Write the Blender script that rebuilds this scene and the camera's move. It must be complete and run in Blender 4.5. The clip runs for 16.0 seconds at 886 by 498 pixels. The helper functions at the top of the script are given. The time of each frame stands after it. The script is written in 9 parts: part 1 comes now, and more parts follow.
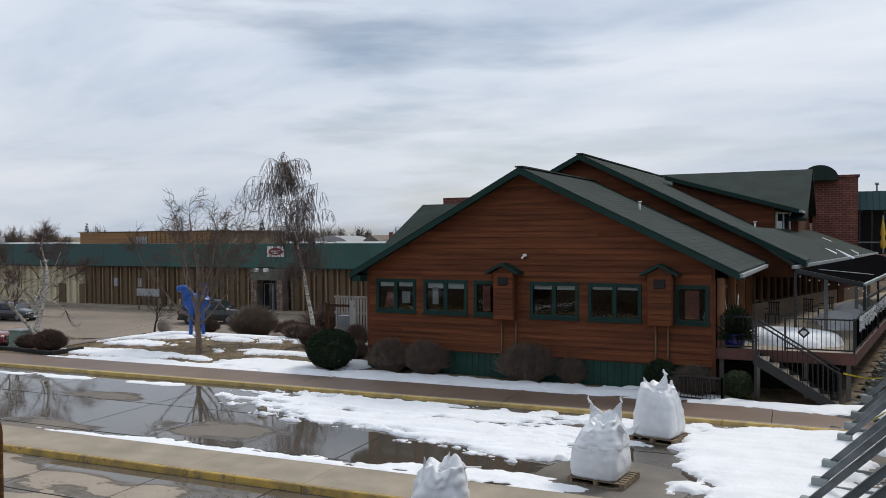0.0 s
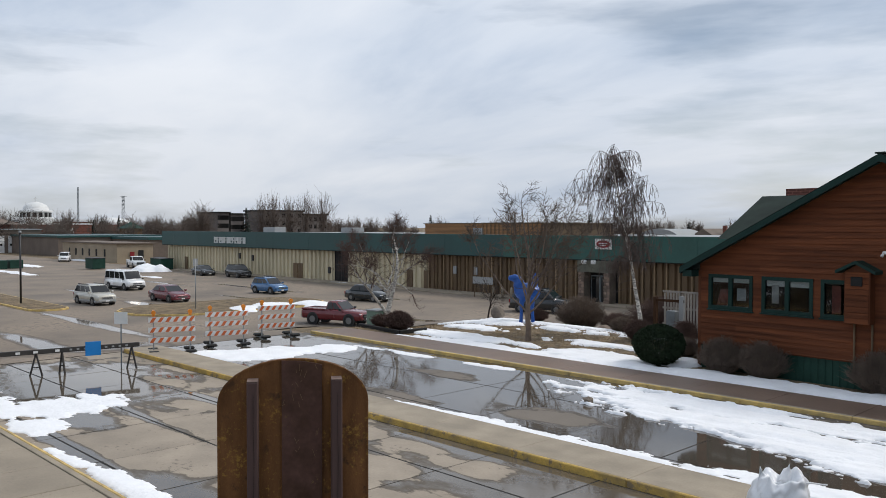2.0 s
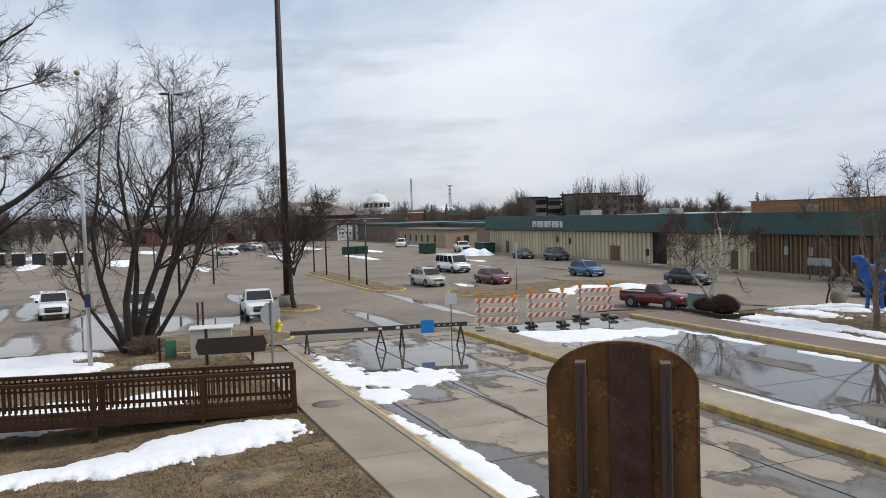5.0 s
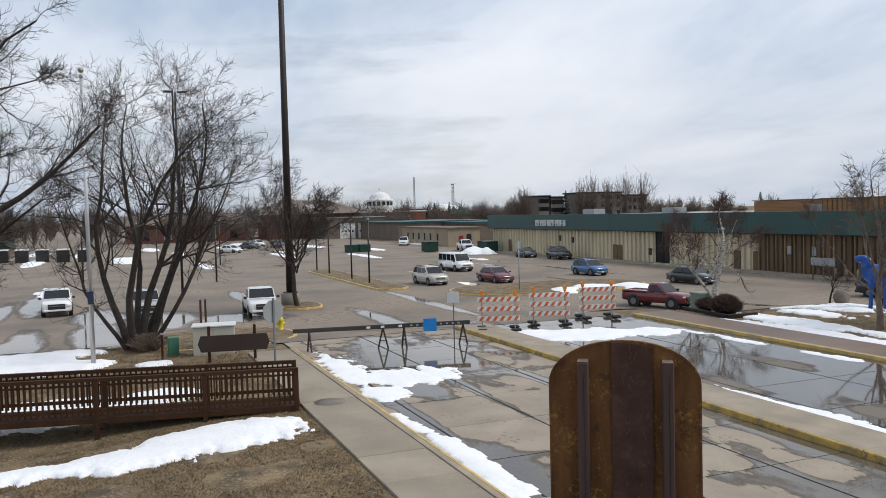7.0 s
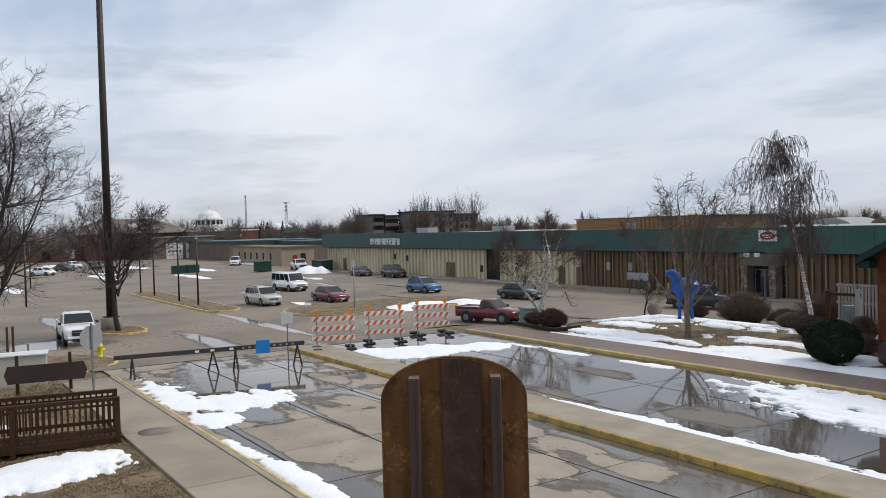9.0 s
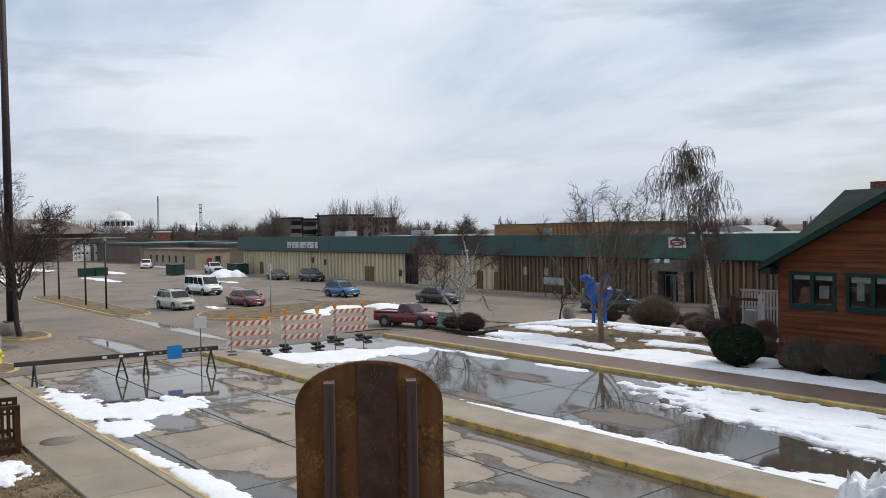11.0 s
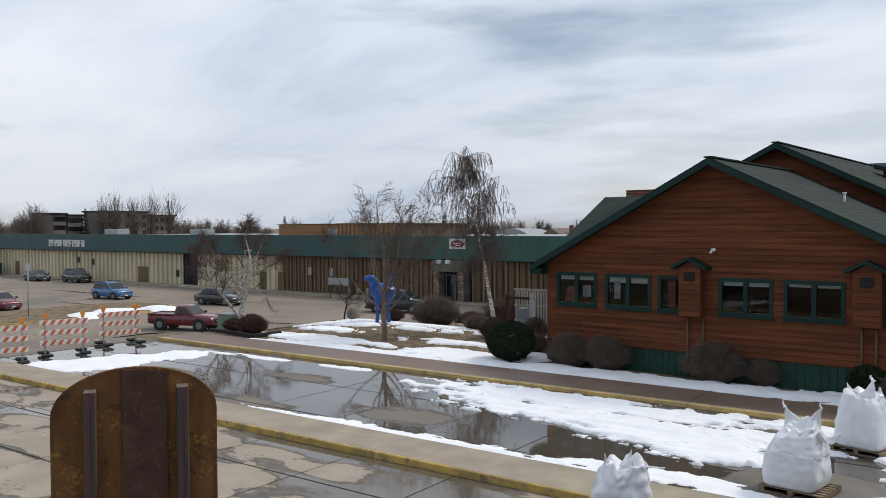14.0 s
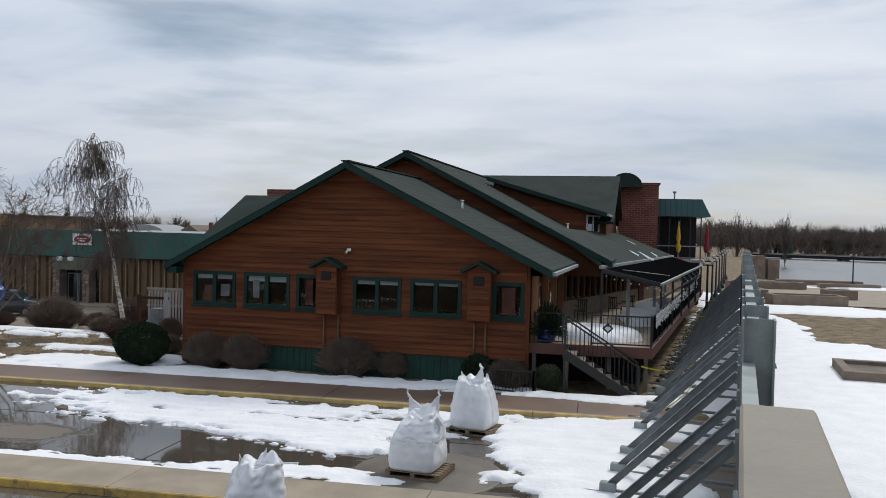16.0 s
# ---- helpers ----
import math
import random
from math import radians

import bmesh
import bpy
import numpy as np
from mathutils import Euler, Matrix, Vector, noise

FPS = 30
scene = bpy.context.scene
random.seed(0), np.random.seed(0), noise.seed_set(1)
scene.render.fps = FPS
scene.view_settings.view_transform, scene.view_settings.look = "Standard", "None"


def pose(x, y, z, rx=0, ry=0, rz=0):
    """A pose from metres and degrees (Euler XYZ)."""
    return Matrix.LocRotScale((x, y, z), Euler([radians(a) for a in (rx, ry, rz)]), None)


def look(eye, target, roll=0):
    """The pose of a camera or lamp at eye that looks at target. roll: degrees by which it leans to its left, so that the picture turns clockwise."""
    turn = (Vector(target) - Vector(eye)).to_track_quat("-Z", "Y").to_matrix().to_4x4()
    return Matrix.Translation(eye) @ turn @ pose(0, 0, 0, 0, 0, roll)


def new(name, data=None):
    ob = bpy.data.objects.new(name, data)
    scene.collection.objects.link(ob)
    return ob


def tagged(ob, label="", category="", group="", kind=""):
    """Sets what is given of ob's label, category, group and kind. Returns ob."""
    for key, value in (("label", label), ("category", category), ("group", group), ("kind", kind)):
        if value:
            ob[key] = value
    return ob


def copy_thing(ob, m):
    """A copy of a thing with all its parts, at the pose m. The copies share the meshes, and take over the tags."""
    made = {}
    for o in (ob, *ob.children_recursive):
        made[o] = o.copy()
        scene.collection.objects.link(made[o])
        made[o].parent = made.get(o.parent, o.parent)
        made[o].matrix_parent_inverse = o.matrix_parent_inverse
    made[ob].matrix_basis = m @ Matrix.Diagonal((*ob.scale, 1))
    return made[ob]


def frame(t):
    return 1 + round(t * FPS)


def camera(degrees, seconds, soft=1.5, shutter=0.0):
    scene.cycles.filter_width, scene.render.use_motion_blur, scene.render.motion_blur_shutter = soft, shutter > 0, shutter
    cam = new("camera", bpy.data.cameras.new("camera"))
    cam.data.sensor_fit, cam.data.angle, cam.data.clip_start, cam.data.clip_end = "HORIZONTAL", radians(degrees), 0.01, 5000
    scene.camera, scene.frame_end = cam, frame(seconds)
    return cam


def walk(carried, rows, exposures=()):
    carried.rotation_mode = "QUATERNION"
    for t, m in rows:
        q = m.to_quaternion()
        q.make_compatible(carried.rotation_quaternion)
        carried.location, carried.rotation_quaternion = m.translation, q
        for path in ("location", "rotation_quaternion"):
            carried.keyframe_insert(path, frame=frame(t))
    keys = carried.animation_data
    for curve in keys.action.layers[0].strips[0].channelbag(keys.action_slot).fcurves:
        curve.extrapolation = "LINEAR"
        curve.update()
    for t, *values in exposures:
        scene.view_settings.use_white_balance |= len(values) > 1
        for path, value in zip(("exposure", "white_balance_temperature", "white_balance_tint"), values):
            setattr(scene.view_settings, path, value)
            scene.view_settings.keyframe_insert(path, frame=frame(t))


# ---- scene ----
cam = camera(56.88, 16.0, soft=0.9)
PATH = [
    (0.0, pose(0.038, 0.031, 5.2, 88.901, 0.396, 23.199)),
    (0.5, pose(0.030, 0.027, 5.2, 88.806, 0.295, 28.846)),
    (1.0, pose(0.022, 0.022, 5.2, 88.647, -0.007, 34.798)),
    (1.5, pose(0.015, 0.017, 5.2, 88.367, -0.027, 40.395)),
    (2.0, pose(0.009, 0.011, 5.2, 88.435, -0.097, 45.845)),
    (2.5, pose(0.004, 0.005, 5.2, 88.659, -0.270, 50.996)),
    (3.0, pose(-0.000, -0.001, 5.2, 88.856, 0.301, 55.402)),
    (3.5, pose(-0.004, -0.006, 5.2, 89.158, 0.983, 59.618)),
    (4.0, pose(-0.007, -0.012, 5.2, 88.991, 1.351, 63.732)),
    (4.5, pose(-0.009, -0.015, 5.2, 88.364, 1.497, 66.436)),
    (5.0, pose(-0.009, -0.017, 5.2, 87.515, 1.620, 67.694)),
    (5.2, pose(-0.009, -0.018, 5.2, 87.167, 1.728, 67.909)),
    (7.3, pose(-0.009, -0.017, 5.2, 87.480, 1.307, 67.802)),
    (7.5, pose(-0.009, -0.016, 5.2, 87.445, 1.399, 67.114)),
    (8.0, pose(-0.007, -0.012, 5.2, 87.200, 1.715, 63.882)),
    (8.5, pose(-0.004, -0.006, 5.2, 87.423, 1.721, 59.788)),
    (9.0, pose(-0.001, -0.002, 5.2, 88.419, 1.554, 56.359)),
    (9.5, pose(0.001, 0.001, 5.2, 89.320, 1.445, 54.092)),
    (10.0, pose(0.003, 0.004, 5.2, 89.298, 1.322, 52.025)),
    (10.2, pose(0.003, 0.004, 5.2, 89.138, 1.308, 51.165)),
    (12.3, pose(0.005, 0.007, 5.2, 88.003, 0.600, 50.333)),
    (12.5, pose(0.005, 0.007, 5.2, 87.977, 0.455, 49.596)),
    (13.0, pose(0.008, 0.010, 5.2, 88.259, 0.294, 46.495)),
    (13.5, pose(0.014, 0.015, 5.2, 88.379, 0.316, 41.811)),
    (14.0, pose(0.021, 0.021, 5.2, 88.464, 0.188, 35.761)),
    (14.5, pose(0.029, 0.027, 5.2, 88.379, -0.363, 29.285)),
    (15.0, pose(0.038, 0.031, 5.2, 88.373, -0.840, 22.868)),
    (15.5, pose(0.047, 0.034, 5.2, 88.785, -1.053, 16.764)),
    (16.0, pose(0.056, 0.036, 5.2, 88.635, -1.370, 11.014)),
]
walk(cam, PATH, exposures=((0.0, 0.0), (3.0, 0.02), (4.5, 0.07), (8.0, 0.07), (10.0, 0.07), (13.0, 0.03), (14.5, 0.07), (15.5, 0.08), (16.0, -0.06)))

# ---- sky and sun ----
world = bpy.data.worlds.new("sky")
scene.world = world
world.use_nodes = True
wn, wl = world.node_tree.nodes, world.node_tree.links
wn.clear()
w_out = wn.new("ShaderNodeOutputWorld")
w_sky = wn.new("ShaderNodeTexSky")
w_sky.sky_type, w_sky.sun_disc = "NISHITA", False
SUN_EL, SUN_AZ = 48.0, 30.0          # degrees; azimuth from +y towards +x
w_sky.sun_elevation, w_sky.sun_rotation = radians(SUN_EL), radians(SUN_AZ)
w_bg = wn.new("ShaderNodeBackground")
w_bg.inputs["Strength"].default_value = 0.07
w_cloud = wn.new("ShaderNodeBackground")
w_cloud.inputs["Strength"].default_value = 1.035
w_mix = wn.new("ShaderNodeMixShader")
w_tc = wn.new("ShaderNodeTexCoord")
# a flat cloud deck: directions divided by their height above the horizon
w_sep = wn.new("ShaderNodeSeparateXYZ")
wl.new(w_tc.outputs["Generated"], w_sep.inputs[0])
w_max = wn.new("ShaderNodeMath"); w_max.operation = "MAXIMUM"; w_max.inputs[1].default_value = 0.0
wl.new(w_sep.outputs["Z"], w_max.inputs[0])
w_add = wn.new("ShaderNodeMath"); w_add.operation = "ADD"; w_add.inputs[1].default_value = 0.26
wl.new(w_max.outputs[0], w_add.inputs[0])
w_div = wn.new("ShaderNodeVectorMath"); w_div.operation = "DIVIDE"
w_comb = wn.new("ShaderNodeCombineXYZ")
for k in range(3):
    wl.new(w_add.outputs[0], w_comb.inputs[k])
wl.new(w_tc.outputs["Generated"], w_div.inputs[0])
wl.new(w_comb.outputs[0], w_div.inputs[1])
w_map = wn.new("ShaderNodeMapping")
w_map.inputs["Rotation"].default_value = (0, 0, radians(18))
w_map.inputs["Scale"].default_value = (0.55, 1.0, 0.6)
w_map.inputs["Location"].default_value = (3.1, 1.7, 0.0)
wl.new(w_div.outputs[0], w_map.inputs[0])
w_n1 = wn.new("ShaderNodeTexNoise")
w_n1.inputs["Scale"].default_value, w_n1.inputs["Detail"].default_value, w_n1.inputs["Roughness"].default_value = 1.25, 8.0, 0.52
w_n1.inputs["Distortion"].default_value = 0.25
wl.new(w_map.outputs[0], w_n1.inputs["Vector"])
w_ramp = wn.new("ShaderNodeValToRGB")
w_ramp.color_ramp.elements[0].position, w_ramp.color_ramp.elements[0].color = 0.33, (0.42, 0.51, 0.65, 1)
w_ramp.color_ramp.elements[1].position, w_ramp.color_ramp.elements[1].color = 0.64, (0.79, 0.83, 0.895, 1)
w_el = w_ramp.color_ramp.elements.new(0.46); w_el.color = (0.635, 0.70, 0.80, 1)
wl.new(w_n1.outputs["Fac"], w_ramp.inputs[0])
w_low = wn.new("ShaderNodeMapRange")          # the deck is greyer towards the horizon
w_low.inputs["From Min"].default_value, w_low.inputs["From Max"].default_value = 0.0, 0.20
w_low.inputs["To Min"].default_value, w_low.inputs["To Max"].default_value = 0.82, 1.02
wl.new(w_sep.outputs["Z"], w_low.inputs["Value"])
w_dim = wn.new("ShaderNodeMix"); w_dim.data_type, w_dim.blend_type = "RGBA", "MULTIPLY"
w_dim.inputs["Factor"].default_value = 1
wl.new(w_ramp.outputs[0], w_dim.inputs["A"]); wl.new(w_low.outputs[0], w_dim.inputs["B"])
wl.new(w_dim.outputs["Result"], w_cloud.inputs["Color"])
w_n2 = wn.new("ShaderNodeTexNoise")
w_n2.inputs["Scale"].default_value, w_n2.inputs["Detail"].default_value, w_n2.inputs["Roughness"].default_value = 1.3, 6.0, 0.55
w_map2 = wn.new("ShaderNodeMapping")
w_map2.inputs["Scale"].default_value, w_map2.inputs["Location"].default_value = (1.7, 1.7, 10.0), (4.0, 0.6, 0.35)
wl.new(w_tc.outputs["Generated"], w_map2.inputs[0])
wl.new(w_map2.outputs[0], w_n2.inputs["Vector"])
w_r2 = wn.new("ShaderNodeMapRange")
w_r2.inputs["From Min"].default_value, w_r2.inputs["From Max"].default_value = 0.34, 0.50
w_r2.inputs["To Min"].default_value, w_r2.inputs["To Max"].default_value = 0.45, 1.0
wl.new(w_n2.outputs["Fac"], w_r2.inputs["Value"])
wl.new(w_sky.outputs[0], w_bg.inputs["Color"])
wl.new(w_r2.outputs[0], w_mix.inputs[0])
wl.new(w_bg.outputs[0], w_mix.inputs[1])
wl.new(w_cloud.outputs[0], w_mix.inputs[2])
wl.new(w_mix.outputs[0], w_out.inputs["Surface"])

sun = new("sun", bpy.data.lights.new("sun", "SUN"))
sun.data.energy, sun.data.angle, sun.data.color = 1.75, radians(14), (1.0, 0.95, 0.88)
_a, _e = radians(SUN_AZ), radians(SUN_EL)
sun.matrix_world = look((100 * math.sin(_a) * math.cos(_e), 100 * math.cos(_a) * math.cos(_e), 100 * math.sin(_e)), (0, 0, 0))
scene.view_settings.exposure = 0.0


# ---- materials ----
def mat(name, col, rough=0.7, metal=0.0, var=0.18, scale=2.0, fine=40.0, bump=0.15, depth=0.01, col2=None, space="Object", stretch=(1, 1, 1), rnd=0.0, island=0.0):
    """A surface with two scales of variation, a fine relief and, where wanted, a tone of its own for each piece."""
    m = bpy.data.materials.new(name)
    m.use_nodes = True
    n, l = m.node_tree.nodes, m.node_tree.links
    b = n["Principled BSDF"]
    b.inputs["Roughness"].default_value, b.inputs["Metallic"].default_value = rough, metal
    if space == "Position":
        src = n.new("ShaderNodeNewGeometry").outputs["Position"]
    else:
        src = n.new("ShaderNodeTexCoord").outputs["Object"]
    mp = n.new("ShaderNodeMapping")
    mp.inputs["Scale"].default_value = stretch
    l.new(src, mp.inputs[0])
    n1, n2 = n.new("ShaderNodeTexNoise"), n.new("ShaderNodeTexNoise")
    n1.inputs["Scale"].default_value, n1.inputs["Detail"].default_value = scale, 4
    n2.inputs["Scale"].default_value, n2.inputs["Detail"].default_value = fine, 3
    l.new(mp.outputs[0], n1.inputs["Vector"]); l.new(mp.outputs[0], n2.inputs["Vector"])
    c2 = col2 or tuple(c * 0.55 for c in col)
    r1 = n.new("ShaderNodeValToRGB")
    hi = tuple(min(1, c * (1 + var)) for c in col)
    lo = tuple(a * var * 1.6 + c * (1 - var * 1.6) for a, c in zip(c2, col)) if var < 0.6 else c2
    r1.color_ramp.elements[0].position, r1.color_ramp.elements[0].color = 0.32, (*lo, 1)
    r1.color_ramp.elements[1].position, r1.color_ramp.elements[1].color = 0.68, (*hi, 1)
    l.new(n1.outputs["Fac"], r1.inputs[0])
    mx = n.new("ShaderNodeMix"); mx.data_type, mx.blend_type = "RGBA", "MULTIPLY"
    r2 = n.new("ShaderNodeMapRange")
    r2.inputs["To Min"].default_value, r2.inputs["To Max"].default_value = 1 - var * 0.9, 1 + var * 0.5
    l.new(n2.outputs["Fac"], r2.inputs["Value"])
    mx.inputs["Factor"].default_value = 1
    l.new(r1.outputs[0], mx.inputs["A"]); l.new(r2.outputs[0], mx.inputs["B"])
    last = mx.outputs["Result"]
    if rnd or island:
        v = n.new("ShaderNodeObjectInfo").outputs["Random"] if rnd else n.new("ShaderNodeNewGeometry").outputs["Random Per Island"]
        k = rnd or island
        r3 = n.new("ShaderNodeMapRange")
        r3.inputs["To Min"].default_value, r3.inputs["To Max"].default_value = 1 - k, 1 + k
        l.new(v, r3.inputs["Value"])
        m3 = n.new("ShaderNodeMix"); m3.data_type, m3.blend_type = "RGBA", "MULTIPLY"
        m3.inputs["Factor"].default_value = 1
        l.new(last, m3.inputs["A"]); l.new(r3.outputs[0], m3.inputs["B"])
        last = m3.outputs["Result"]
    l.new(last, b.inputs["Base Color"])
    if bump:
        bp = n.new("ShaderNodeBump")
        bp.inputs["Strength"].default_value, bp.inputs["Distance"].default_value = bump, depth
        l.new(n2.outputs["Fac"], bp.inputs["Height"]); l.new(bp.outputs[0], b.inputs["Normal"])
    rr = n.new("ShaderNodeMapRange")
    rr.inputs["To Min"].default_value, rr.inputs["To Max"].default_value = max(0.02, rough - 0.08), min(1, rough + 0.08)
    l.new(n1.outputs["Fac"], rr.inputs["Value"]); l.new(rr.outputs[0], b.inputs["Roughness"])
    return m


def wet(m, spots, edge=0.12, tint=0.42, noise_scale=0.55, wob=1.6, dry=(), joints=None, ripple=0.05):
    """Standing meltwater on a pavement: inside the rounded spots (x, y, rx, ry) the surface is dark and smooth, with ragged shores;
    dry names raised islands, joints the lines (x start, x pitch, list of y) along which water creeps further."""
    n, l = m.node_tree.nodes, m.node_tree.links
    b = n["Principled BSDF"]
    pos = n.new("ShaderNodeNewGeometry").outputs["Position"]
    nz = n.new("ShaderNodeTexNoise")
    nz.inputs["Scale"].default_value, nz.inputs["Detail"].default_value, nz.inputs["Roughness"].default_value = noise_scale, 6, 0.6
    mpn = n.new("ShaderNodeMapping"); mpn.inputs["Scale"].default_value = (0.6, 1.2, 1)
    l.new(pos, mpn.inputs[0]); l.new(mpn.outputs[0], nz.inputs["Vector"])
    def op(kind, x, y, z=None):
        q = n.new("ShaderNodeMath"); q.operation = kind
        for k, v in enumerate((x, y, z)):
            if v is None:
                continue
            if isinstance(v, (int, float)):
                q.inputs[k].default_value = v
            else:
                l.new(v, q.inputs[k])
        return q.outputs[0]
    def oval(cx, cy, rx, ry):
        mp = n.new("ShaderNodeMapping")
        mp.vector_type = "TEXTURE"
        mp.inputs["Location"].default_value, mp.inputs["Scale"].default_value = (cx, cy, 0), (rx, ry, 1000)
        l.new(pos, mp.inputs[0])
        ln = n.new("ShaderNodeVectorMath"); ln.operation = "LENGTH"
        l.new(mp.outputs[0], ln.inputs[0])
        return ln.outputs["Value"]
    best = None
    for q in spots:
        v = oval(*q)
        best = v if best is None else op("MINIMUM", best, v)
    c = 1 + wob * 0.5
    field = op("MULTIPLY_ADD", nz.outputs["Fac"], wob, best)
    for q in dry:
        v = op("MULTIPLY_ADD", oval(*q), -1.0, 1.0 + c)
        v = op("MULTIPLY_ADD", nz.outputs["Fac"], 2.6, op("ADD", v, -1.3))
        field = op("MAXIMUM", field, v)
    if joints:
        sep = n.new("ShaderNodeSeparateXYZ"); l.new(pos, sep.inputs[0])
        near = op("PINGPONG", op("SUBTRACT", sep.outputs["X"], joints[0]), joints[1] / 2)
        for yj in joints[2]:
            near = op("MINIMUM", near, op("ABSOLUTE", op("SUBTRACT", sep.outputs["Y"], yj), None))
        jr = n.new("ShaderNodeMapRange")
        jr.inputs["From Min"].default_value, jr.inputs["From Max"].default_value = 0.03, 0.4
        jr.inputs["To Min"].default_value, jr.inputs["To Max"].default_value = -0.24, 0.02
        l.new(near, jr.inputs["Value"])
        field = op("ADD", field, jr.outputs[0])
    rg = n.new("ShaderNodeMapRange")
    rg.inputs["From Min"].default_value, rg.inputs["From Max"].default_value = c - edge * 0.3, c + edge * 0.3
    rg.inputs["To Min"].default_value, rg.inputs["To Max"].default_value = 1, 0
    l.new(field, rg.inputs["Value"])
    old = b.inputs["Base Color"].links[0].from_socket
    dk = n.new("ShaderNodeMix"); dk.data_type, dk.blend_type = "RGBA", "MULTIPLY"
    dk.inputs["B"].default_value = (tint, tint * 0.98, tint * 0.95, 1)
    l.new(rg.outputs[0], dk.inputs["Factor"]); l.new(old, dk.inputs["A"]); l.new(dk.outputs["Result"], b.inputs["Base Color"])
    oldr = b.inputs["Roughness"].links[0].from_socket
    rx_ = n.new("ShaderNodeMix"); rx_.data_type = "FLOAT"
    rx_.inputs["B"].default_value = 0.05
    deep = n.new("ShaderNodeMapRange")       # damp rim first, standing water further in
    deep.inputs["From Min"].default_value, deep.inputs["From Max"].default_value = c - 0.34, c - 0.05
    deep.inputs["To Min"].default_value, deep.inputs["To Max"].default_value = 1, 0
    l.new(field, deep.inputs["Value"])
    l.new(deep.outputs[0], rx_.inputs["Factor"]); l.new(oldr, rx_.inputs["A"]); l.new(rx_.outputs["Result"], b.inputs["Roughness"])
    bp = [q for q in n if q.type == "BUMP"][0]
    sb = n.new("ShaderNodeMath"); sb.operation = "MULTIPLY_ADD"
    sb.inputs[1].default_value, sb.inputs[2].default_value = -bp.inputs["Strength"].default_value * (1 - ripple), bp.inputs["Strength"].default_value
    l.new(deep.outputs[0], sb.inputs[0]); l.new(sb.outputs[0], bp.inputs["Strength"])
    return m


def plain(name, col, rough=0.4, metal=0.0, var=0.06, **kw):
    return mat(name, col, rough, metal, var, scale=1.5, fine=25, bump=0.04, **kw)


def glass(name, tint=(0.75, 0.8, 0.8), rough=0.02):
    m = bpy.data.materials.new(name)
    m.use_nodes = True
    b = m.node_tree.nodes["Principled BSDF"]
    b.inputs["Base Color"].default_value = (*tint, 1)
    b.inputs["Roughness"].default_value, b.inputs["IOR"].default_value = rough, 1.32
    b.inputs["Transmission Weight"].default_value = 1.0
    return m


M_GRASS = mat("dead_grass", (0.185, 0.132, 0.074), 0.95, var=0.5, scale=1.3, fine=24, bump=0.7, depth=0.05, col2=(0.06, 0.046, 0.028), space="Position")
M_ASPHALT = mat("lot_asphalt", (0.232, 0.184, 0.138), 0.82, var=0.34, scale=0.16, fine=9, bump=0.25, depth=0.02, col2=(0.10, 0.088, 0.077), space="Position")
wet(M_ASPHALT, [(-75, -6, 12, 1.2), (-62, -1, 6, 2.0), (-49, -5, 9, 1.3), (-56, 7.5, 3, 4), (-70, 10, 9, 0.8), (-90, -12, 14, 1.4), (-46, 16, 12, 1.1), (-57, 3.5, 5, 3), (-52, -1, 9, 1.6), (-39, 13, 5, 4), (-70, 31, 5, 1.0), (-42, -3, 6, 1.0), (-66, -8, 14, 1.0), (-58, 22, 12, 0.7), (-80, 2, 9, 1.2), (-68, 40.5, 6, 0.5), (-80, 48, 9, 0.6), (-92, 44, 7, 0.5), (-61, 50, 6, 0.5), (-84, 32, 8, 0.4), (-44, 40, 6, 0.6), (-38, 20, 2.6, 5), (-36, 24.5, 5, 0.8)], noise_scale=0.3, tint=0.6)
ROAD = dict(rough=0.78, var=0.2, scale=0.7, fine=14, bump=0.2, depth=0.01, col2=(0.17, 0.145, 0.115), space="Position", rnd=0.09)
M_ROAD = mat("road_concrete", (0.315, 0.262, 0.202), **ROAD)
wet(M_ROAD, [(-27.6, 10.3, 5.2, 3.4), (-23.0, 8.3, 2.0, 0.9), (-14.2, 7.2, 2.6, 1.0), (-22.4, 12.0, 2.0, 0.35), (-8.5, 12.3, 5.8, 1.9), (-4.0, 11.4, 6.5, 2.6), (-12.0, 13.6, 5.0, 0.5), (-4.5, 8.2, 5.5, 1.6), (-19.5, 7.0, 4.5, 0.30), (-26, 9.6, 6, 0.25)],
    tint=0.36, noise_scale=0.8, wob=1.9, dry=[(-12.2, 12.6, 1.05, 0.5), (-13.4, 11.3, 1.1, 1.0), (-9.4, 10.6, 1.0, 0.8), (-26.0, 12.3, 1.2, 0.5)], joints=(-20.9, 2.8, (7.08, 9.58, 11.95)))
M_ROADN = mat("street_concrete", (0.155, 0.131, 0.106), **ROAD)
wet(M_ROADN, [(-18, 19.3, 15.5, 6.4), (-29, 18.8, 8.0, 6.0), (-8, 18.4, 8.5, 3.4), (-2.6, 21.0, 3.0, 1.6)],
    tint=0.5, noise_scale=0.9, wob=1.5, dry=[(-19.0, 16.3, 1.7, 0.55), (-13.9, 17.6, 1.5, 0.7), (-20.6, 20.0, 1.3, 0.5), (-12.6, 15.9, 3.0, 0.3), (-25.4, 18.2, 1.2, 0.45), (-3.5, 17.0, 1.6, 1.1)], joints=(-20.9, 2.8, (16.3, 19.6)), ripple=0.05)
M_TAR = mat("joint_tar", (0.022, 0.020, 0.018), 0.95, var=0.2, bump=0)
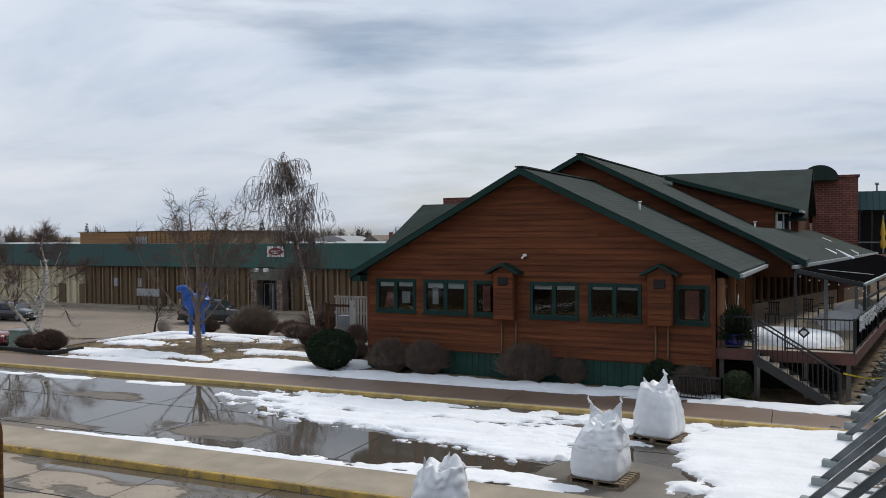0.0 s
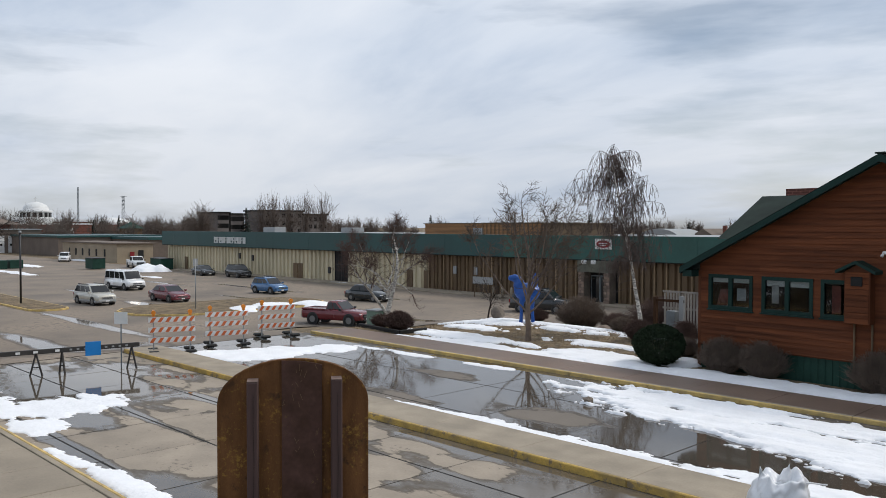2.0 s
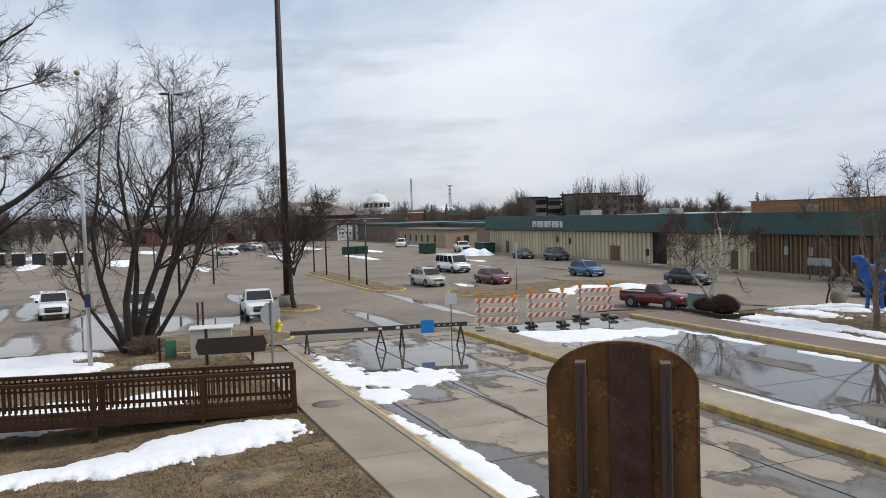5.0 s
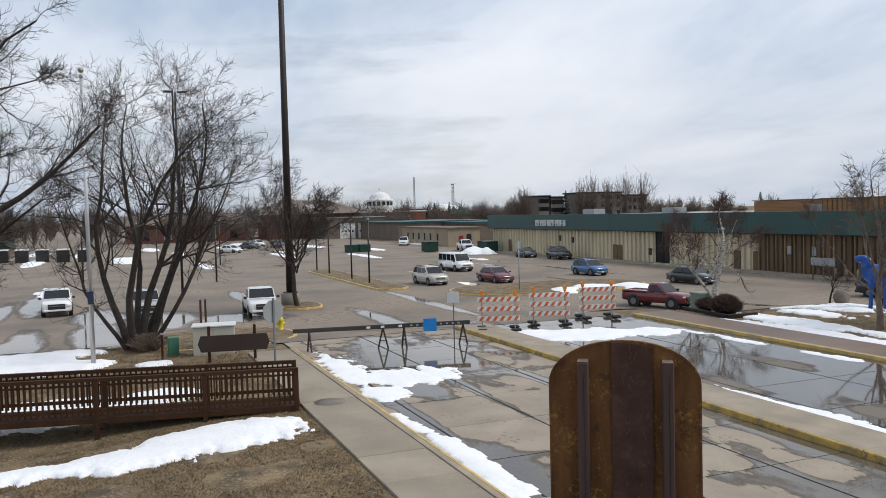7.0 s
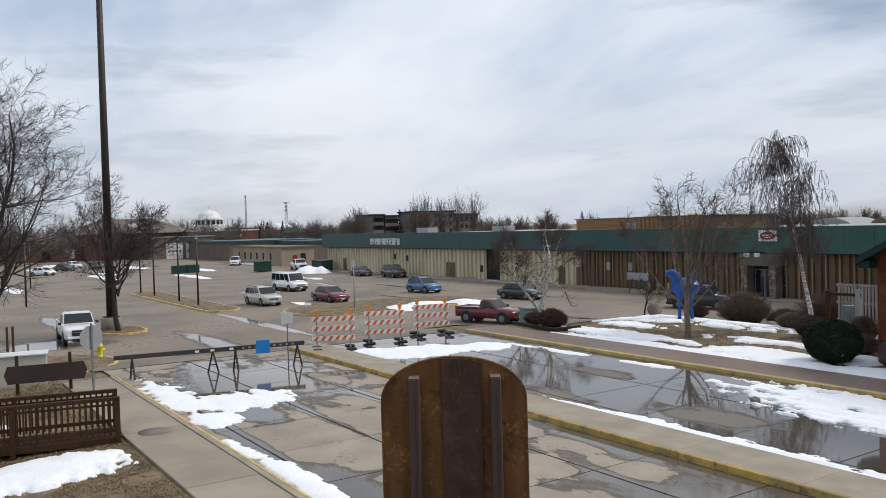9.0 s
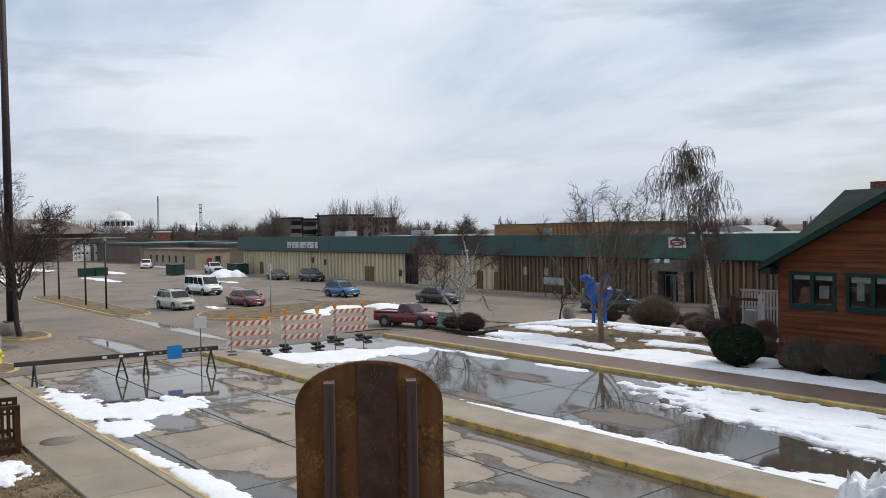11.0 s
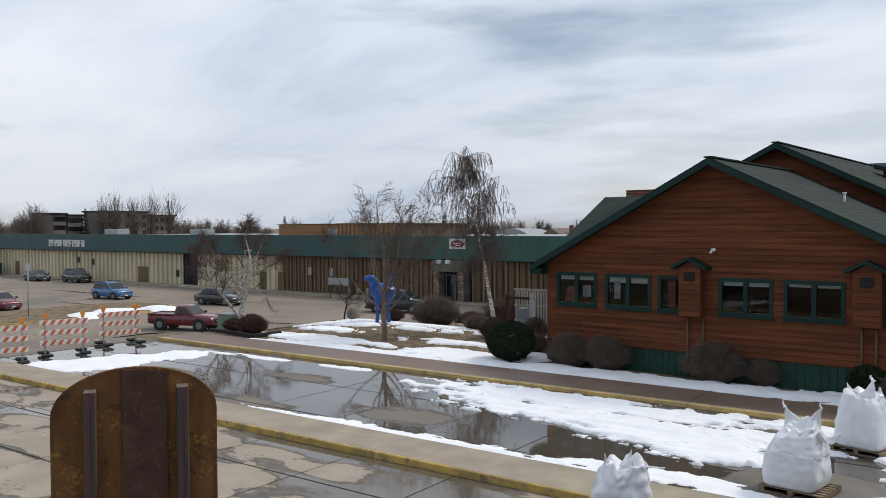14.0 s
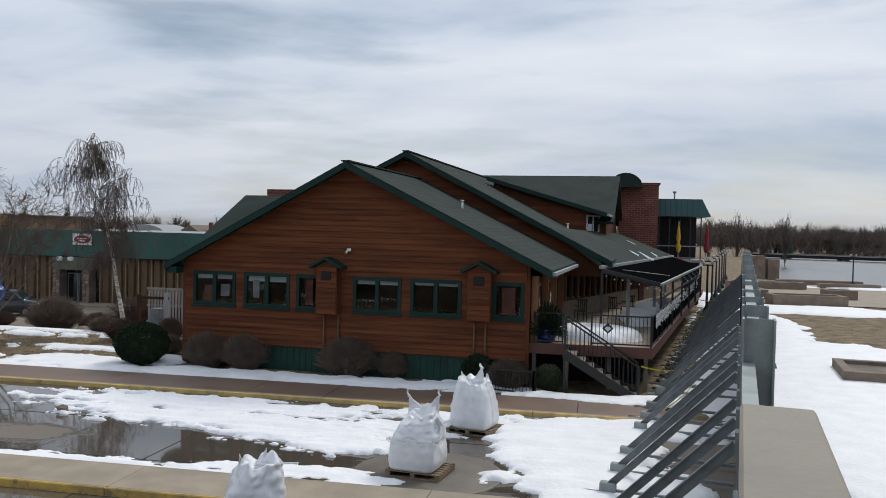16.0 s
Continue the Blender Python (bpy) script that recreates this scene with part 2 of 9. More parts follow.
M_WALK = mat("walk_concrete", (0.30, 0.25, 0.188), 0.8, var=0.16, scale=0.8, fine=18, bump=0.2, depth=0.006, space="Position", rnd=0.06)
M_KERB = mat("kerb_concrete", (0.32, 0.268, 0.20), 0.8, var=0.2, scale=1.2, fine=20, bump=0.2, depth=0.006, space="Position")
M_YELLOW = mat("kerb_yellow_paint", (0.52, 0.335, 0.07), 0.65, var=0.38, scale=2.2, fine=30, bump=0.2, depth=0.004, col2=(0.22, 0.17, 0.10), space="Position")
M_YELLOWP = mat("faded_kerb_paint", (0.62, 0.43, 0.14), 0.7, var=0.28, scale=2.2, fine=30, bump=0.2, depth=0.004, col2=(0.24, 0.2, 0.15), space="Position")
M_BRICKWALK = mat("paved_walk", (0.175, 0.118, 0.086), 0.55, var=0.25, scale=0.6, fine=20, bump=0.3, depth=0.006, col2=(0.13, 0.09, 0.066), space="Position")
M_SNOW = mat("old_snow", (0.88, 0.885, 0.90), 0.75, var=0.06, scale=1.3, fine=9, bump=0.5, depth=0.05, space="Position", col2=(0.6, 0.6, 0.6))
M_ROCK = mat("landscape_rock", (0.17, 0.14, 0.11), 0.85, var=0.4, scale=1.2, fine=26, bump=0.8, depth=0.05, space="Position")
M_WOOD = mat("cedar_siding", (0.130, 0.042, 0.017), 0.7, var=0.36, scale=1.4, fine=8, bump=0.25, depth=0.004, col2=(0.058, 0.019, 0.009), stretch=(0.25, 1, 5), space="Position", rnd=0.15)
M_WOODF = mat("cedar_trim", (0.10, 0.033, 0.014), 0.6, var=0.25, scale=2, fine=20, bump=0.2, stretch=(1, 1, 0.2), space="Position")
M_GREEN = mat("green_trim_paint", (0.010, 0.032, 0.027), 0.5, var=0.18, scale=1.0, fine=20, bump=0.1)
M_SHINGLE = mat("green_shingle", (0.029, 0.040, 0.034), 0.9, var=0.3, scale=0.8, fine=30, bump=0.5, depth=0.012, space="Position", col2=(0.016, 0.022, 0.019), rnd=0.07)
M_SKIRT = mat("green_skirting", (0.020, 0.056, 0.042), 0.6, var=0.2, scale=1.5, fine=12, bump=0.15)
# near black: holds the shade of rooms and recesses, plus plain dark parts
M_DARK = plain("dark_parts_and_shade", (0.006, 0.0055, 0.005), 0.8)
M_BLACK = plain("black_metal", (0.014, 0.014, 0.015), 0.45)
M_CARGL = plain("dark_reflecting_glass", (0.012, 0.014, 0.016), 0.05)
M_GLASS = glass("window_glass")
M_STEEL = mat("galvanised_steel", (0.27, 0.305, 0.30), 0.5, metal=0.4, var=0.2, scale=2.5, fine=22, bump=0.08)
M_STEELD = mat("weathered_brace_steel", (0.185, 0.205, 0.215), 0.55, metal=0.3, var=0.25, scale=3, fine=30, bump=0.1)
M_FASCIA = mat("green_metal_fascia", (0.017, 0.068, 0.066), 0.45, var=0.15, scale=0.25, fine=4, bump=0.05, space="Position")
M_FASCIA2 = mat("lighter_green_fascia", (0.026, 0.098, 0.080), 0.5, var=0.2, scale=0.25, fine=4, bump=0.05, space="Position")
M_BEIGE = mat("beige_rib_panel", (0.56, 0.485, 0.33), 0.65, var=0.12, scale=0.6, fine=6, bump=0.1, stretch=(1, 1, 0.3), space="Position", rnd=0.07)
M_BROWN = mat("brown_rib_panel", (0.132, 0.083, 0.042), 0.7, var=0.25, scale=0.7, fine=6, bump=0.1, stretch=(1, 1, 0.25), space="Position", rnd=0.12)
M_BRICK = mat("red_brick", (0.145, 0.052, 0.036), 0.85, var=0.25, scale=2, fine=14, bump=0.3, depth=0.01, space="Position")
M_CORTEN = mat("orange_wood_screen", (0.30, 0.15, 0.06), 0.7, var=0.2, scale=0.8, fine=6, stretch=(0.3, 1, 3), space="Position")
M_FARB = mat("grey_brick_far", (0.16, 0.125, 0.10), 0.85, var=0.2, scale=0.3, fine=3, space="Position")
M_WHITE = plain("white_paint", (0.72, 0.72, 0.70), 0.5)
M_GREY = plain("grey_paint", (0.30, 0.31, 0.31), 0.5)
M_RUST = mat("rusty_steel_plate", (0.175, 0.080, 0.030), 0.72, var=0.36, scale=9, fine=170, stretch=(1.6, 1, 0.45), bump=0.35, depth=0.002, col2=(0.075, 0.034, 0.014))
M_RUSTD = mat("dark_brown_rusty_bar", (0.084, 0.044, 0.035), 0.6, var=0.4, scale=9, fine=60, bump=0.3, depth=0.002, col2=(0.06, 0.03, 0.014))
M_FENCE = mat("stained_brown_timber", (0.052, 0.025, 0.012), 0.75, var=0.3, scale=3, fine=25, bump=0.3, depth=0.004, stretch=(1, 1, 0.3), space="Position")
M_BAG = mat("white_woven_bag", (0.76, 0.77, 0.79), 0.3, var=0.08, scale=4, fine=60, bump=0.25, depth=0.01)
M_PALLET = mat("pallet_wood", (0.20, 0.145, 0.09), 0.8, var=0.35, scale=5, fine=40, bump=0.3)
M_BARK = mat("grey_brown_bark", (0.048, 0.037, 0.031), 0.95, var=0.35, scale=5, fine=35, bump=0.6, depth=0.02)
M_TWIG = mat("dark_twigs", (0.048, 0.036, 0.030), 0.95, var=0.25, scale=2, fine=10, bump=0)
M_TWIGR = mat("reddish_twigs", (0.085, 0.050, 0.040), 0.95, var=0.3, scale=2, fine=10, bump=0)
M_BTWIG = mat("grey_birch_twigs", (0.125, 0.092, 0.078), 0.95, var=0.35, scale=2, fine=10, bump=0)
M_LTWIG = mat("brown_lawn_twigs", (0.095, 0.068, 0.050), 0.95, var=0.3, scale=2, fine=10, bump=0)
M_BIRCH = mat("white_birch_bark", (0.56, 0.53, 0.48), 0.8, var=0.45, scale=5, fine=14, bump=0.3, col2=(0.07, 0.06, 0.055), stretch=(1, 1, 2.5))
M_SHRUB = mat("bare_shrub", (0.155, 0.115, 0.088), 0.95, var=0.3, scale=3, fine=10, bump=0)
M_EVERG = mat("dark_evergreen", (0.020, 0.032, 0.016), 0.9, var=0.35, scale=4, fine=20, bump=0)
M_EVERG2 = mat("far_conifer", (0.018, 0.027, 0.020), 0.95, var=0.3, scale=1, fine=5, bump=0)
M_FARWOOD = mat("far_bare_woods", (0.130, 0.102, 0.086), 0.95, var=0.3, scale=0.2, fine=2, bump=0, space="Position")
M_ORANGE = plain("orange_plastic", (0.75, 0.24, 0.02), 0.4)
M_STRIPE = plain("barricade_orange", (0.60, 0.13, 0.035), 0.5)
M_RUBBER = mat("black_rubber", (0.018, 0.018, 0.018), 0.85, var=0.2)
M_TAPE = plain("yellow_tape", (0.72, 0.60, 0.04), 0.4)
M_BLUE = plain("bright_blue_paint", (0.008, 0.075, 0.32), 0.35)
M_WATER = mat("river_ice_water", (0.13, 0.135, 0.14), 0.32, var=0.3, scale=0.03, fine=0.4, bump=0.05, space="Position")

for _m in (M_WOOD, M_WOODF, M_GREEN, M_SHINGLE, M_SKIRT, M_RUST, M_RUSTD, M_FENCE, M_EVERG):
    _m.node_tree.nodes["Principled BSDF"].inputs["Specular IOR Level"].default_value = 0.16
M_CANVAS = mat("black_canvas", (0.005, 0.005, 0.0055), 0.95, var=0.2, scale=2, fine=30)
M_CANVAS.node_tree.nodes["Principled BSDF"].inputs["Specular IOR Level"].default_value = 0.0


def brickwork(m, size, joint=(0.16, 0.13, 0.11)):
    """Courses of brick with pale joints over a plain brick colour, for walls too far off to lay brick by brick."""
    n, l = m.node_tree.nodes, m.node_tree.links
    b = n["Principled BSDF"]
    old = b.inputs["Base Color"].links[0].from_socket
    geo = n.new("ShaderNodeNewGeometry")
    sep, cmb = n.new("ShaderNodeSeparateXYZ"), n.new("ShaderNodeCombineXYZ")
    ad = n.new("ShaderNodeMath"); ad.operation = "ADD"
    l.new(geo.outputs["Position"], sep.inputs[0]); l.new(sep.outputs["X"], ad.inputs[0]); l.new(sep.outputs["Y"], ad.inputs[1])
    l.new(ad.outputs[0], cmb.inputs["X"]); l.new(sep.outputs["Z"], cmb.inputs["Y"])
    br = n.new("ShaderNodeTexBrick")
    br.inputs["Scale"].default_value, br.inputs["Mortar Size"].default_value = 1 / size, 0.035
    br.inputs["Brick Width"].default_value, br.inputs["Row Height"].default_value = 1.0, 0.36
    br.inputs["Color1"].default_value, br.inputs["Color2"].default_value, br.inputs["Mortar"].default_value = (1, 1, 1, 1), (0.72, 0.72, 0.72, 1), (2.2, 2.4, 2.6, 1)
    l.new(cmb.outputs[0], br.inputs["Vector"])
    mx = n.new("ShaderNodeMix"); mx.data_type, mx.blend_type = "RGBA", "MULTIPLY"
    mx.inputs["Factor"].default_value = 1
    l.new(old, mx.inputs["A"]); l.new(br.outputs["Color"], mx.inputs["B"]); l.new(mx.outputs["Result"], b.inputs["Base Color"])


brickwork(M_BRICK, 0.42)


def speckle(m, scale, lo, hi, col, patch=6.0):
    """Fine flecks of another tone, gathered in patches."""
    n, l = m.node_tree.nodes, m.node_tree.links
    b = n["Principled BSDF"]
    old = b.inputs["Base Color"].links[0].from_socket
    src = n.new("ShaderNodeTexCoord").outputs["Object"]
    a, c = n.new("ShaderNodeTexNoise"), n.new("ShaderNodeTexNoise")
    a.inputs["Scale"].default_value, a.inputs["Detail"].default_value, a.inputs["Roughness"].default_value = scale, 5, 0.7
    c.inputs["Scale"].default_value, c.inputs["Detail"].default_value = patch, 3
    l.new(src, a.inputs["Vector"]); l.new(src, c.inputs["Vector"])
    ad = n.new("ShaderNodeMath"); ad.operation = "MULTIPLY_ADD"; ad.inputs[1].default_value = 0.55
    l.new(c.outputs["Fac"], ad.inputs[0]); l.new(a.outputs["Fac"], ad.inputs[2])
    r = n.new("ShaderNodeMapRange")
    r.inputs["From Min"].default_value, r.inputs["From Max"].default_value = lo, hi
    l.new(ad.outputs[0], r.inputs["Value"])
    mx = n.new("ShaderNodeMix"); mx.data_type = "RGBA"
    mx.inputs["B"].default_value = (*col, 1)
    l.new(r.outputs[0], mx.inputs["Factor"]); l.new(old, mx.inputs["A"]); l.new(mx.outputs["Result"], b.inputs["Base Color"])


speckle(M_RUST, 55, 0.84, 0.98, (0.34, 0.19, 0.045), 7)
speckle(M_RUST, 16, 0.86, 0.98, (0.085, 0.045, 0.022), 4)
speckle(M_RUSTD, 38, 0.92, 1.0, (0.16, 0.10, 0.045), 5)
speckle(M_GRASS, 12, 0.80, 0.92, (0.29, 0.215, 0.125), 1.6)
speckle(M_GRASS, 5, 0.84, 0.96, (0.07, 0.052, 0.03), 1.1)
speckle(M_ROAD, 7, 0.90, 0.99, (0.15, 0.12, 0.095), 0.8)
speckle(M_WALK, 9, 0.90, 0.99, (0.20, 0.165, 0.13), 1.1)
speckle(M_ASPHALT, 3.0, 0.86, 0.97, (0.13, 0.108, 0.088), 0.16)
speckle(M_YELLOW, 6, 0.86, 0.95, (0.23, 0.17, 0.10), 1.4)


# ---- mesh kit ----
def box(bm, x0, x1, y0, y1, z0, z1):
    v = [bm.verts.new(p) for p in ((x0, y0, z0), (x1, y0, z0), (x1, y1, z0), (x0, y1, z0), (x0, y0, z1), (x1, y0, z1), (x1, y1, z1), (x0, y1, z1))]
    for f in ((0, 3, 2, 1), (4, 5, 6, 7), (0, 1, 5, 4), (1, 2, 6, 5), (2, 3, 7, 6), (3, 0, 4, 7)):
        bm.faces.new([v[i] for i in f])
    return v


def boxm(*b):
    bm = bmesh.new()
    for q in b:
        box(bm, *q)
    return bm


def beam(bm, p, q, w, h=None, up=(0, 0, 1)):
    """A square bar from p to q, w wide and h high."""
    h = h or w
    p, q = Vector(p), Vector(q)
    d = (q - p).normalized()
    s = d.cross(Vector(up))
    if s.length < 1e-3:
        s = d.cross(Vector((1, 0, 0)))
    s.normalize()
    u = s.cross(d).normalized()
    v = [bm.verts.new(c + s * a * w / 2 + u * b * h / 2) for c in (p, q) for a, b in ((-1, -1), (1, -1), (1, 1), (-1, 1))]
    for f in ((3, 2, 1, 0), (4, 5, 6, 7), (0, 1, 5, 4), (1, 2, 6, 5), (2, 3, 7, 6), (3, 0, 4, 7)):
        bm.faces.new([v[i] for i in f])


def rod(bm, p, q, r0, r1=None, n=8, caps=True):
    r1 = r0 if r1 is None else r1
    p, q = Vector(p), Vector(q)
    d = (q - p).normalized()
    s = d.orthogonal().normalized()
    u = d.cross(s)
    a = [bm.verts.new(p + (s * math.cos(i * math.tau / n) + u * math.sin(i * math.tau / n)) * r0) for i in range(n)]
    b = [bm.verts.new(q + (s * math.cos(i * math.tau / n) + u * math.sin(i * math.tau / n)) * r1) for i in range(n)]
    for i in range(n):
        f = bm.faces.new((a[i], a[(i + 1) % n], b[(i + 1) % n], b[i]))
        f.smooth = True
    if caps:
        bm.faces.new(a[::-1]); bm.faces.new(b)


def extrude_poly(bm, pts, axis, a, b):
    """A plate: the outline pts (2D) drawn across axis ('x', 'y' or 'z') from a to b."""
    def P(u, v, w):
        return {"x": (w, u, v), "y": (u, w, v), "z": (u, v, w)}[axis]
    A = [bm.verts.new(P(u, v, a)) for u, v in pts]
    B = [bm.verts.new(P(u, v, b)) for u, v in pts]
    bm.faces.new(A); bm.faces.new(B[::-1])
    n = len(pts)
    for i in range(n):
        bm.faces.new((A[(i + 1) % n], A[i], B[i], B[(i + 1) % n]))


def spin(bm, prof, c=(0, 0, 0), n=16):
    """A turned body from a profile of (radius, height)."""
    rings = []
    for r, z in prof:
        rings.append([bm.verts.new((c[0] + max(r, 1e-4) * math.cos(i * math.tau / n), c[1] + max(r, 1e-4) * math.sin(i * math.tau / n), c[2] + z)) for i in range(n)])
    for a, b in zip(rings, rings[1:]):
        for i in range(n):
            f = bm.faces.new((a[i], a[(i + 1) % n], b[(i + 1) % n], b[i]))
            f.smooth = True
    bm.faces.new(rings[0][::-1]); bm.faces.new(rings[-1])


def mesh_of(name, bm, material, fix=True):
    me = bpy.data.meshes.new(name)
    if fix:
        bmesh.ops.recalc_face_normals(bm, faces=bm.faces)
    bm.to_mesh(me)
    bm.free()
    me.materials.append(material)
    return me


def part(name, bm, material, parent, label="", bevel=0.0):
    if bevel:
        bmesh.ops.bevel(bm, geom=[e for e in bm.edges], offset=bevel, segments=1, affect="EDGES", clamp_overlap=True)
    ob = new(name, mesh_of(name, bm, material))
    ob.parent = parent
    if label:
        ob["label"] = label
    return ob


def piece(name, me, parent, m=None):
    """An object on a shared mesh, under its thing."""
    ob = new(name, me)
    ob.parent = parent
    if m is not None:
        ob.matrix_basis = m
    return ob


def thing(name, m, label, category, group="", kind=""):
    ob = new(name)
    ob.matrix_basis = m
    ob.empty_display_size = 0.2
    return tagged(ob, label, category, group, kind)


def solid(name, bm, material, label, category, kind="", group="", m=None):
    ob = new(name, mesh_of(name, bm, material))
    if m is not None:
        ob.matrix_basis = m
    return tagged(ob, label, category, group, kind)


def smooth(a):
    a = max(0.0, min(1.0, a))
    return a * a * (3 - 2 * a)


def wall_x(y):
    """Plan line of the flood wall: its street face."""
    return 0.07 + 0.16 * y


def gz(x, y):
    """Height of the ground: level streets, a lower car park, a lower river bank."""
    k = max((-x - 33.5 + 4.5 * smooth((y - 25.0) / 5.0)) / 15.0, min((y - 33.0) / 13.0, 1.0) * smooth((-x - 13.0) / 7.0))
    z = -1.6 * smooth(k)
    z -= 0.55 * math.exp(-(((x + 21.5) / 2.6) ** 2 + ((y + 3.0) / 4.0) ** 2))
    z += 0.12 * smooth((5.5 - y) / 0.6) * smooth((y + 9) / 2.0) * smooth((x + 33) / 2.0) * smooth((4.0 - x) / 2.0)
    if x > wall_x(y) + 2:
        z -= 3.0 * smooth((0.5 * x + 0.85 * y - 98) / 45.0) * (1 - smooth((y - 385) / 25.0))
    return z


# ---- ground ----
def steps(*runs):
    out = []
    for a, b, d in runs:
        n = max(1, round((b - a) / d))
        out += [a + (b - a) * i / n for i in range(n)]
    return out + [runs[-1][1]]


def sheet(xs, ys, keep, lift, bumpy=0.0):
    verts, idx, faces = [], {}, []
    def vid(i, j):
        if (i, j) not in idx:
            x, y = xs[i], ys[j]
            idx[(i, j)] = len(verts)
            verts.append((x, y, gz(x, y) + lift + (bumpy * noise.noise(Vector((x * 0.8, y * 0.8, 0))) if bumpy else 0)))
        return idx[(i, j)]
    for i in range(len(xs) - 1):
        for j in range(len(ys) - 1):
            if keep((xs[i] + xs[i + 1]) / 2, (ys[j] + ys[j + 1]) / 2):
                faces.append((vid(i, j), vid(i + 1, j), vid(i + 1, j + 1), vid(i, j + 1)))
    return verts, faces


def sheet_obj(name, vf, material, label, category, kind="structure"):
    me = bpy.data.meshes.new(name)
    me.from_pydata(vf[0], [], vf[1])
    me.polygons.foreach_set("use_smooth", [True] * len(me.polygons))
    me.materials.append(material)
    return tagged(new(name, me), label, category, "", kind)


GX = steps((-3000, -400, 260), (-400, -130, 18), (-130, -50, 4), (-50, -33.5, 1.1), (-33.5, 16, 1.1), (16, 60, 4), (60, 400, 30), (400, 3000, 260))
GY = steps((-3000, -200, 280), (-200, -40, 16), (-40, -8, 2), (-8, 48, 1.0), (48, 62, 2), (62, 180, 6), (180, 420, 20), (420, 3000, 260))
sheet_obj("ground", sheet(GX, GY, lambda x, y: True, -0.05), M_GRASS, "brown dead winter grass and bare soil", "ground")


def lot_here(x, y):
    if x < -33.5 and -40 < y < 60.5:
        if x > -36.5 and y > 23.2:
            return y > 41
        return not (-40 < x and -8 < y < 5.9 and x > -38 + 0.0 * y)
    return -33.5 <= x < -12 and 42.5 < y < 60.5


sheet_obj("parking_lot", sheet(GX, GY, lot_here, 0.0), M_ASPHALT, "worn grey-brown parking lot asphalt with meltwater patches", "parking lot")
sheet_obj("river", ([(18, 105, -2.3), (3000, -500, -2.3), (3000, 402, -2.3), (40, 402, -2.3)], [(0, 1, 2, 3)]), M_WATER, "wide grey river with thin ice", "river")

# kerbs: a concrete top with a worn yellow face
def kerb(name, x0, x1, y0, y1, face, label, h=0.15):
    t = thing(name, pose(0, 0, 0), label, "kerb", kind="structure")
    n = max(1, round((x1 - x0) / 3.05))
    for i in range(n):
        a, b = x0 + (x1 - x0) * i / n, x0 + (x1 - x0) * (i + 1) / n
        part("kerb_top", boxm((a + 0.006, b - 0.006, y0 + (0.09 if face < 0 else 0), y1 - (0.09 if face > 0 else 0), -0.1, h)), M_KERB, t, bevel=0.008)
        ya, yb = (y0, y0 + 0.088) if face < 0 else (y1 - 0.088, y1)
        part("yellow_face", boxm((a + 0.004, b - 0.004, ya, yb, -0.1, h + 0.005)), M_YELLOW if name == "median" else M_YELLOWP, t, "worn yellow painted edge", bevel=0.02)
    return t


kerb("median", -33.2, 6.0, 13.95, 15.45, -1, "long concrete traffic median with worn yellow painted edge")
kerb("kerb_north", -33.0, 1.4, 23.05, 23.28, -1, "yellow painted kerb along the paved walk", 0.12)
kerb("kerb_south", -31.0, 2.0, 6.1, 6.32, 1, "yellow painted kerb along the concrete walk")

# concrete walk beside the south kerb
walk_s = thing("sidewalk_south", pose(0, 0, 0), "pale concrete sidewalk in square panels", "sidewalk", kind="structure")
for i in range(18):
    a = -31.0 + 1.83 * i
    part("panel", boxm((a + 0.008, a + 1.822, 4.55, 6.094, -0.1, 0.125 + 0.004 * math.sin(i * 2.1))), M_WALK, walk_s, bevel=0.01)
walk_n = thing("walk_north", pose(0, 0, 0), "reddish brown stamped paved walk", "sidewalk", kind="structure")
for i in range(14):
    a = -33.0 + 2.5 * i
    part("panel", boxm((a + 0.006, a + 2.494, 23.285, 25.2, -0.1, 0.112 + 0.003 * math.sin(i * 1.7))), M_BRICKWALK, walk_n, bevel=0.008)

# road slabs
def slab_road(name, ys, x1, material, label):
    t = thing(name, pose(0, 0, 0), label, "road", kind="structure")
    rnd = random.Random(5)
    for a, b in zip(ys, ys[1:]):
        p = -34.9
        while p < x1:
            q = p + 2.8
            z = rnd.uniform(-0.003, 0.003)
            part("slab", boxm((max(p, -33.4) + 0.016, min(q, x1) - 0.016, a + 0.03, b - 0.03, -0.2, z)), material, t)
            p = q
    part("joint_filler", boxm((-33.4, x1, ys[0], ys[-1], -0.2, -0.006)), M_TAR, t, "dark tarred joints")
    return t


slab_road("road_south", (6.325, 7.08, 9.58, 11.95, 13.945), 8.6, M_ROAD, "damp concrete street in large slabs with tarred joints")
slab_road("road_north", (15.455, 16.3, 19.6, 23.045), 3.4, M_ROADN, "wet concrete street in slabs with broad meltwater puddles")


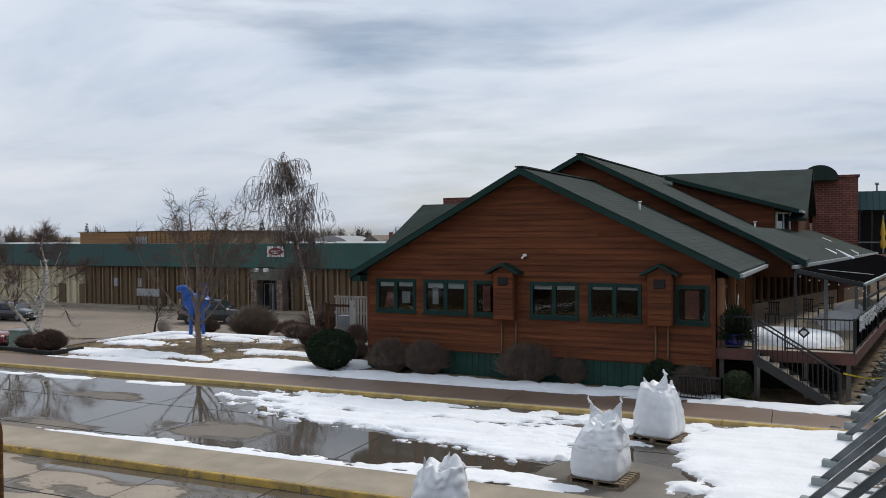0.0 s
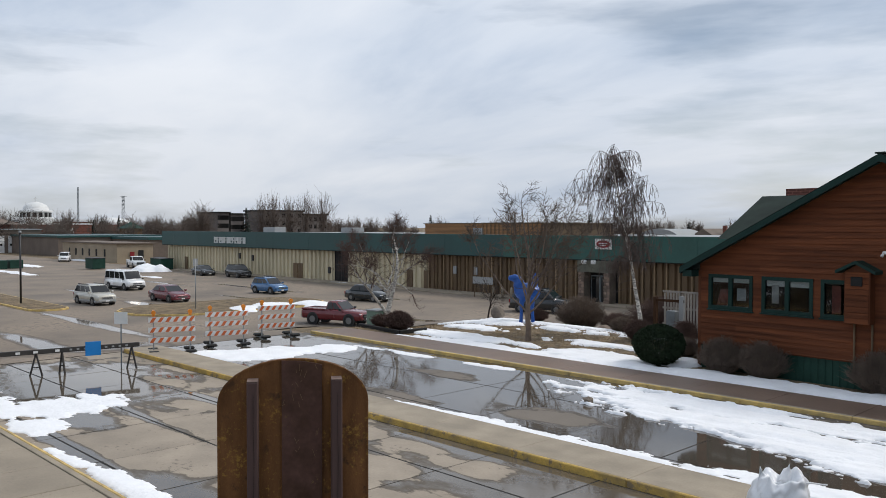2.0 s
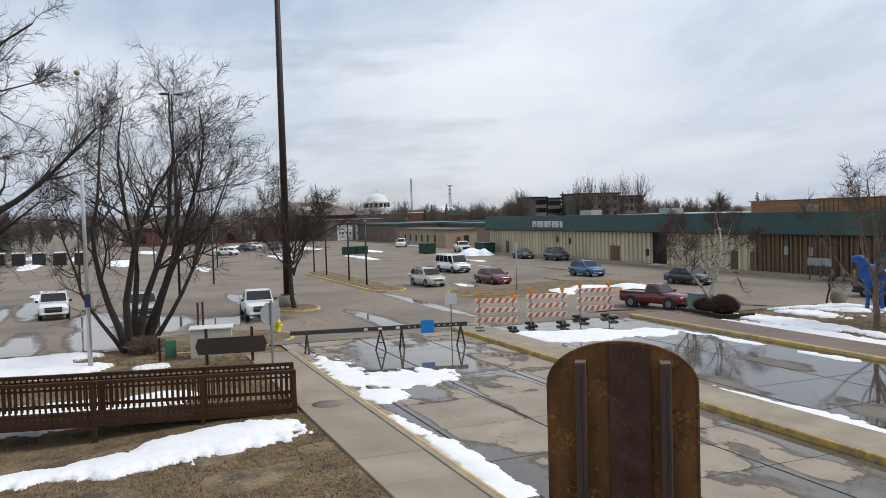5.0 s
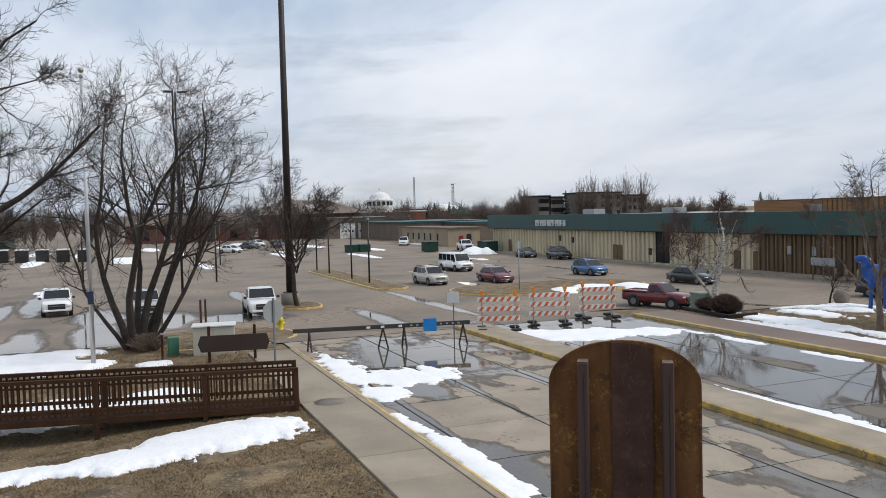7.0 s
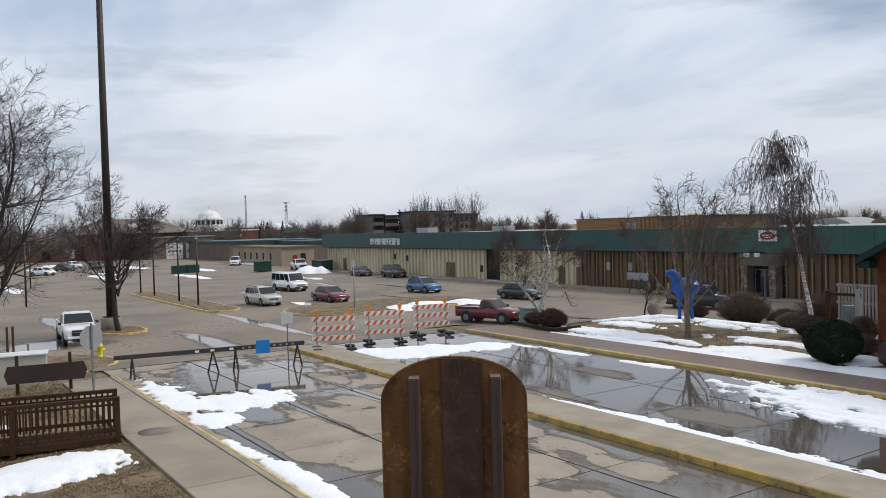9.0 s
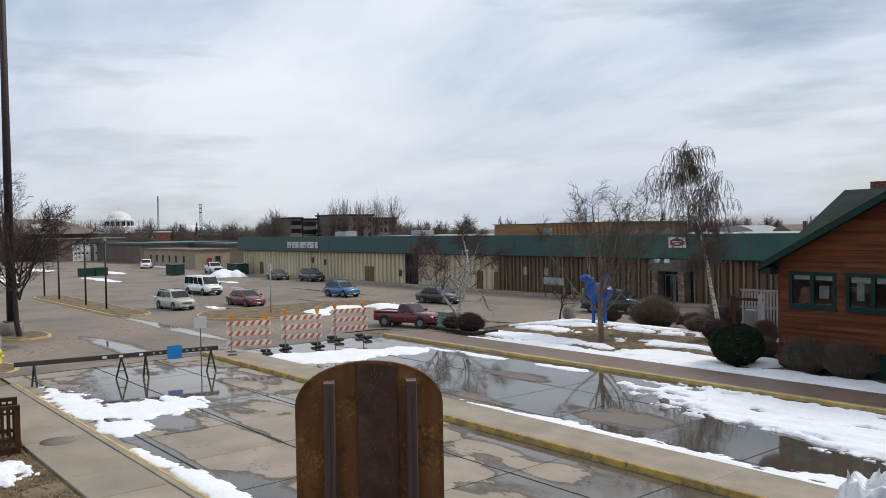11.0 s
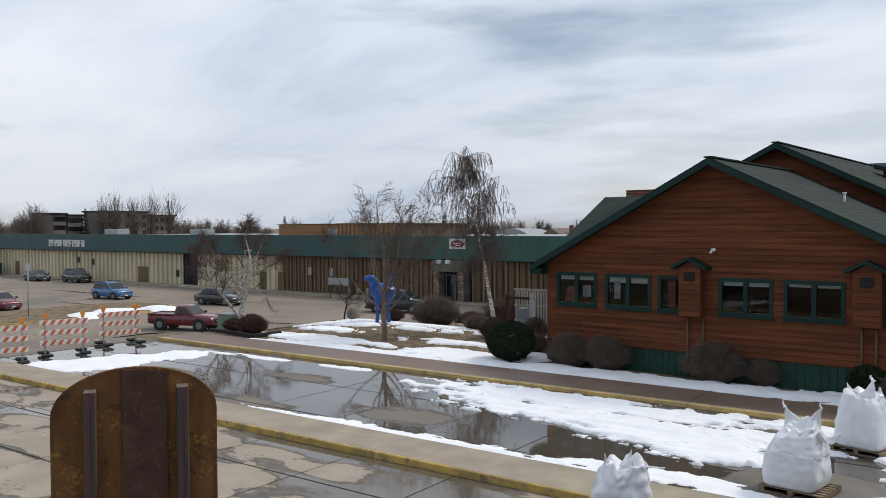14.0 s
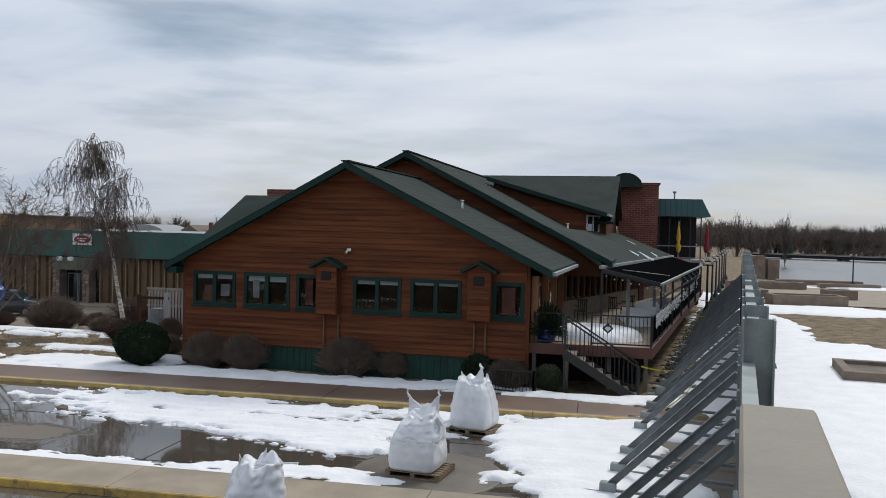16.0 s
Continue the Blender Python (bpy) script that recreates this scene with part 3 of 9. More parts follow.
# ---- snow ----
def snow(name, spots, h=0.12, res=0.16, rag=0.45, freq=0.9, seed=0.0, lift=0.0, slope=0.22, ridge=0.0, an=1.5, label="patch of old melting snow"):
    """Thawing snow: a low ragged mound over the rounded spots (x, y, rx, ry)."""
    x0 = min(s[0] - s[2] for s in spots) - 0.6; x1 = max(s[0] + s[2] for s in spots) + 0.6
    y0 = min(s[1] - s[3] for s in spots) - 0.6; y1 = max(s[1] + s[3] for s in spots) + 0.6
    nx, ny = min(270, int((x1 - x0) / res) + 1), min(270, int((y1 - y0) / res) + 1)
    val = {}
    verts, faces, idx = [], [], {}
    for i in range(nx + 1):
        for j in range(ny + 1):
            x, y = x0 + (x1 - x0) * i / nx, y0 + (y1 - y0) * j / ny
            d = max((1 - math.sqrt(((x - s[0]) / s[2]) ** 2 + ((y - s[1]) / s[3]) ** 2)) * min(s[2], s[3]) for s in spots)
            d += rag * noise.fractal(Vector((x * freq * 0.8, y * freq * an, seed)), 0.62, 2.1, 6)
            val[i, j] = (d, x, y)
    def vid(i, j):
        if (i, j) not in idx:
            d, x, y = val[i, j]
            up = h * (1 - math.exp(-max(d, 0) / slope)) + smooth(d / 0.3) * (0.018 * noise.noise(Vector((x * 1.3, y * 1.7, seed))) + ridge * noise.noise(Vector((x * 0.35, y * 3.2, seed))) + 0.12 * ridge * noise.noise(Vector((x * 5, y * 7, seed))))
            idx[i, j] = len(verts)
            verts.append((x, y, gz(x, y) + lift + (up if d > 0 else -0.13)))
        return idx[i, j]
    for i in range(nx):
        for j in range(ny):
            if max(val[i, j][0], val[i + 1, j][0], val[i + 1, j + 1][0], val[i, j + 1][0]) > 0:
                faces.append((vid(i, j), vid(i + 1, j), vid(i + 1, j + 1), vid(i, j + 1)))
    me = bpy.data.meshes.new(name)
    me.from_pydata(verts, [], faces)
    me.polygons.foreach_set("use_smooth", [True] * len(faces))
    me.materials.append(M_SNOW)
    return tagged(new(name, me), label, "snow", "", "stuff")


snow("snow_on_street", [(-11.0, 21.75, 5.6, 0.95), (-9.4, 20.1, 4.6, 0.95), (-7.6, 19.3, 2.6, 0.8), (-4.6, 22.3, 3.2, 0.55), (-5.4, 20.6, 1.9, 0.7), (-5.9, 18.7, 1.3, 0.9), (-12.8, 20.7, 2.6, 0.7)], 0.075, 0.055, 0.46, 1.35, seed=1.3, an=2.4, ridge=0.09, slope=0.16, label="broad slushy snow patch on the wet street")
snow("snow_by_braces", [(-0.5, 20.2, 2.2, 2.7), (0.4, 17.2, 2.0, 1.8), (1.5, 22.2, 2.2, 1.2), (-1.9, 17.2, 0.5, 0.5)], 0.14, 0.08, 0.35, 1.2, seed=2.1, ridge=0.05, label="thick snow field beside the steel braces")
snow("snow_at_median", [(-12.5, 15.9, 6.0, 0.42), (-6.4, 16.4, 2.2, 0.5), (-4.6, 16.0, 0.8, 0.45)], 0.06, 0.06, 0.2, 1.4, seed=3.0, an=2.4, ridge=0.04, label="ragged snow ridge along the median")
snow("snow_at_gate", [(-26.4, 7.1, 3.6, 0.6), (-24.4, 8.3, 1.5, 1.3), (-22.5, 7.2, 1.1, 0.75), (-24.6, 9.6, 1.2, 0.7)], 0.05, 0.07, 0.34, 1.3, seed=4.0, label="melting snow patch beside the kerb")
snow("snow_at_south_kerb", [(-14.8, 6.75, 3.8, 0.42), (-18.9, 6.6, 1.4, 0.25), (-12.0, 6.8, 1.4, 0.5)], 0.07, 0.075, 0.2, 1.2, seed=5.0, label="snow strip along the yellow kerb")
snow("snow_at_barricades", [(-29.0, 18.0, 1.6, 2.3), (-28.2, 20.8, 1.1, 1.3), (-30.5, 16.4, 0.9, 1.0)], 0.08, 0.14, 0.35, seed=6.0, label="low snow bank behind the barricades")
snow("snow_street_edge", [(-24.5, 22.3, 1.5, 0.35), (-20.5, 22.4, 1.3, 0.3), (-27.2, 22.1, 0.8, 0.3)], 0.04, 0.12, 0.2, seed=7.0, label="thin icy snow at the street edge")
snow("snow_before_house", [(-12.5, 26.4, 4.6, 0.95), (-7.0, 26.6, 3.4, 0.75), (-3.6, 26.9, 1.6, 0.7), (-17.5, 26.2, 2.2, 0.8), (-16.2, 28.4, 1.0, 1.0)], 0.1, 0.09, 0.4, 1.1, seed=8.0, label="snow along the restaurant foundation")
snow("snow_on_walk", [(0.2, 25.5, 2.4, 0.5), (1.9, 25.9, 1.3, 0.7), (-1.6, 25.9, 0.7, 0.3)], 0.12, 0.12, 0.25, seed=9.0, lift=0.1, label="snow by the foot of the deck stairs")
snow("snow_on_lawn", [(-24.0, 25.6, 6.0, 1.1), (-19.3, 27.2, 2.6, 1.4), (-21.2, 30.2, 2.4, 0.6), (-27.0, 27.6, 4.0, 0.95), (-29.5, 30.8, 2.2, 0.8)], 0.06, 0.1, 0.5, 0.8, seed=10.0, label="streaks of snow on the brown lawn")
snow("snow_lawn_rear", [(-28.4, 35.6, 4.6, 1.2), (-23.8, 37.6, 3.8, 0.9), (-31.4, 33.2, 2.6, 1.0), (-20.5, 39.4, 3.6, 0.9), (-18.0, 34.6, 1.6, 0.7), (-17.6, 32.0, 1.2, 0.9), (-26.5, 40.0, 4.4, 0.7), (-21.0, 34.4, 1.8, 0.6), (-25.5, 33.4, 3.0, 0.5)], 0.09, 0.12, 0.5, 0.8, seed=11.0, label="snow band behind the small trees")
snow("snow_under_bridge", [(-19.6, 1.9, 1.2, 2.2), (-18.9, 0.0, 1.1, 1.8), (-20.3, 3.2, 0.7, 1.0), (-18.9, -2.0, 0.8, 1.4)], 0.12, 0.075, 0.32, 1.3, seed=12.0, label="long snowdrift beside the timber footbridge")
snow("snow_behind_bridge", [(-24.6, -2.0, 1.2, 2.6), (-25.0, 1.0, 0.8, 1.2)], 0.1, 0.14, 0.3, seed=13.0, label="snow beneath the footbridge")
snow("snow_left_lawn", [(-33.5, -4.0, 3.2, 2.6), (-31.6, -1.6, 1.6, 1.4), (-35.6, -2.0, 1.3, 1.6)], 0.14, 0.16, 0.4, seed=14.0, label="flat snow field by the flagpole")
snow("snow_small_lawn", [(-30.4, 1.2, 0.6, 0.6)], 0.05, 0.1, 0.2, seed=15.0, label="small snow remnant on the grass")
snow("snow_pile_island", [(-58.6, 34.6, 1.6, 2.0), (-59.2, 37.6, 1.9, 2.4), (-58.4, 41.0, 1.6, 2.2)], 0.5, 0.2, 0.6, 0.5, seed=16.0, slope=0.9, label="ploughed snow heap on the lot island")
snow("snow_pile_far", [(-120, 54.0, 3.2, 2.2), (-117.5, 55.0, 1.6, 1.6)], 1.5, 0.3, 0.5, 0.4, seed=17.0, slope=1.4, label="large dirty snow heap in the far lot")
for _k, (_x, _y, _r, _q) in enumerate(((-150, 46, 7, 1.6), (-128, 38, 9, 1.0), (-165, 62, 6, 2.0), (-140, 27, 10, 0.9), (-175, 40, 9, 2.0), (-79, 59.2, 2.6, 0.7), (-104, 48, 5, 0.5), (-146, 2, 12, 2.0), (-150, -12, 14, 1.6), (-110, -18, 9, 1.0), (-86, -6, 5, 0.8), (-64, 30, 4, 0.4), (-118, 12, 8, 0.8), (-185, 24, 9, 2.4), (-192, 8, 10, 2.0), (-188, -14, 12, 2.2), (-172, -6, 10, 1.0), (-165, 12, 9, 0.9), (-198, -32, 12, 2.4), (-205, 30, 9, 3), (-152, 30, 8, 0.9))):
    snow("snow_lot_strip", [(_x, _y, _r, _q)], 0.16, 0.5, 0.5, 0.4, seed=20.0 + _k, label="low snow remnant along a parking row")
snow("snow_river_side", [(6.5, 30, 3.4, 13), (10.5, 36, 4.2, 8.5), (9.0, 52, 2.6, 12), (15, 63, 7, 3.6), (20, 40, 7, 3.0), (24, 33, 9, 4), (9.5, 68, 2.5, 10)], 0.1, 0.3, 0.7, 0.4, seed=40.0, label="wide snow cover on the river side of the wall")
snow("snow_river_far", [(36, 118, 12, 1.8), (55, 150, 16, 2.2), (28, 92, 8, 1.6)], 0.2, 0.5, 0.8, 0.3, seed=41.0, label="snow strips along the river bank")
snow("snow_behind_wall", [(4.4, 32, 0.9, 6), (6.2, 46, 1.0, 10), (3.4, 27.5, 0.8, 2.4)], 0.1, 0.15, 0.3, seed=42.0, label="trampled snow between deck and braces")


# ---- restaurant ----
TURN = Matrix.Translation((-15.3, 28.3, 0)) @ pose(0, 0, 0, 0, 0, -3.5) @ Matrix.Translation((15.3, -28.3, 0))
REST = thing("restaurant", TURN, "single-storey cedar-sided restaurant with green gabled roofs", "building")


def solid_part(name, bm, m, parent=None, label=""):
    return part(name, bm, m, parent or REST, label)


FY, X0, X1 = 28.3, -15.3, -2.25           # front wall plane and its ends
RX, RZ, SL, SR = -8.72, 7.50, 0.535, 0.49           # ridge and slope of the front gable
WINS = [(-14.84, -13.18), (-12.76, -11.02), (-10.68, -9.84), (-8.50, -6.79), (-6.38, -4.63), (-3.46, -2.46)]
WZ0, WZ1 = 2.24, 3.42


def roof_z(x):
    return RZ - (SL if x < RX else SR) * abs(x - RX)


def spans(a, b, holes):
    out, p = [], a
    for h0, h1 in holes:
        if h0 > p:
            out.append((p, h0))
        p = max(p, h1)
    if p < b:
        out.append((p, b))
    return out


# sheathing with real openings
bm = boxm((X0, X1, FY + 0.03, FY + 0.2, 0.8, WZ0))
for a, b in spans(X0, X1, WINS):
    box(bm, a, b, FY + 0.03, FY + 0.2, WZ0, WZ1)
extrude_poly(bm, [(X0, WZ1), (X1, WZ1), (X1, roof_z(X1) - 0.1), (RX, RZ - 0.1), (X0, roof_z(X0) - 0.1)], "y", FY + 0.03, FY + 0.2)
solid_part("front_wall", bm, M_WOODF)
solid_part("side_wall", boxm((X0, X0 + 0.18, FY + 0.2, 46, 0.0, 3.85)), M_WOODF)
bm = boxm((X1 - 0.18, X1, FY + 0.2, 37, 0.0, 3.55))
# partition, floor and ceiling: indoor shade put into a near-black colour
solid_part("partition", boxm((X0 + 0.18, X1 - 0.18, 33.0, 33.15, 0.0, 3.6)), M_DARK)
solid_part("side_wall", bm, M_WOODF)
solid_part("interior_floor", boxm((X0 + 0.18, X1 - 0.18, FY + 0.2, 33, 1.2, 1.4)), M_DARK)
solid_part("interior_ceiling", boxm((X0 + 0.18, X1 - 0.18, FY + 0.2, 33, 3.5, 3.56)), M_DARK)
solid_part("skirting", boxm((X0 + 0.05, X1 - 0.05, FY + 0.06, FY + 0.2, -0.1, 0.84)), M_SKIRT, label="green skirting boards")
for i in range(54):
    x = X0 + 0.12 + i * 0.24
    if x < X1 - 0.1:
        solid_part("skirting_batten", boxm((x, x + 0.04, FY + 0.035, FY + 0.058, -0.05, 0.82)), M_SKIRT)
# corner boards
for x in (X0 - 0.02, X1 - 0.1):
    solid_part("corner_board", boxm((x, x + 0.12, FY - 0.02, FY + 0.03, 0.0, min(3.6, roof_z(x) - 0.15))), M_WOODF)


def gable_roof(ridge_x, ridge_z, slope, xl, xr, y0, y1, th=0.16, rows=True, over=0.0):
    """Two shingled slopes with fascia boards on the front edge."""
    for s, xe in ((-1, xl), (1, xr)):
        ze = ridge_z - slope[s > 0] * abs(xe - ridge_x)
        bm = bmesh.new()
        extrude_poly(bm, [(ridge_x, ridge_z - 0.02), (xe, ze - 0.02), (xe, ze - th), (ridge_x, ridge_z - th)], "y", y0, y1)
        solid_part("roof_deck", bm, M_GREEN)
        L = math.hypot(xe - ridge_x, ze - ridge_z)
        n = round(L / 0.28)
        for i in range(n):
            f0, f1 = i / n, (i + 1.12) / n
            f1 = min(f1, 1.01)
            bm = bmesh.new()
            A = (ridge_x + (xe - ridge_x) * f0, ridge_z + (ze - ridge_z) * f0)
            B = (ridge_x + (xe - ridge_x) * f1, ridge_z + (ze - ridge_z) * f1)
            up0, up1 = 0.0, 0.006
            extrude_poly(bm, [(A[0], A[1] + up0), (B[0], B[1] + up1), (B[0], B[1] + up1 - 0.014), (A[0], A[1] - 0.012)], "y", y0 - 0.02, y1 + 0.02)
            solid_part("shingle_course", bm, M_SHINGLE)
        bm = bmesh.new()
        extrude_poly(bm, [(ridge_x, ridge_z - 0.03), (xe, ze - 0.03), (xe, ze - 0.25), (ridge_x, ridge_z - 0.25)], "y", y0 - 0.05, y0 + 0.0)
        solid_part("fascia", bm, M_GREEN, label="dark green fascia board")
        bm = boxm((xe - 0.03 if s < 0 else xe, xe if s < 0 else xe + 0.03, y0 - 0.05, y1, ze - 0.26, ze - 0.04))
        solid_part("eave_board", bm, M_GREEN)
    bm = bmesh.new()
    beam(bm, (ridge_x, y0 - 0.03, ridge_z + 0.01), (ridge_x, y1, ridge_z + 0.01), 0.3, 0.05)
    solid_part("ridge_cap", bm, M_SHINGLE)


gable_roof(RX, RZ, (SL, SR), -15.75, -1.47, FY - 0.55, 37.0)
# soffit returns under the eaves
solid_part("eave_return", boxm((-15.7, -15.32, FY - 0.5, FY + 0.3, 3.36, 3.6)), M_GREEN)
bm = boxm((-1.44, -1.33, FY - 0.5, 36, 3.76, 3.87))
solid_part("gutter", bm, M_GREY, label="white metal gutter")


# cedar boards, course by course, cut round the windows
for k in range(33):
    z0, z1 = 0.85 + 0.2 * k, 0.85 + 0.2 * (k + 1)
    lim, limr = (RZ - 0.16 - z0) / SL, (RZ - 0.16 - z0) / SR
    xa, xb = max(X0 + 0.1, RX - lim), min(X1 - 0.1, RX + limr)
    if xb - xa < 0.3:
        continue
    holes = WINS if WZ0 - 0.01 <= z0 < WZ1 - 0.01 else []
    for a, b in spans(xa, xb, holes):
        if b - a < 0.05:
            continue
        cut = a + (b - a) * ((k * 0.37) % 1.0)
        for p, q in (((a, cut), (cut, b)) if b - a > 4 else ((a, b),)):
            if q - p < 0.06:
                continue
            p2 = p if p > RX - lim + 0.01 else RX - (RZ - 0.16 - z1) / SL
            q2 = q if q < RX + limr - 0.01 else RX + (RZ - 0.16 - z1) / SR
            if q2 - p2 < 0.02:
                p2, q2 = (p + q) / 2 - 0.01, (p + q) / 2 + 0.01
            bm = bmesh.new()
            v = [bm.verts.new(c) for c in ((p, FY - 0.04, z0), (q, FY - 0.04, z0), (q2, FY - 0.004, z1), (p2, FY - 0.004, z1), (p, FY + 0.026, z0), (q, FY + 0.026, z0), (q2, FY + 0.026, z1), (p2, FY + 0.026, z1))]
            for f in ((0, 1, 2, 3), (5, 4, 7, 6), (4, 5, 1, 0), (3, 2, 6, 7), (4, 0, 3, 7), (1, 5, 6, 2)):
                bm.faces.new([v[i] for i in f])
            part("board", bm, M_WOOD, REST)

M_BLIND = plain("pale_blind", (0.42, 0.43, 0.42), 0.8)
M_CURTAIN = mat("faded_red_curtain", (0.16, 0.05, 0.04), 0.9, var=0.3, scale=4, fine=20)
M_PAPER = plain("white_poster", (0.2, 0.2, 0.2), 0.8)
for i, (a, b) in enumerate(WINS):
    w = part("window", boxm((a + 0.02, a + 0.03, FY + 0.05, FY + 0.06, WZ0 + 0.02, WZ0 + 0.03)), M_GREEN, REST)
    fr = 0.08
    part("frame", boxm((a - 0.04, a + fr, FY - 0.06, FY + 0.06, WZ0 - 0.05, WZ1 + 0.05), (b - fr, b + 0.04, FY - 0.06, FY + 0.06, WZ0 - 0.05, WZ1 + 0.05),
                       (a + fr, b - fr, FY - 0.06, FY + 0.06, WZ1 - fr, WZ1 + 0.05), (a + fr, b - fr, FY - 0.06, FY + 0.06, WZ0 - 0.05, WZ0 + fr)), M_GREEN, w, "dark green window frame")
    part("sill", boxm((a - 0.08, b + 0.08, FY - 0.1, FY + 0.04, WZ0 - 0.1, WZ0 - 0.054)), M_GREEN, w)
    two = b - a > 1.3
    cx = (a + b) / 2
    if two:
        part("mullion", boxm((cx - 0.07, cx + 0.07, FY - 0.05, FY + 0.06, WZ0 + fr, WZ1 - fr)), M_GREEN, w)
    for p, q in (((a + fr, cx - 0.07), (cx + 0.07, b - fr)) if two else ((a + fr, b - fr),)):
        pane = part("pane", boxm((p, q, FY + 0.0, FY + 0.006, WZ0 + fr, WZ1 - fr)), M_GLASS, w)
        pane.visible_shadow = False
        drop = (0.16, 0.2, 0.0, 0.14, 0.1, 0.0)[i]
        if drop:
            part("blind", boxm((p + 0.02, q - 0.02, FY + 0.05, FY + 0.07, WZ1 - fr - drop, WZ1 - fr)), M_BLIND, w, "raised pale blind")
    if i == 0:
        bm = bmesh.new()
        for k in range(9):
            rod(bm, (a + 0.25 + k * 0.06, FY + 0.12, WZ0 + 0.1), (a + 0.4 + k * 0.035, FY + 0.12, WZ1 - 0.5), 0.035, 0.025, 6)
        part("curtain", bm, M_CURTAIN, w, "gathered faded red curtain")
        part("poster", boxm((b - 0.6, b - 0.25, FY + 0.03, FY + 0.04, WZ0 + 0.3, WZ0 + 0.75)), M_PAPER, w)
    if i == 1:
        part("poster", boxm((a + 0.3, a + 0.55, FY + 0.03, FY + 0.04, WZ0 + 0.3, WZ0 + 0.95)), M_PAPER, w)
    if i in (2, 5):
        part("curtain", boxm((a + 0.25, b - 0.3, FY + 0.14, FY + 0.16, WZ0 + 0.1, WZ1 - 0.15)), M_CURTAIN, w)


# little gabled utility cupboards on the front wall
def cupboard(x0, x1, z0, z1):
    c = thing("wall_cupboard", TURN, "cedar utility cupboard with small green gabled roof", "wall cabinet", "wall cupboards on the facade")
    part("body", boxm((x0, x1, FY - 0.42, FY - 0.032, z0, z1)), M_WOODF, c, bevel=0.01)
    n = 9
    for k in range(n):
        a = z0 + (z1 - z0) * k / n
        part("slat", boxm((x0 + 0.04, x1 - 0.04, FY - 0.44, FY - 0.422, a + 0.012, a + (z1 - z0) / n - 0.012)), M_WOOD, c)
    cx = (x0 + x1) / 2
    for s in (-1, 1):
        bm = bmesh.new()
        xe = cx + s * 0.62
        extrude_poly(bm, [(cx, z1 + 0.36), (xe, z1 + 0.04), (xe, z1 - 0.06), (cx, z1 + 0.26)], "y", FY - 0.62, FY - 0.03)
        part("roof", bm, M_GREEN, c)
    bm = bmesh.new()
    extrude_poly(bm, [(x0, z1), (x1, z1), (cx, z1 + 0.25)], "y", FY - 0.42, FY - 0.04)
    part("gable", bm, M_WOODF, c)
    part("meter", boxm((cx - 0.18, cx + 0.18, FY - 0.50, FY - 0.442, z1 - 0.45, z1 - 0.15)), M_DARK, c, bevel=0.02)
    for dx in (-0.2, 0.35 if x0 < -6 else 0.2):
        bm = bmesh.new()
        rod(bm, (cx + dx, FY - 0.09, 0.25), (cx + dx, FY - 0.09, z0), 0.035, n=8)
        part("conduit", bm, M_BROWN, c)


cupboard(-9.80, -9.0, 2.12, 3.78)
cupboard(-4.32, -3.5, 2.14, 3.80)
fl = thing("floodlight", TURN @ pose(-8.72, FY - 0.03, 4.40), "twin white floodlight on the gable wall", "light")
part("base", boxm((-0.07, 0.07, -0.05, 0, -0.05, 0.05)), M_WHITE, fl, bevel=0.01)
for s in (-1, 1):
    bm = bmesh.new(); rod(bm, (s * 0.02, -0.05, 0), (s * 0.06, -0.13, -0.05 + 0.06 * s), 0.025, 0.05, 10)
    part("lamp_head", bm, M_WHITE, fl)

# rear gable and its siding
R2X, R2Z, S2 = -9.3, 8.72, 0.505
gable_roof(R2X, R2Z, (S2, S2), -15.6, 0.0, 36.6, 58.0)
solid_part("rear_gable_wall", boxm((-14.8, -0.5, 37.25, 37.4, 3.3, 4.0), (-14.8, -2.1, 37.25, 37.4, 0.0, 3.3)), M_WOODF)
for k in range(24):
    z0 = 4.0 + 0.2 * k
    lim = (R2Z - 0.17 - z0) / S2
    if lim > 0.3:
        bm = bmesh.new()
        a, b = max(-14.8, R2X - lim), R2X + lim
        v = [(a, 37.22, z0), (b, 37.22, z0), (b - 0.3, 37.24, z0 + 0.2), (a + 0.3, 37.24, z0 + 0.2)]
        extrude_poly(bm, [(p[0], p[2]) for p in v], "y", 37.2, 37.38)
        part("board", bm, M_WOOD, REST)
M_STUCCO = mat("tan_stucco", (0.34, 0.25, 0.175), 0.85, var=0.15, space="Position")
M_LOG = mat("golden_log", (0.20, 0.085, 0.03), 0.6, var=0.3, scale=3, fine=30, stretch=(1, 1, 0.2))
# terrace side: a stuccoed wall that runs out with the bank, a band of windows in it
SIDE0, SIDE1 = Vector((-2.0, 37.4, 0)), Vector((3.6, 58.0, 0))
SIDE_A = math.degrees(math.atan2(SIDE1.y - SIDE0.y, SIDE1.x - SIDE0.x))
SIDE_L = (SIDE1 - SIDE0).length
def side_part(name, b, m, parent=None, label=""):
    q = part(name, boxm(b), m, parent or REST, label)
    q.matrix_basis = Matrix.Translation(SIDE0) @ pose(0, 0, 0, 0, 0, SIDE_A)
    return q
side_part("side_wall", (0, SIDE_L, 0, 0.2, 0, 2.15), M_STUCCO, label="tan stuccoed terrace wall")
side_part("side_wall", (0, SIDE_L, 0, 0.2, 3.3, 3.75), M_WOODF)
side_part("side_wall", (9.6, SIDE_L, 0, 0.2, 2.15, 3.3), M_WOODF)
# near-black backing, added in place of the unlit room
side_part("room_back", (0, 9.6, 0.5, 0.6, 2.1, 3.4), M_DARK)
for k in range(12):
    side_part("window_post", (0.8 * k, 0.8 * k + 0.16, 0.0, 0.2, 2.15, 3.3), M_LOG)
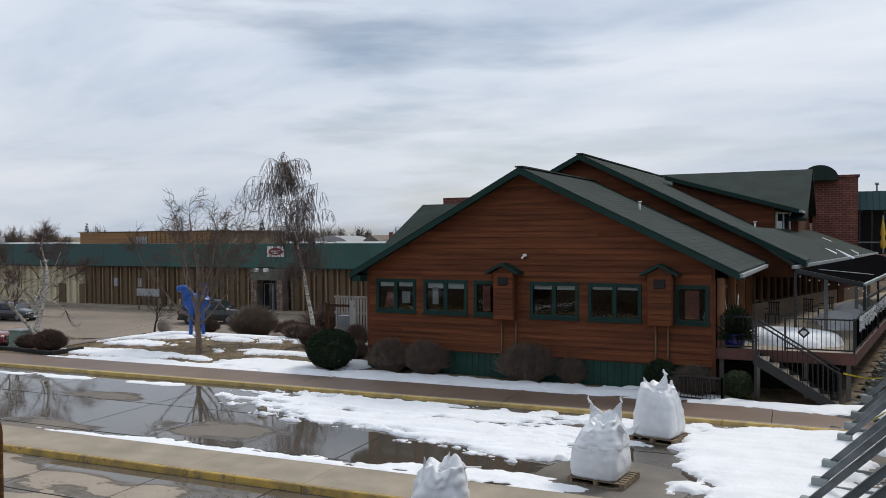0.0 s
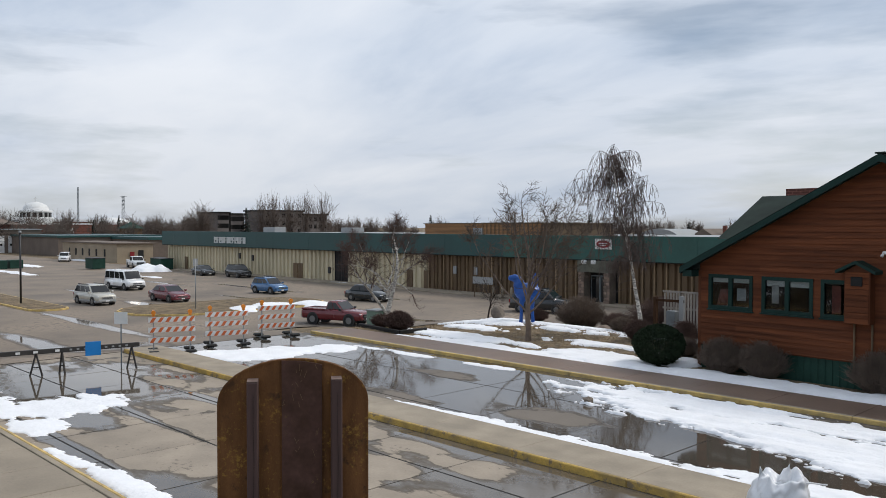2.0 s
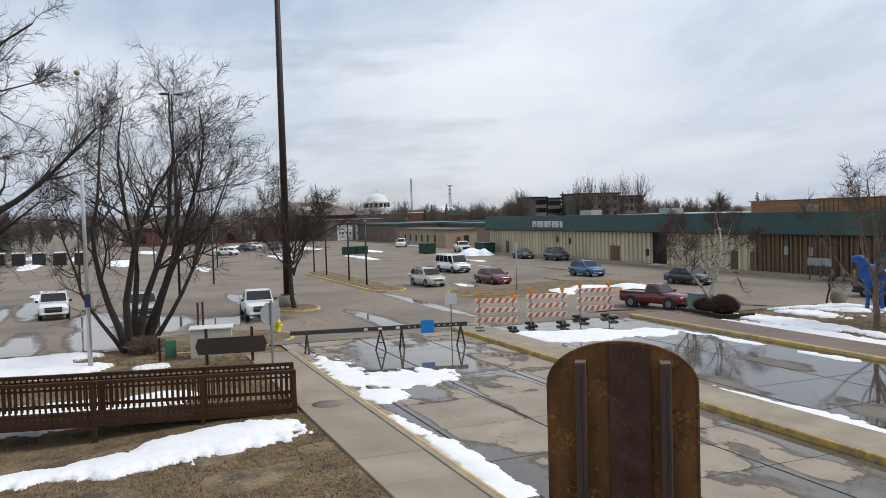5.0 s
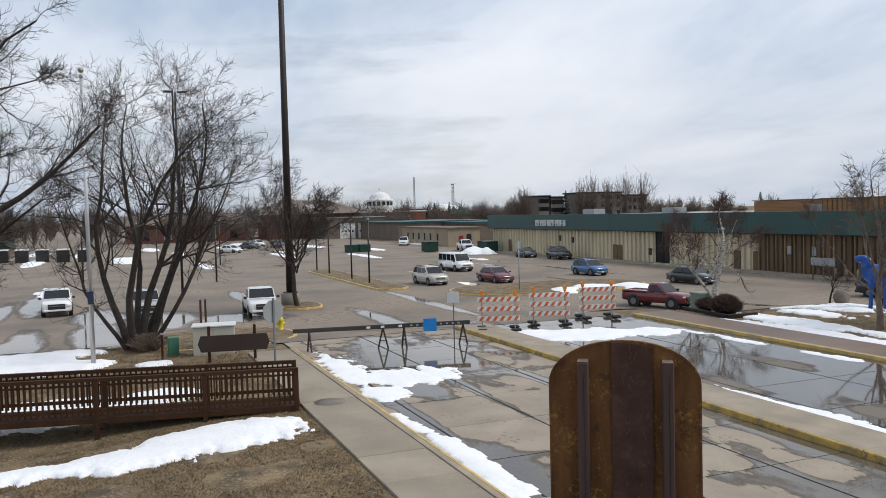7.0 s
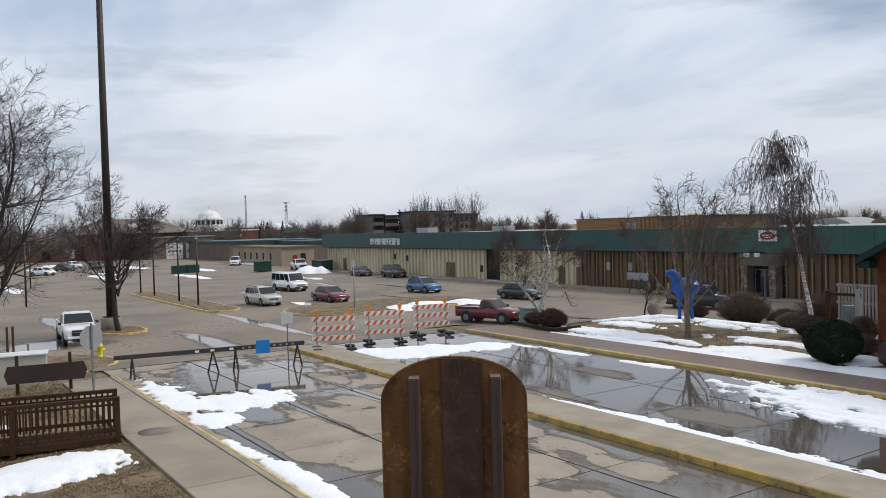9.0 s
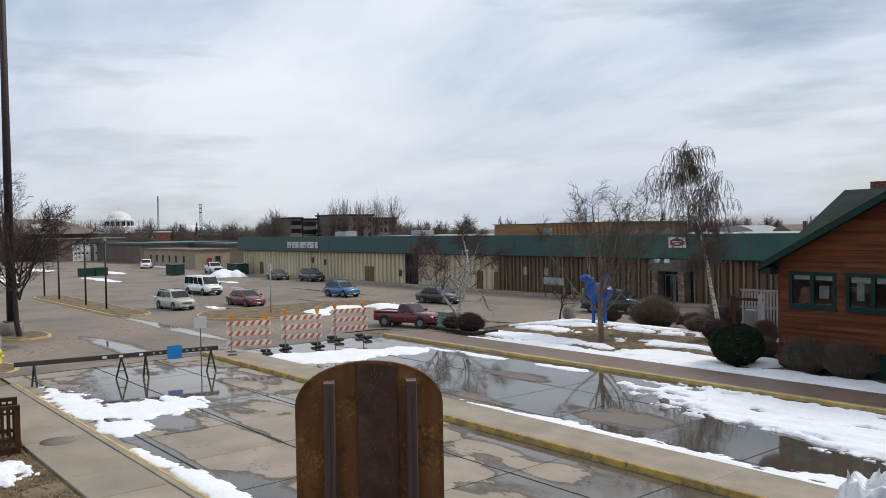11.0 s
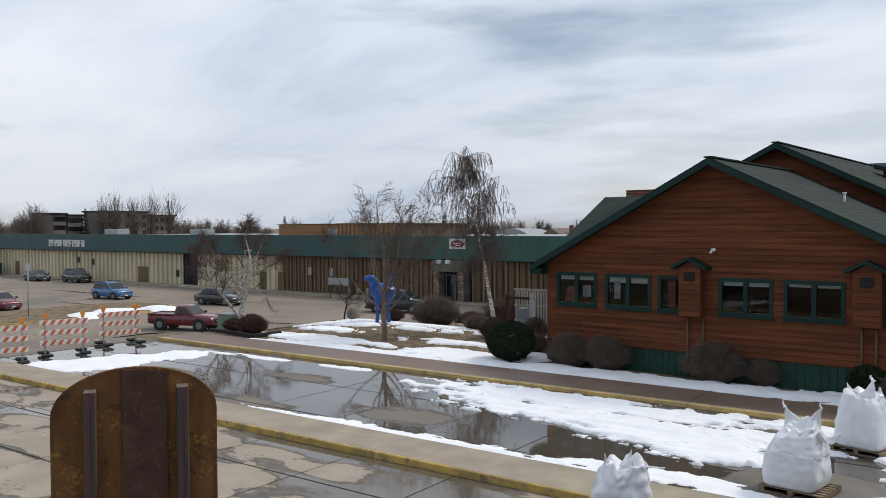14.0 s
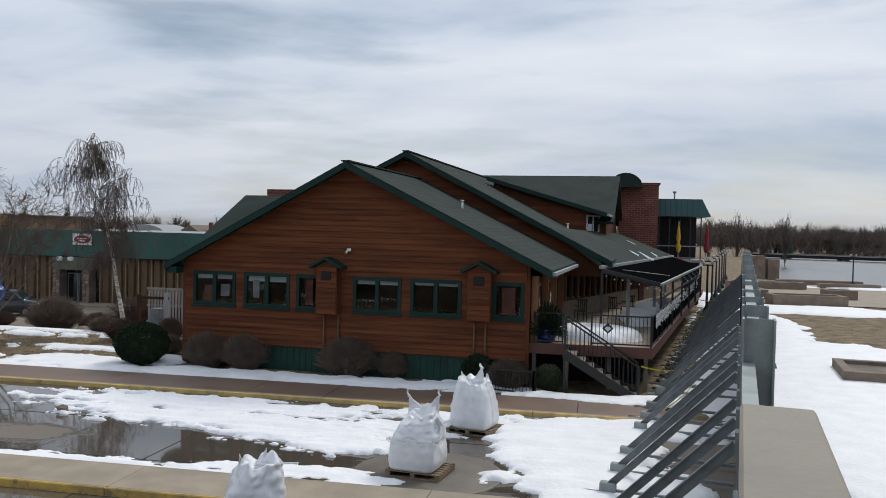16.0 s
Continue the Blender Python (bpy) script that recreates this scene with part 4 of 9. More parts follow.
for k in range(11):
    w = side_part("window", (0.8 * k + 0.16, 0.8 * k + 0.8, 0.05, 0.12, 2.15, 2.22), M_GREEN)
    q = part("pane", boxm((0.8 * k + 0.17, 0.8 * k + 0.79, 0.07, 0.076, 2.221, 3.29)), M_GLASS, w)
    q.visible_shadow = False
d = side_part("side_door", (11.2, 12.2, -0.05, -0.002, 1.45, 3.2), M_WOODF, label="brown terrace door")
for y in (28.55, 31.2, 33.8, 36.4):
    solid_part("log_post", boxm((-2.22, -2.0, y, y + 0.22, 1.4, 3.7)), M_LOG, label="golden log post")
for y in (29.2, 31.9, 34.5):
    w = part("window", boxm((-2.248, -2.2, y, y + 1.6, 1.75, 3.35)), M_LOG, REST)
    part("pane", boxm((-2.198, -2.18, y + 0.1, y + 1.5, 1.85, 3.25)), M_CARGL, w, "tall dark reflecting pane")
for x, y in ((-5.75, 33.0), (-2.55, 43.0)):
    bm = bmesh.new()
    zz = (roof_z(x) if y < 36 else R2Z - S2 * abs(x - R2X))
    rod(bm, (x, y, zz - 0.1), (x, y, zz + 0.32), 0.045, n=8); rod(bm, (x, y, zz + 0.30), (x, y, zz + 0.36), 0.075, n=8)
    solid_part("vent_pipe", bm, M_WHITE, label="white roof vent pipe")

# hipped wing at the rear and its brown parapet block
bm = bmesh.new()
P = [(-20.5, 38.2, 4.6), (-10, 38.2, 4.6), (-10, 46.8, 4.6), (-20.5, 46.8, 4.6), (-20.4, 42.5, 6.85), (-10, 42.5, 6.85)]
v = [bm.verts.new(p) for p in P]
for f in ((0, 1, 5, 4), (2, 3, 4, 5), (3, 0, 4), (3, 2, 1, 0), (1, 2, 5)):
    bm.faces.new([v[i] for i in f])
solid_part("wing_roof", bm, M_SHINGLE, label="green shingled wing roof")
solid_part("wing_wall", boxm((-20.2, -14.85, 38.9, 46.5, 0, 4.55)), M_WOODF)
solid_part("parapet_block", boxm((-19.6, -13, 43.5, 47, 6.2, 7.25)), M_BRICK, label="dark brown parapet block")
solid_part("roof_unit", boxm((-16.3, -15.5, 42.0, 42.8, 6.7, 7.5)), M_GREY, label="small grey rooftop unit")

# shed dormer, its windows towards the river
bm = bmesh.new()
extrude_poly(bm, [(-7.2, 7.98), (-2.0, 6.50), (-2.0, 4.7), (-7.2, 7.4)], "y", 46.9, 52.0)
solid_part("dormer_wall", bm, M_WOODF)
for k in range(9):
    z0 = 5.05 + 0.2 * k
    xa, xb = R2X + (R2Z - 0.1 - z0) / S2, min(-2.02, -2.0 - (z0 + 0.2 - 6.5) / 0.285)
    if xb - xa > 0.3:
        solid_part("board", boxm((xa, xb, 46.87, 46.898, z0, z0 + 0.192)), M_WOOD)
bm = bmesh.new()
extrude_poly(bm, [(-7.5, 8.24), (-0.78, 6.30), (-0.78, 6.16), (-7.5, 8.08)], "y", 46.3, 52.4)
solid_part("dormer_roof", bm, M_SHINGLE)
bm = bmesh.new()
extrude_poly(bm, [(-7.5, 8.25), (-0.78, 6.31), (-0.78, 6.08), (-7.5, 8.02)], "y", 46.24, 46.298)
solid_part("fascia", bm, M_GREEN)
solid_part("gutter", boxm((-0.778, -0.66, 46.24, 52.4, 6.14, 6.26)), M_GREY, label="white metal gutter")
DORM = Matrix.Translation((-1.97, 46.95, 0)) @ pose(0, 0, 0, 0, 0, -11.5)
def dorm_part(name, b, m, parent, label=""):
    q = part(name, boxm(*b), m, parent, label)
    q.matrix_basis = DORM if parent is REST else Matrix()
    return q
dorm_part("dormer_wall", [(-0.14, -0.02, 0.0, 4.4, 4.6, 6.45)], M_WOODF, REST)
w = dorm_part("window", [(-0.018, 0.04, 0.15, 3.9, 5.08, 5.18), (-0.018, 0.04, 0.15, 3.9, 6.12, 6.22)], M_WHITE, REST, "white framed dormer window")
for k in range(4):
    dorm_part("frame", [(-0.018, 0.05, 0.15 + 1.21 * k, 0.27 + 1.21 * k, 5.181, 6.119)], M_WHITE, w)
for k in range(3):
    dorm_part("pane", [(-0.01, 0.01, 0.28 + 1.21 * k, 1.35 + 1.21 * k, 5.19, 6.11)], M_CARGL, w)
# cross gable
bm = bmesh.new()
extrude_poly(bm, [(49.6, 5.9), (55.8, 8.85), (62, 5.9), (62, 3), (49.6, 3)], "x", -10.5, -1.0)
solid_part("cross_gable_wall", bm, M_WOODF)
for ya, za in ((49.2, 5.75), (62.4, 5.75)):
    bm = bmesh.new()
    extrude_poly(bm, [(55.8, 8.96), (ya, za + 0.12), (ya, za - 0.02), (55.8, 8.81)], "x", -10.9, -0.55)
    solid_part("cross_gable_roof", bm, M_SHINGLE)
# low porch roof that widens towards the far end, with its gutter
bm = bmesh.new()
Q = [(-2.7, 36.9, 5.42), (-0.33, 36.3, 3.84), (2.95, 58.0, 3.84), (-0.6, 58.0, 5.2)]
A = [bm.verts.new(p) for p in Q]; B = [bm.verts.new((p[0], p[1], p[2] - 0.14)) for p in Q]
bm.faces.new(A); bm.faces.new(B[::-1])
for i in range(4):
    bm.faces.new((A[i], B[i], B[(i + 1) % 4], A[(i + 1) % 4]))
solid_part("porch_roof", bm, M_SHINGLE, label="low dark green porch roof")
bm = bmesh.new(); beam(bm, (-0.38, 35.6, 3.78), (2.98, 58.0, 3.78), 0.14, 0.13)
solid_part("gutter", bm, M_GREY, label="pale metal gutter")
def porch_z(x, y):
    v = (y - 36.3) / 21.7
    e, u = -0.33 + 3.28 * v, -2.7 + 2.1 * v
    return 3.84 + (5.42 - 0.22 * v - 3.84) * (e - x) / (e - u)
for k, (p, q, w_) in enumerate((((-1.15, 44.2), (-0.55, 44.8), 0.8), ((0.1, 46.4), (0.95, 46.6), 0.5), ((-0.3, 49.0), (1.75, 48.2), 0.55), ((0.1, 52.6), (1.95, 51.6), 0.45), ((-0.4, 46.8), (0.3, 46.9), 0.6))):
    bm = bmesh.new()
    p, q = Vector((*p, porch_z(*p) + 0.04)), Vector((*q, porch_z(*q) + 0.04))
    n_ = 10
    rows_ = []
    for i in range(n_ + 1):
        c = p.lerp(q, i / n_)
        ww = w_ * (0.35 + 0.65 * math.sin(math.pi * (0.12 + 0.76 * i / n_))) * (1 + 0.3 * noise.noise(Vector((i * 0.8, k, 0))))
        rows_.append([bm.verts.new(c + Vector((0, dy * ww / 2, dz))) for dy, dz in ((-1, -0.05), (-0.8, 0.05), (0.8, 0.06), (1, -0.05))])
    for a_, b_ in zip(rows_, rows_[1:]):
        for i in range(4):
            bm.faces.new((a_[i], a_[(i + 1) % 4], b_[(i + 1) % 4], b_[i]))
    bm.faces.new(rows_[0][::-1]); bm.faces.new(rows_[-1])
    tagged(new("snow_on_roof", mesh_of("snow_on_roof", bm, M_SNOW)), "leftover snow strip on the porch roof", "snow", "", "stuff").matrix_basis = TURN

# ---- brick block and green mansard house behind ----
bb = thing("brick_building", pose(0, 0, 0), "tall dark red brick block with a rounded vault top", "building")
part("wall", boxm((1.2, 3.95, 60.5, 68, -0.1, 8.75)), M_BRICK, bb)
part("coping", boxm((1.1, 4.05, 60.4, 68.1, 8.752, 8.9)), M_BRICK, bb)
bm = bmesh.new()
extrude_poly(bm, [(1.6 + 1.15 * math.cos(a * math.pi / 12), 8.5 + 1.0 * math.sin(a * math.pi / 12)) for a in range(13)], "y", 59.0, 66)
part("vault", bm, M_SHINGLE, bb, "dark rounded metal vault")
mb = thing("mansard_house", pose(0, 0, 0), "dark two-storey house with green standing-seam mansard roof", "building")
part("core", boxm((4.0, 7.2, 66, 74, 3.4, 6.7)), M_DARK, mb)
part("base", boxm((4.0, 7.3, 64, 74, -0.1, 3.2)), M_DARK, mb)
part("balcony_floor", boxm((3.97, 7.5, 63.2, 66, 3.2, 3.38)), M_GREY, mb)
bm = bmesh.new()
lo, hi = [(3.8, 63.0), (7.9, 63.0), (7.9, 74.4), (3.8, 74.4)], [(3.8, 63.5), (7.3, 63.5), (7.3, 74), (3.8, 74)]
A = [bm.verts.new((x, y, 6.6)) for x, y in lo]; B = [bm.verts.new((x, y, 7.9)) for x, y in hi]
for i in range(4):
    bm.faces.new((A[i], A[(i + 1) % 4], B[(i + 1) % 4], B[i]))
bm.faces.new(B); bm.faces.new(A[::-1])
part("mansard_roof", bm, M_FASCIA, mb)
for k in range(9):
    x = 3.9 + 0.39 * k
    bm = bmesh.new(); beam(bm, (x, 62.98, 6.6), (x, 63.48, 7.9), 0.04, 0.06)
    part("seam", bm, M_FASCIA, mb)
for k in range(5):
    part("post", boxm((4.2 + 0.75 * k, 4.28 + 0.75 * k, 63.25, 63.33, 3.38, 6.6)), M_BLACK, mb)
part("railing", boxm((3.98, 7.5, 63.22, 63.25, 4.35, 4.42), (3.98, 7.5, 63.22, 63.25, 3.5, 3.55)), M_GREY, mb)
bm = bmesh.new(); rod(bm, (5.5, 66, 7.9), (5.5, 66, 8.5), 0.06); rod(bm, (5.5, 66, 8.45), (5.5, 66, 8.6), 0.14)
part("roof_vent", bm, M_GREY, mb)
M_UMBY, M_UMBR = plain("yellow_canvas", (0.55, 0.33, 0.03), 0.8), plain("dark_red_canvas", (0.20, 0.012, 0.02), 0.8)
for x, y, m_, lb in ((5.6, 62.7, M_UMBY, "folded yellow patio umbrella"), (7.65, 63.0, M_UMBR, "folded dark red patio umbrella")):
    u = thing("patio_umbrella", pose(x, y, 3.3), lb, "umbrella", "patio umbrellas")
    bm = bmesh.new(); rod(bm, (0, 0, 0), (0, 0, 2.9), 0.025)
    part("pole", bm, M_WHITE, u)
    bm = bmesh.new(); spin(bm, [(0.05, 0.6), (0.16, 0.75), (0.2, 1.1), (0.1, 1.35), (0.17, 1.7), (0.1, 2.3), (0.02, 2.75)], n=9)
    part("canopy", bm, m_, u)
    part("foot", boxm((-0.3, 0.3, -0.3, 0.3, -0.02, 0.08)), M_BLACK, u)

# ---- deck, stairs, awning ----
def edge_x(y):
    return 1.78 + 0.165 * (y - 28.0)


M_DECK = mat("red_brown_deck_boards", (0.12, 0.05, 0.038), 0.7, var=0.25, scale=2, fine=20)
M_OLDPOST = mat("grey_weathered_post", (0.20, 0.18, 0.155), 0.85, var=0.25)
deck = thing("deck", pose(0, 0, 0), "raised wooden deck terrace with red-brown edge boards", "deck")
bm = bmesh.new()
extrude_poly(bm, [(-2.2, 27.7), (edge_x(27.7), 27.7), (edge_x(60), 60), (3.0, 60), (-2.2, 38)], "z", 1.3, 1.45)
part("floor", bm, M_WALK, deck, "concrete coloured deck floor")
bm = bmesh.new(); beam(bm, (-2.3, 27.66, 1.28), (edge_x(27.7) + 0.05, 27.66, 1.28), 0.06, 0.36)
part("rim_board", bm, M_DECK, deck, "red-brown rim board")
bm = bmesh.new(); beam(bm, (edge_x(27.7) + 0.03, 27.7, 1.28), (edge_x(60) + 0.03, 60, 1.28), 0.06, 0.36)
part("rim_board", bm, M_DECK, deck)
for x, y in ((-2.1, 27.9), (-1.0, 27.75), (0.4, 28.0), (1.6, 28.0)):
    part("post", boxm((x - 0.07, x + 0.07, y - 0.07, y + 0.07, -0.1, 1.3)), M_OLDPOST, deck, bevel=0.01)
# near-black sheet painted as the shade under the deck
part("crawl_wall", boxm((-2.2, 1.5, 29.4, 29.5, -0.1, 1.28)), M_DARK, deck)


BAL = {}


def rail(name, pts, h, label, gap=0.125, mesh_m=M_BLACK, z0=None, foot=0.08):
    """A metal guard rail along pts: posts, two rails and thin balusters."""
    t = thing(name, pose(0, 0, 0), label, "railing", "deck railings")
    for p, q in zip(pts, pts[1:]):
        p, q = Vector(p), Vector(q)
        L = (q - p).length
        for zz in (h, foot):
            bm = bmesh.new(); beam(bm, p + Vector((0, 0, zz)), q + Vector((0, 0, zz)), 0.045)
            part("rail", bm, mesh_m, t)
        n = max(1, int(L / gap))
        if BAL.get((h, foot)) is None:
            bm = bmesh.new(); beam(bm, (0, 0, foot), (0, 0, h), 0.018)
            BAL[h, foot] = mesh_of("baluster", bm, mesh_m)
        for i in range(1, n):
            piece("baluster", BAL[h, foot], t, Matrix.Translation(p.lerp(q, i / n)))
        m_ = max(1, round(L / 1.9))
        for i in range(m_ + 1):
            c = p.lerp(q, i / m_)
            bm = bmesh.new(); beam(bm, c, c + Vector((0, 0, h + 0.04)), 0.06)
            part("post", bm, mesh_m, t)
    return t


rail("deck_rail", [(-2.1, 27.72, 1.45), (-1.15, 27.72, 1.45)], 1.02, "black metal deck railing with thin balusters")
rail("deck_rail", [(-0.2, 27.72, 1.45), (edge_x(27.72), 27.72, 1.45)], 1.02, "black metal deck railing with thin balusters")
rail("deck_rail", [(edge_x(27.72), 27.75, 1.45), (edge_x(58), 58, 1.45)], 1.02, "long black metal railing along the riverside terrace")
sgn = thing("railing_sign", pose(0.33, 27.64, 2.05, 0, 45, 0), "small black diamond sign with a white emblem on the deck railing", "sign")
part("panel", boxm((-0.13, 0.13, 0, 0.02, -0.13, 0.13)), M_BLACK, sgn, bevel=0.004)
part("emblem", boxm((-0.075, 0.075, -0.006, -0.001, -0.075, 0.03), (-0.03, 0.075, -0.006, -0.001, 0.031, 0.075)), M_WHITE, sgn)
# stairs down to the street side, along the front
st = thing("stairs", pose(0, 0, 0), "weathered wooden deck stairs with black handrails", "stairs")
for k in range(8):
    z = 1.45 - 0.18 * (k + 1)
    x = -0.95 + 0.28 * k
    part("tread", boxm((x, x + 0.31, 26.6, 27.6, z - 0.04, z)), M_WALK, st, bevel=0.006)
    part("riser", boxm((x, x + 0.02, 26.6, 27.6, z - 0.001, z + 0.139)), M_BLACK, st)
for y in (26.57, 27.61):
    bm = bmesh.new(); beam(bm, (-1.05, y, 1.3), (1.3, y, -0.1), 0.05, 0.28)
    part("stringer", bm, M_BLACK, st)
    bm = bmesh.new(); beam(bm, (-1.0, y, 2.42), (1.3, y, 0.98), 0.05)
    part("handrail", bm, M_BLACK, st)
    for k in range(17):
        x = -0.98 + k * 0.141
        bm = bmesh.new(); beam(bm, (x, y, 1.38 - 0.626 * (x + 1.0)), (x, y, 2.4 - 0.626 * (x + 1.0)), 0.018)
        part("baluster", bm, M_BLACK, st)
    bm = bmesh.new(); beam(bm, (1.32, y, -0.1), (1.32, y, 1.0), 0.06)
    part("newel", bm, M_BLACK, st)
bm = bmesh.new(); beam(bm, (-1.02, 26.57, -0.1), (-1.02, 26.57, 2.45), 0.07)
part("newel", bm, M_BLACK, st)
# awning over the terrace
aw = thing("terrace_awning", pose(0, 0, 0), "black fabric terrace awning on slim posts", "awning")
AWN = [(0.1, 31.0, 3.82), (2.2, 31.0, 3.36), (6.0, 52.0, 3.36), (4.3, 52.0, 3.86)]
bm = bmesh.new()
A = [bm.verts.new(p) for p in AWN]; B = [bm.verts.new((p[0], p[1], p[2] - 0.05)) for p in AWN]
bm.faces.new(A); bm.faces.new(B[::-1])
for i in range(4):
    bm.faces.new((A[i], B[i], B[(i + 1) % 4], A[(i + 1) % 4]))
part("canopy", bm, M_CANVAS, aw, "black awning fabric")
bm = bmesh.new(); beam(bm, (2.24, 31.0, 3.36), (6.04, 52.0, 3.36), 0.1, 0.09)
part("roller_tube", bm, M_STEEL, aw, "bright metal roller tube")
bm = bmesh.new(); beam(bm, (0.1, 30.95, 3.84), (2.2, 30.95, 3.38), 0.06, 0.12)
part("front_beam", bm, M_BLACK, aw)
bm = bmesh.new(); rod(bm, (0.9, 33.0, 3.78), (3.0, 37.0, 3.42), 0.02, n=5)
part("tension_cable", bm, M_GREY, aw, "pale tension cable")
for k in range(6):
    u = k / 5
    x, y = 2.24 + 3.8 * u, 31.0 + 21 * u
    bm = bmesh.new(); beam(bm, (x, y, 1.45), (x, y, 3.33), 0.08)
    part("post", bm, M_BLACK, aw)
    bm = bmesh.new(); beam(bm, (0.1 + 4.2 * u, y, 3.75), (x, y, 3.29), 0.05)
    part("rafter", bm, M_BLACK, aw)
bm = bmesh.new(); beam(bm, (2.24, 31.0, 2.85), (6.04, 52.0, 2.85), 0.05, 0.08)
part("side_rail", bm, M_BLACK, aw)
bm = bmesh.new(); beam(bm, (0.1, 31.0, 1.45), (0.1, 31.0, 3.8), 0.09)
part("post", bm, M_BLACK, aw)
for x, y in ((1.15, 33.6), (2.6, 40.5), (3.3, 43.5)):
    bm = bmesh.new(); beam(bm, (x, y, 1.45), (x, y, 3.62), 0.14)
    part("inner_post", bm, M_GREY, aw, "pale timber post", bevel=0.01)
_r = random.Random(12)
for k in range(26):
    u = k / 25
    bm = bmesh.new(); bmesh.ops.create_icosphere(bm, subdivisions=1, radius=0.03)
    bmesh.ops.translate(bm, verts=bm.verts, vec=(2.2 + 3.8 * u, 30.95 + 21 * u, 3.16 - 0.12 * (k % 3)))
    part("string_bulb", bm, M_WHITE, aw, "small pale string light bulb")
for k in range(7):
    bm = bmesh.new(); bmesh.ops.create_icosphere(bm, subdivisions=1, radius=0.03)
    bmesh.ops.translate(bm, verts=bm.verts, vec=(0.25 + 0.3 * k, 30.93, 3.62 - 0.066 * k - 0.06 * (k % 2)))
    part("string_bulb", bm, M_WHITE, aw)
# icicle lights tied along the riverside rail, and the dark screen below it
ic = thing("icicle_lights", pose(0, 0, 0), "white icicle string lights wound along the terrace railing", "string lights")
tb_v, tb_f = [], []
for k in range(1500):
    u = _r.random() ** 1.3
    y = 28.6 + 24 * u
    c = Vector((edge_x(y) + 0.05, y, 2.47 - 0.42 * _r.random() ** 1.6))
    d = Vector((_r.uniform(-0.02, 0.05), _r.uniform(-0.09, 0.09), _r.uniform(-0.09, 0.03)))
    w_ = Vector((0.006, 0.012, 0.012))
    n_ = len(tb_v)
    tb_v += [tuple(c - w_), tuple(c + d - w_), tuple(c + d + w_), tuple(c + w_)]
    tb_f.append((n_, n_ + 1, n_ + 2, n_ + 3))
me = bpy.data.meshes.new("strands"); me.from_pydata(tb_v, [], tb_f); me.materials.append(M_WHITE)
piece("strand", me, ic)
scn = thing("rail_screen", pose(0, 0, 0), "black mesh privacy screen on the riverside railing", "screen")
bm = bmesh.new(); beam(bm, (edge_x(28.4) + 0.0, 28.4, 1.98), (edge_x(52), 52, 1.98), 0.012, 0.82)
part("mesh_panel", bm, M_CANVAS, scn)
# snow on the deck
snow("snow_on_deck", [(-0.2, 30.2, 1.7, 1.5), (0.8, 29.9, 0.8, 1.0), (1.7, 37.0, 0.8, 3.0), (2.4, 42, 0.7, 3)], 0.42, 0.13, 0.15, seed=51.0, lift=1.45, label="deep leftover snow on the deck floor")
# black chairs on the terrace
def patio_chair():
    c = thing("patio_chair", pose(-0.75, 35.2, 1.45, 0, 0, 200), "black metal patio chair on the terrace", "chair", "terrace chairs")
    part("seat", boxm((-0.22, 0.22, -0.22, 0.22, 0.42, 0.45)), M_BLACK, c)
    for k in range(5):
        part("back_slat", boxm((-0.2 + k * 0.09, -0.16 + k * 0.09, 0.2, 0.22, 0.46, 0.9)), M_BLACK, c)
    part("back_rail", boxm((-0.23, 0.23, 0.195, 0.225, 0.9, 0.95)), M_BLACK, c)
    for x in (-0.2, 0.2):
        for y in (-0.2, 0.2):
            part("leg", boxm((x - 0.015, x + 0.015, y - 0.015, y + 0.015, 0, 0.42)), M_BLACK, c)
        part("armrest", boxm((x - 0.02, x + 0.02, -0.2, 0.2, 0.64, 0.67)), M_BLACK, c)
    return c


_pc = patio_chair()
copy_thing(_pc, pose(0.7, 37.2, 1.45, 0, 0, 150)); copy_thing(_pc, pose(1.3, 38.4, 1.45, 0, 0, 220))
# blue glazed pot with a plant, on the deck corner
M_POT = plain("cobalt_glaze", (0.008, 0.012, 0.11), 0.15)
pot = thing("planter_pot", pose(-1.72, 27.45 + 0.55, 1.45), "cobalt blue glazed pot with shaggy evergreen plant", "planter")
bm = bmesh.new(); spin(bm, [(0.2, 0), (0.3, 0.06), (0.34, 0.22), (0.33, 0.38), (0.36, 0.42), (0.36, 0.46), (0.28, 0.46), (0.27, 0.4)], n=20)
part("pot", bm, M_POT, pot)
bm = bmesh.new()
_r = random.Random(9)
for k in range(900):
    a, e = _r.uniform(0, math.tau), _r.uniform(-0.25, 1.4)
    L = _r.uniform(0.35, 1.0)
    rod(bm, (0.1 * math.cos(a), 0.1 * math.sin(a), 0.4), (L * 0.75 * math.cos(a) * math.cos(e), L * 0.75 * math.sin(a) * math.cos(e), 0.42 + L * math.sin(e)), 0.012, 0.02, 3, False)
part("foliage", bm, M_EVERG, pot)
for x, z in ((-0.32, 1.75), (0.12, 1.72)):
    bm = bmesh.new(); rod(bm, (x * 0.4, 0, 0.4), (x, 0.02, z), 0.022, 0.018, 7)
    part("stake", bm, M_BIRCH, pot, "pale birch pole")


# ---- flood wall and steel closure ----
WDIR = math.degrees(math.atan(0.16))
def wall_pose(y, off=0.0, z=0.0):
    """Along the wall: local y runs down the wall, local x away from the street."""
    return Matrix.Translation((wall_x(y), y, z)) @ pose(0, 0, 0, 0, 0, -WDIR) @ Matrix.Translation((off, 0, 0))


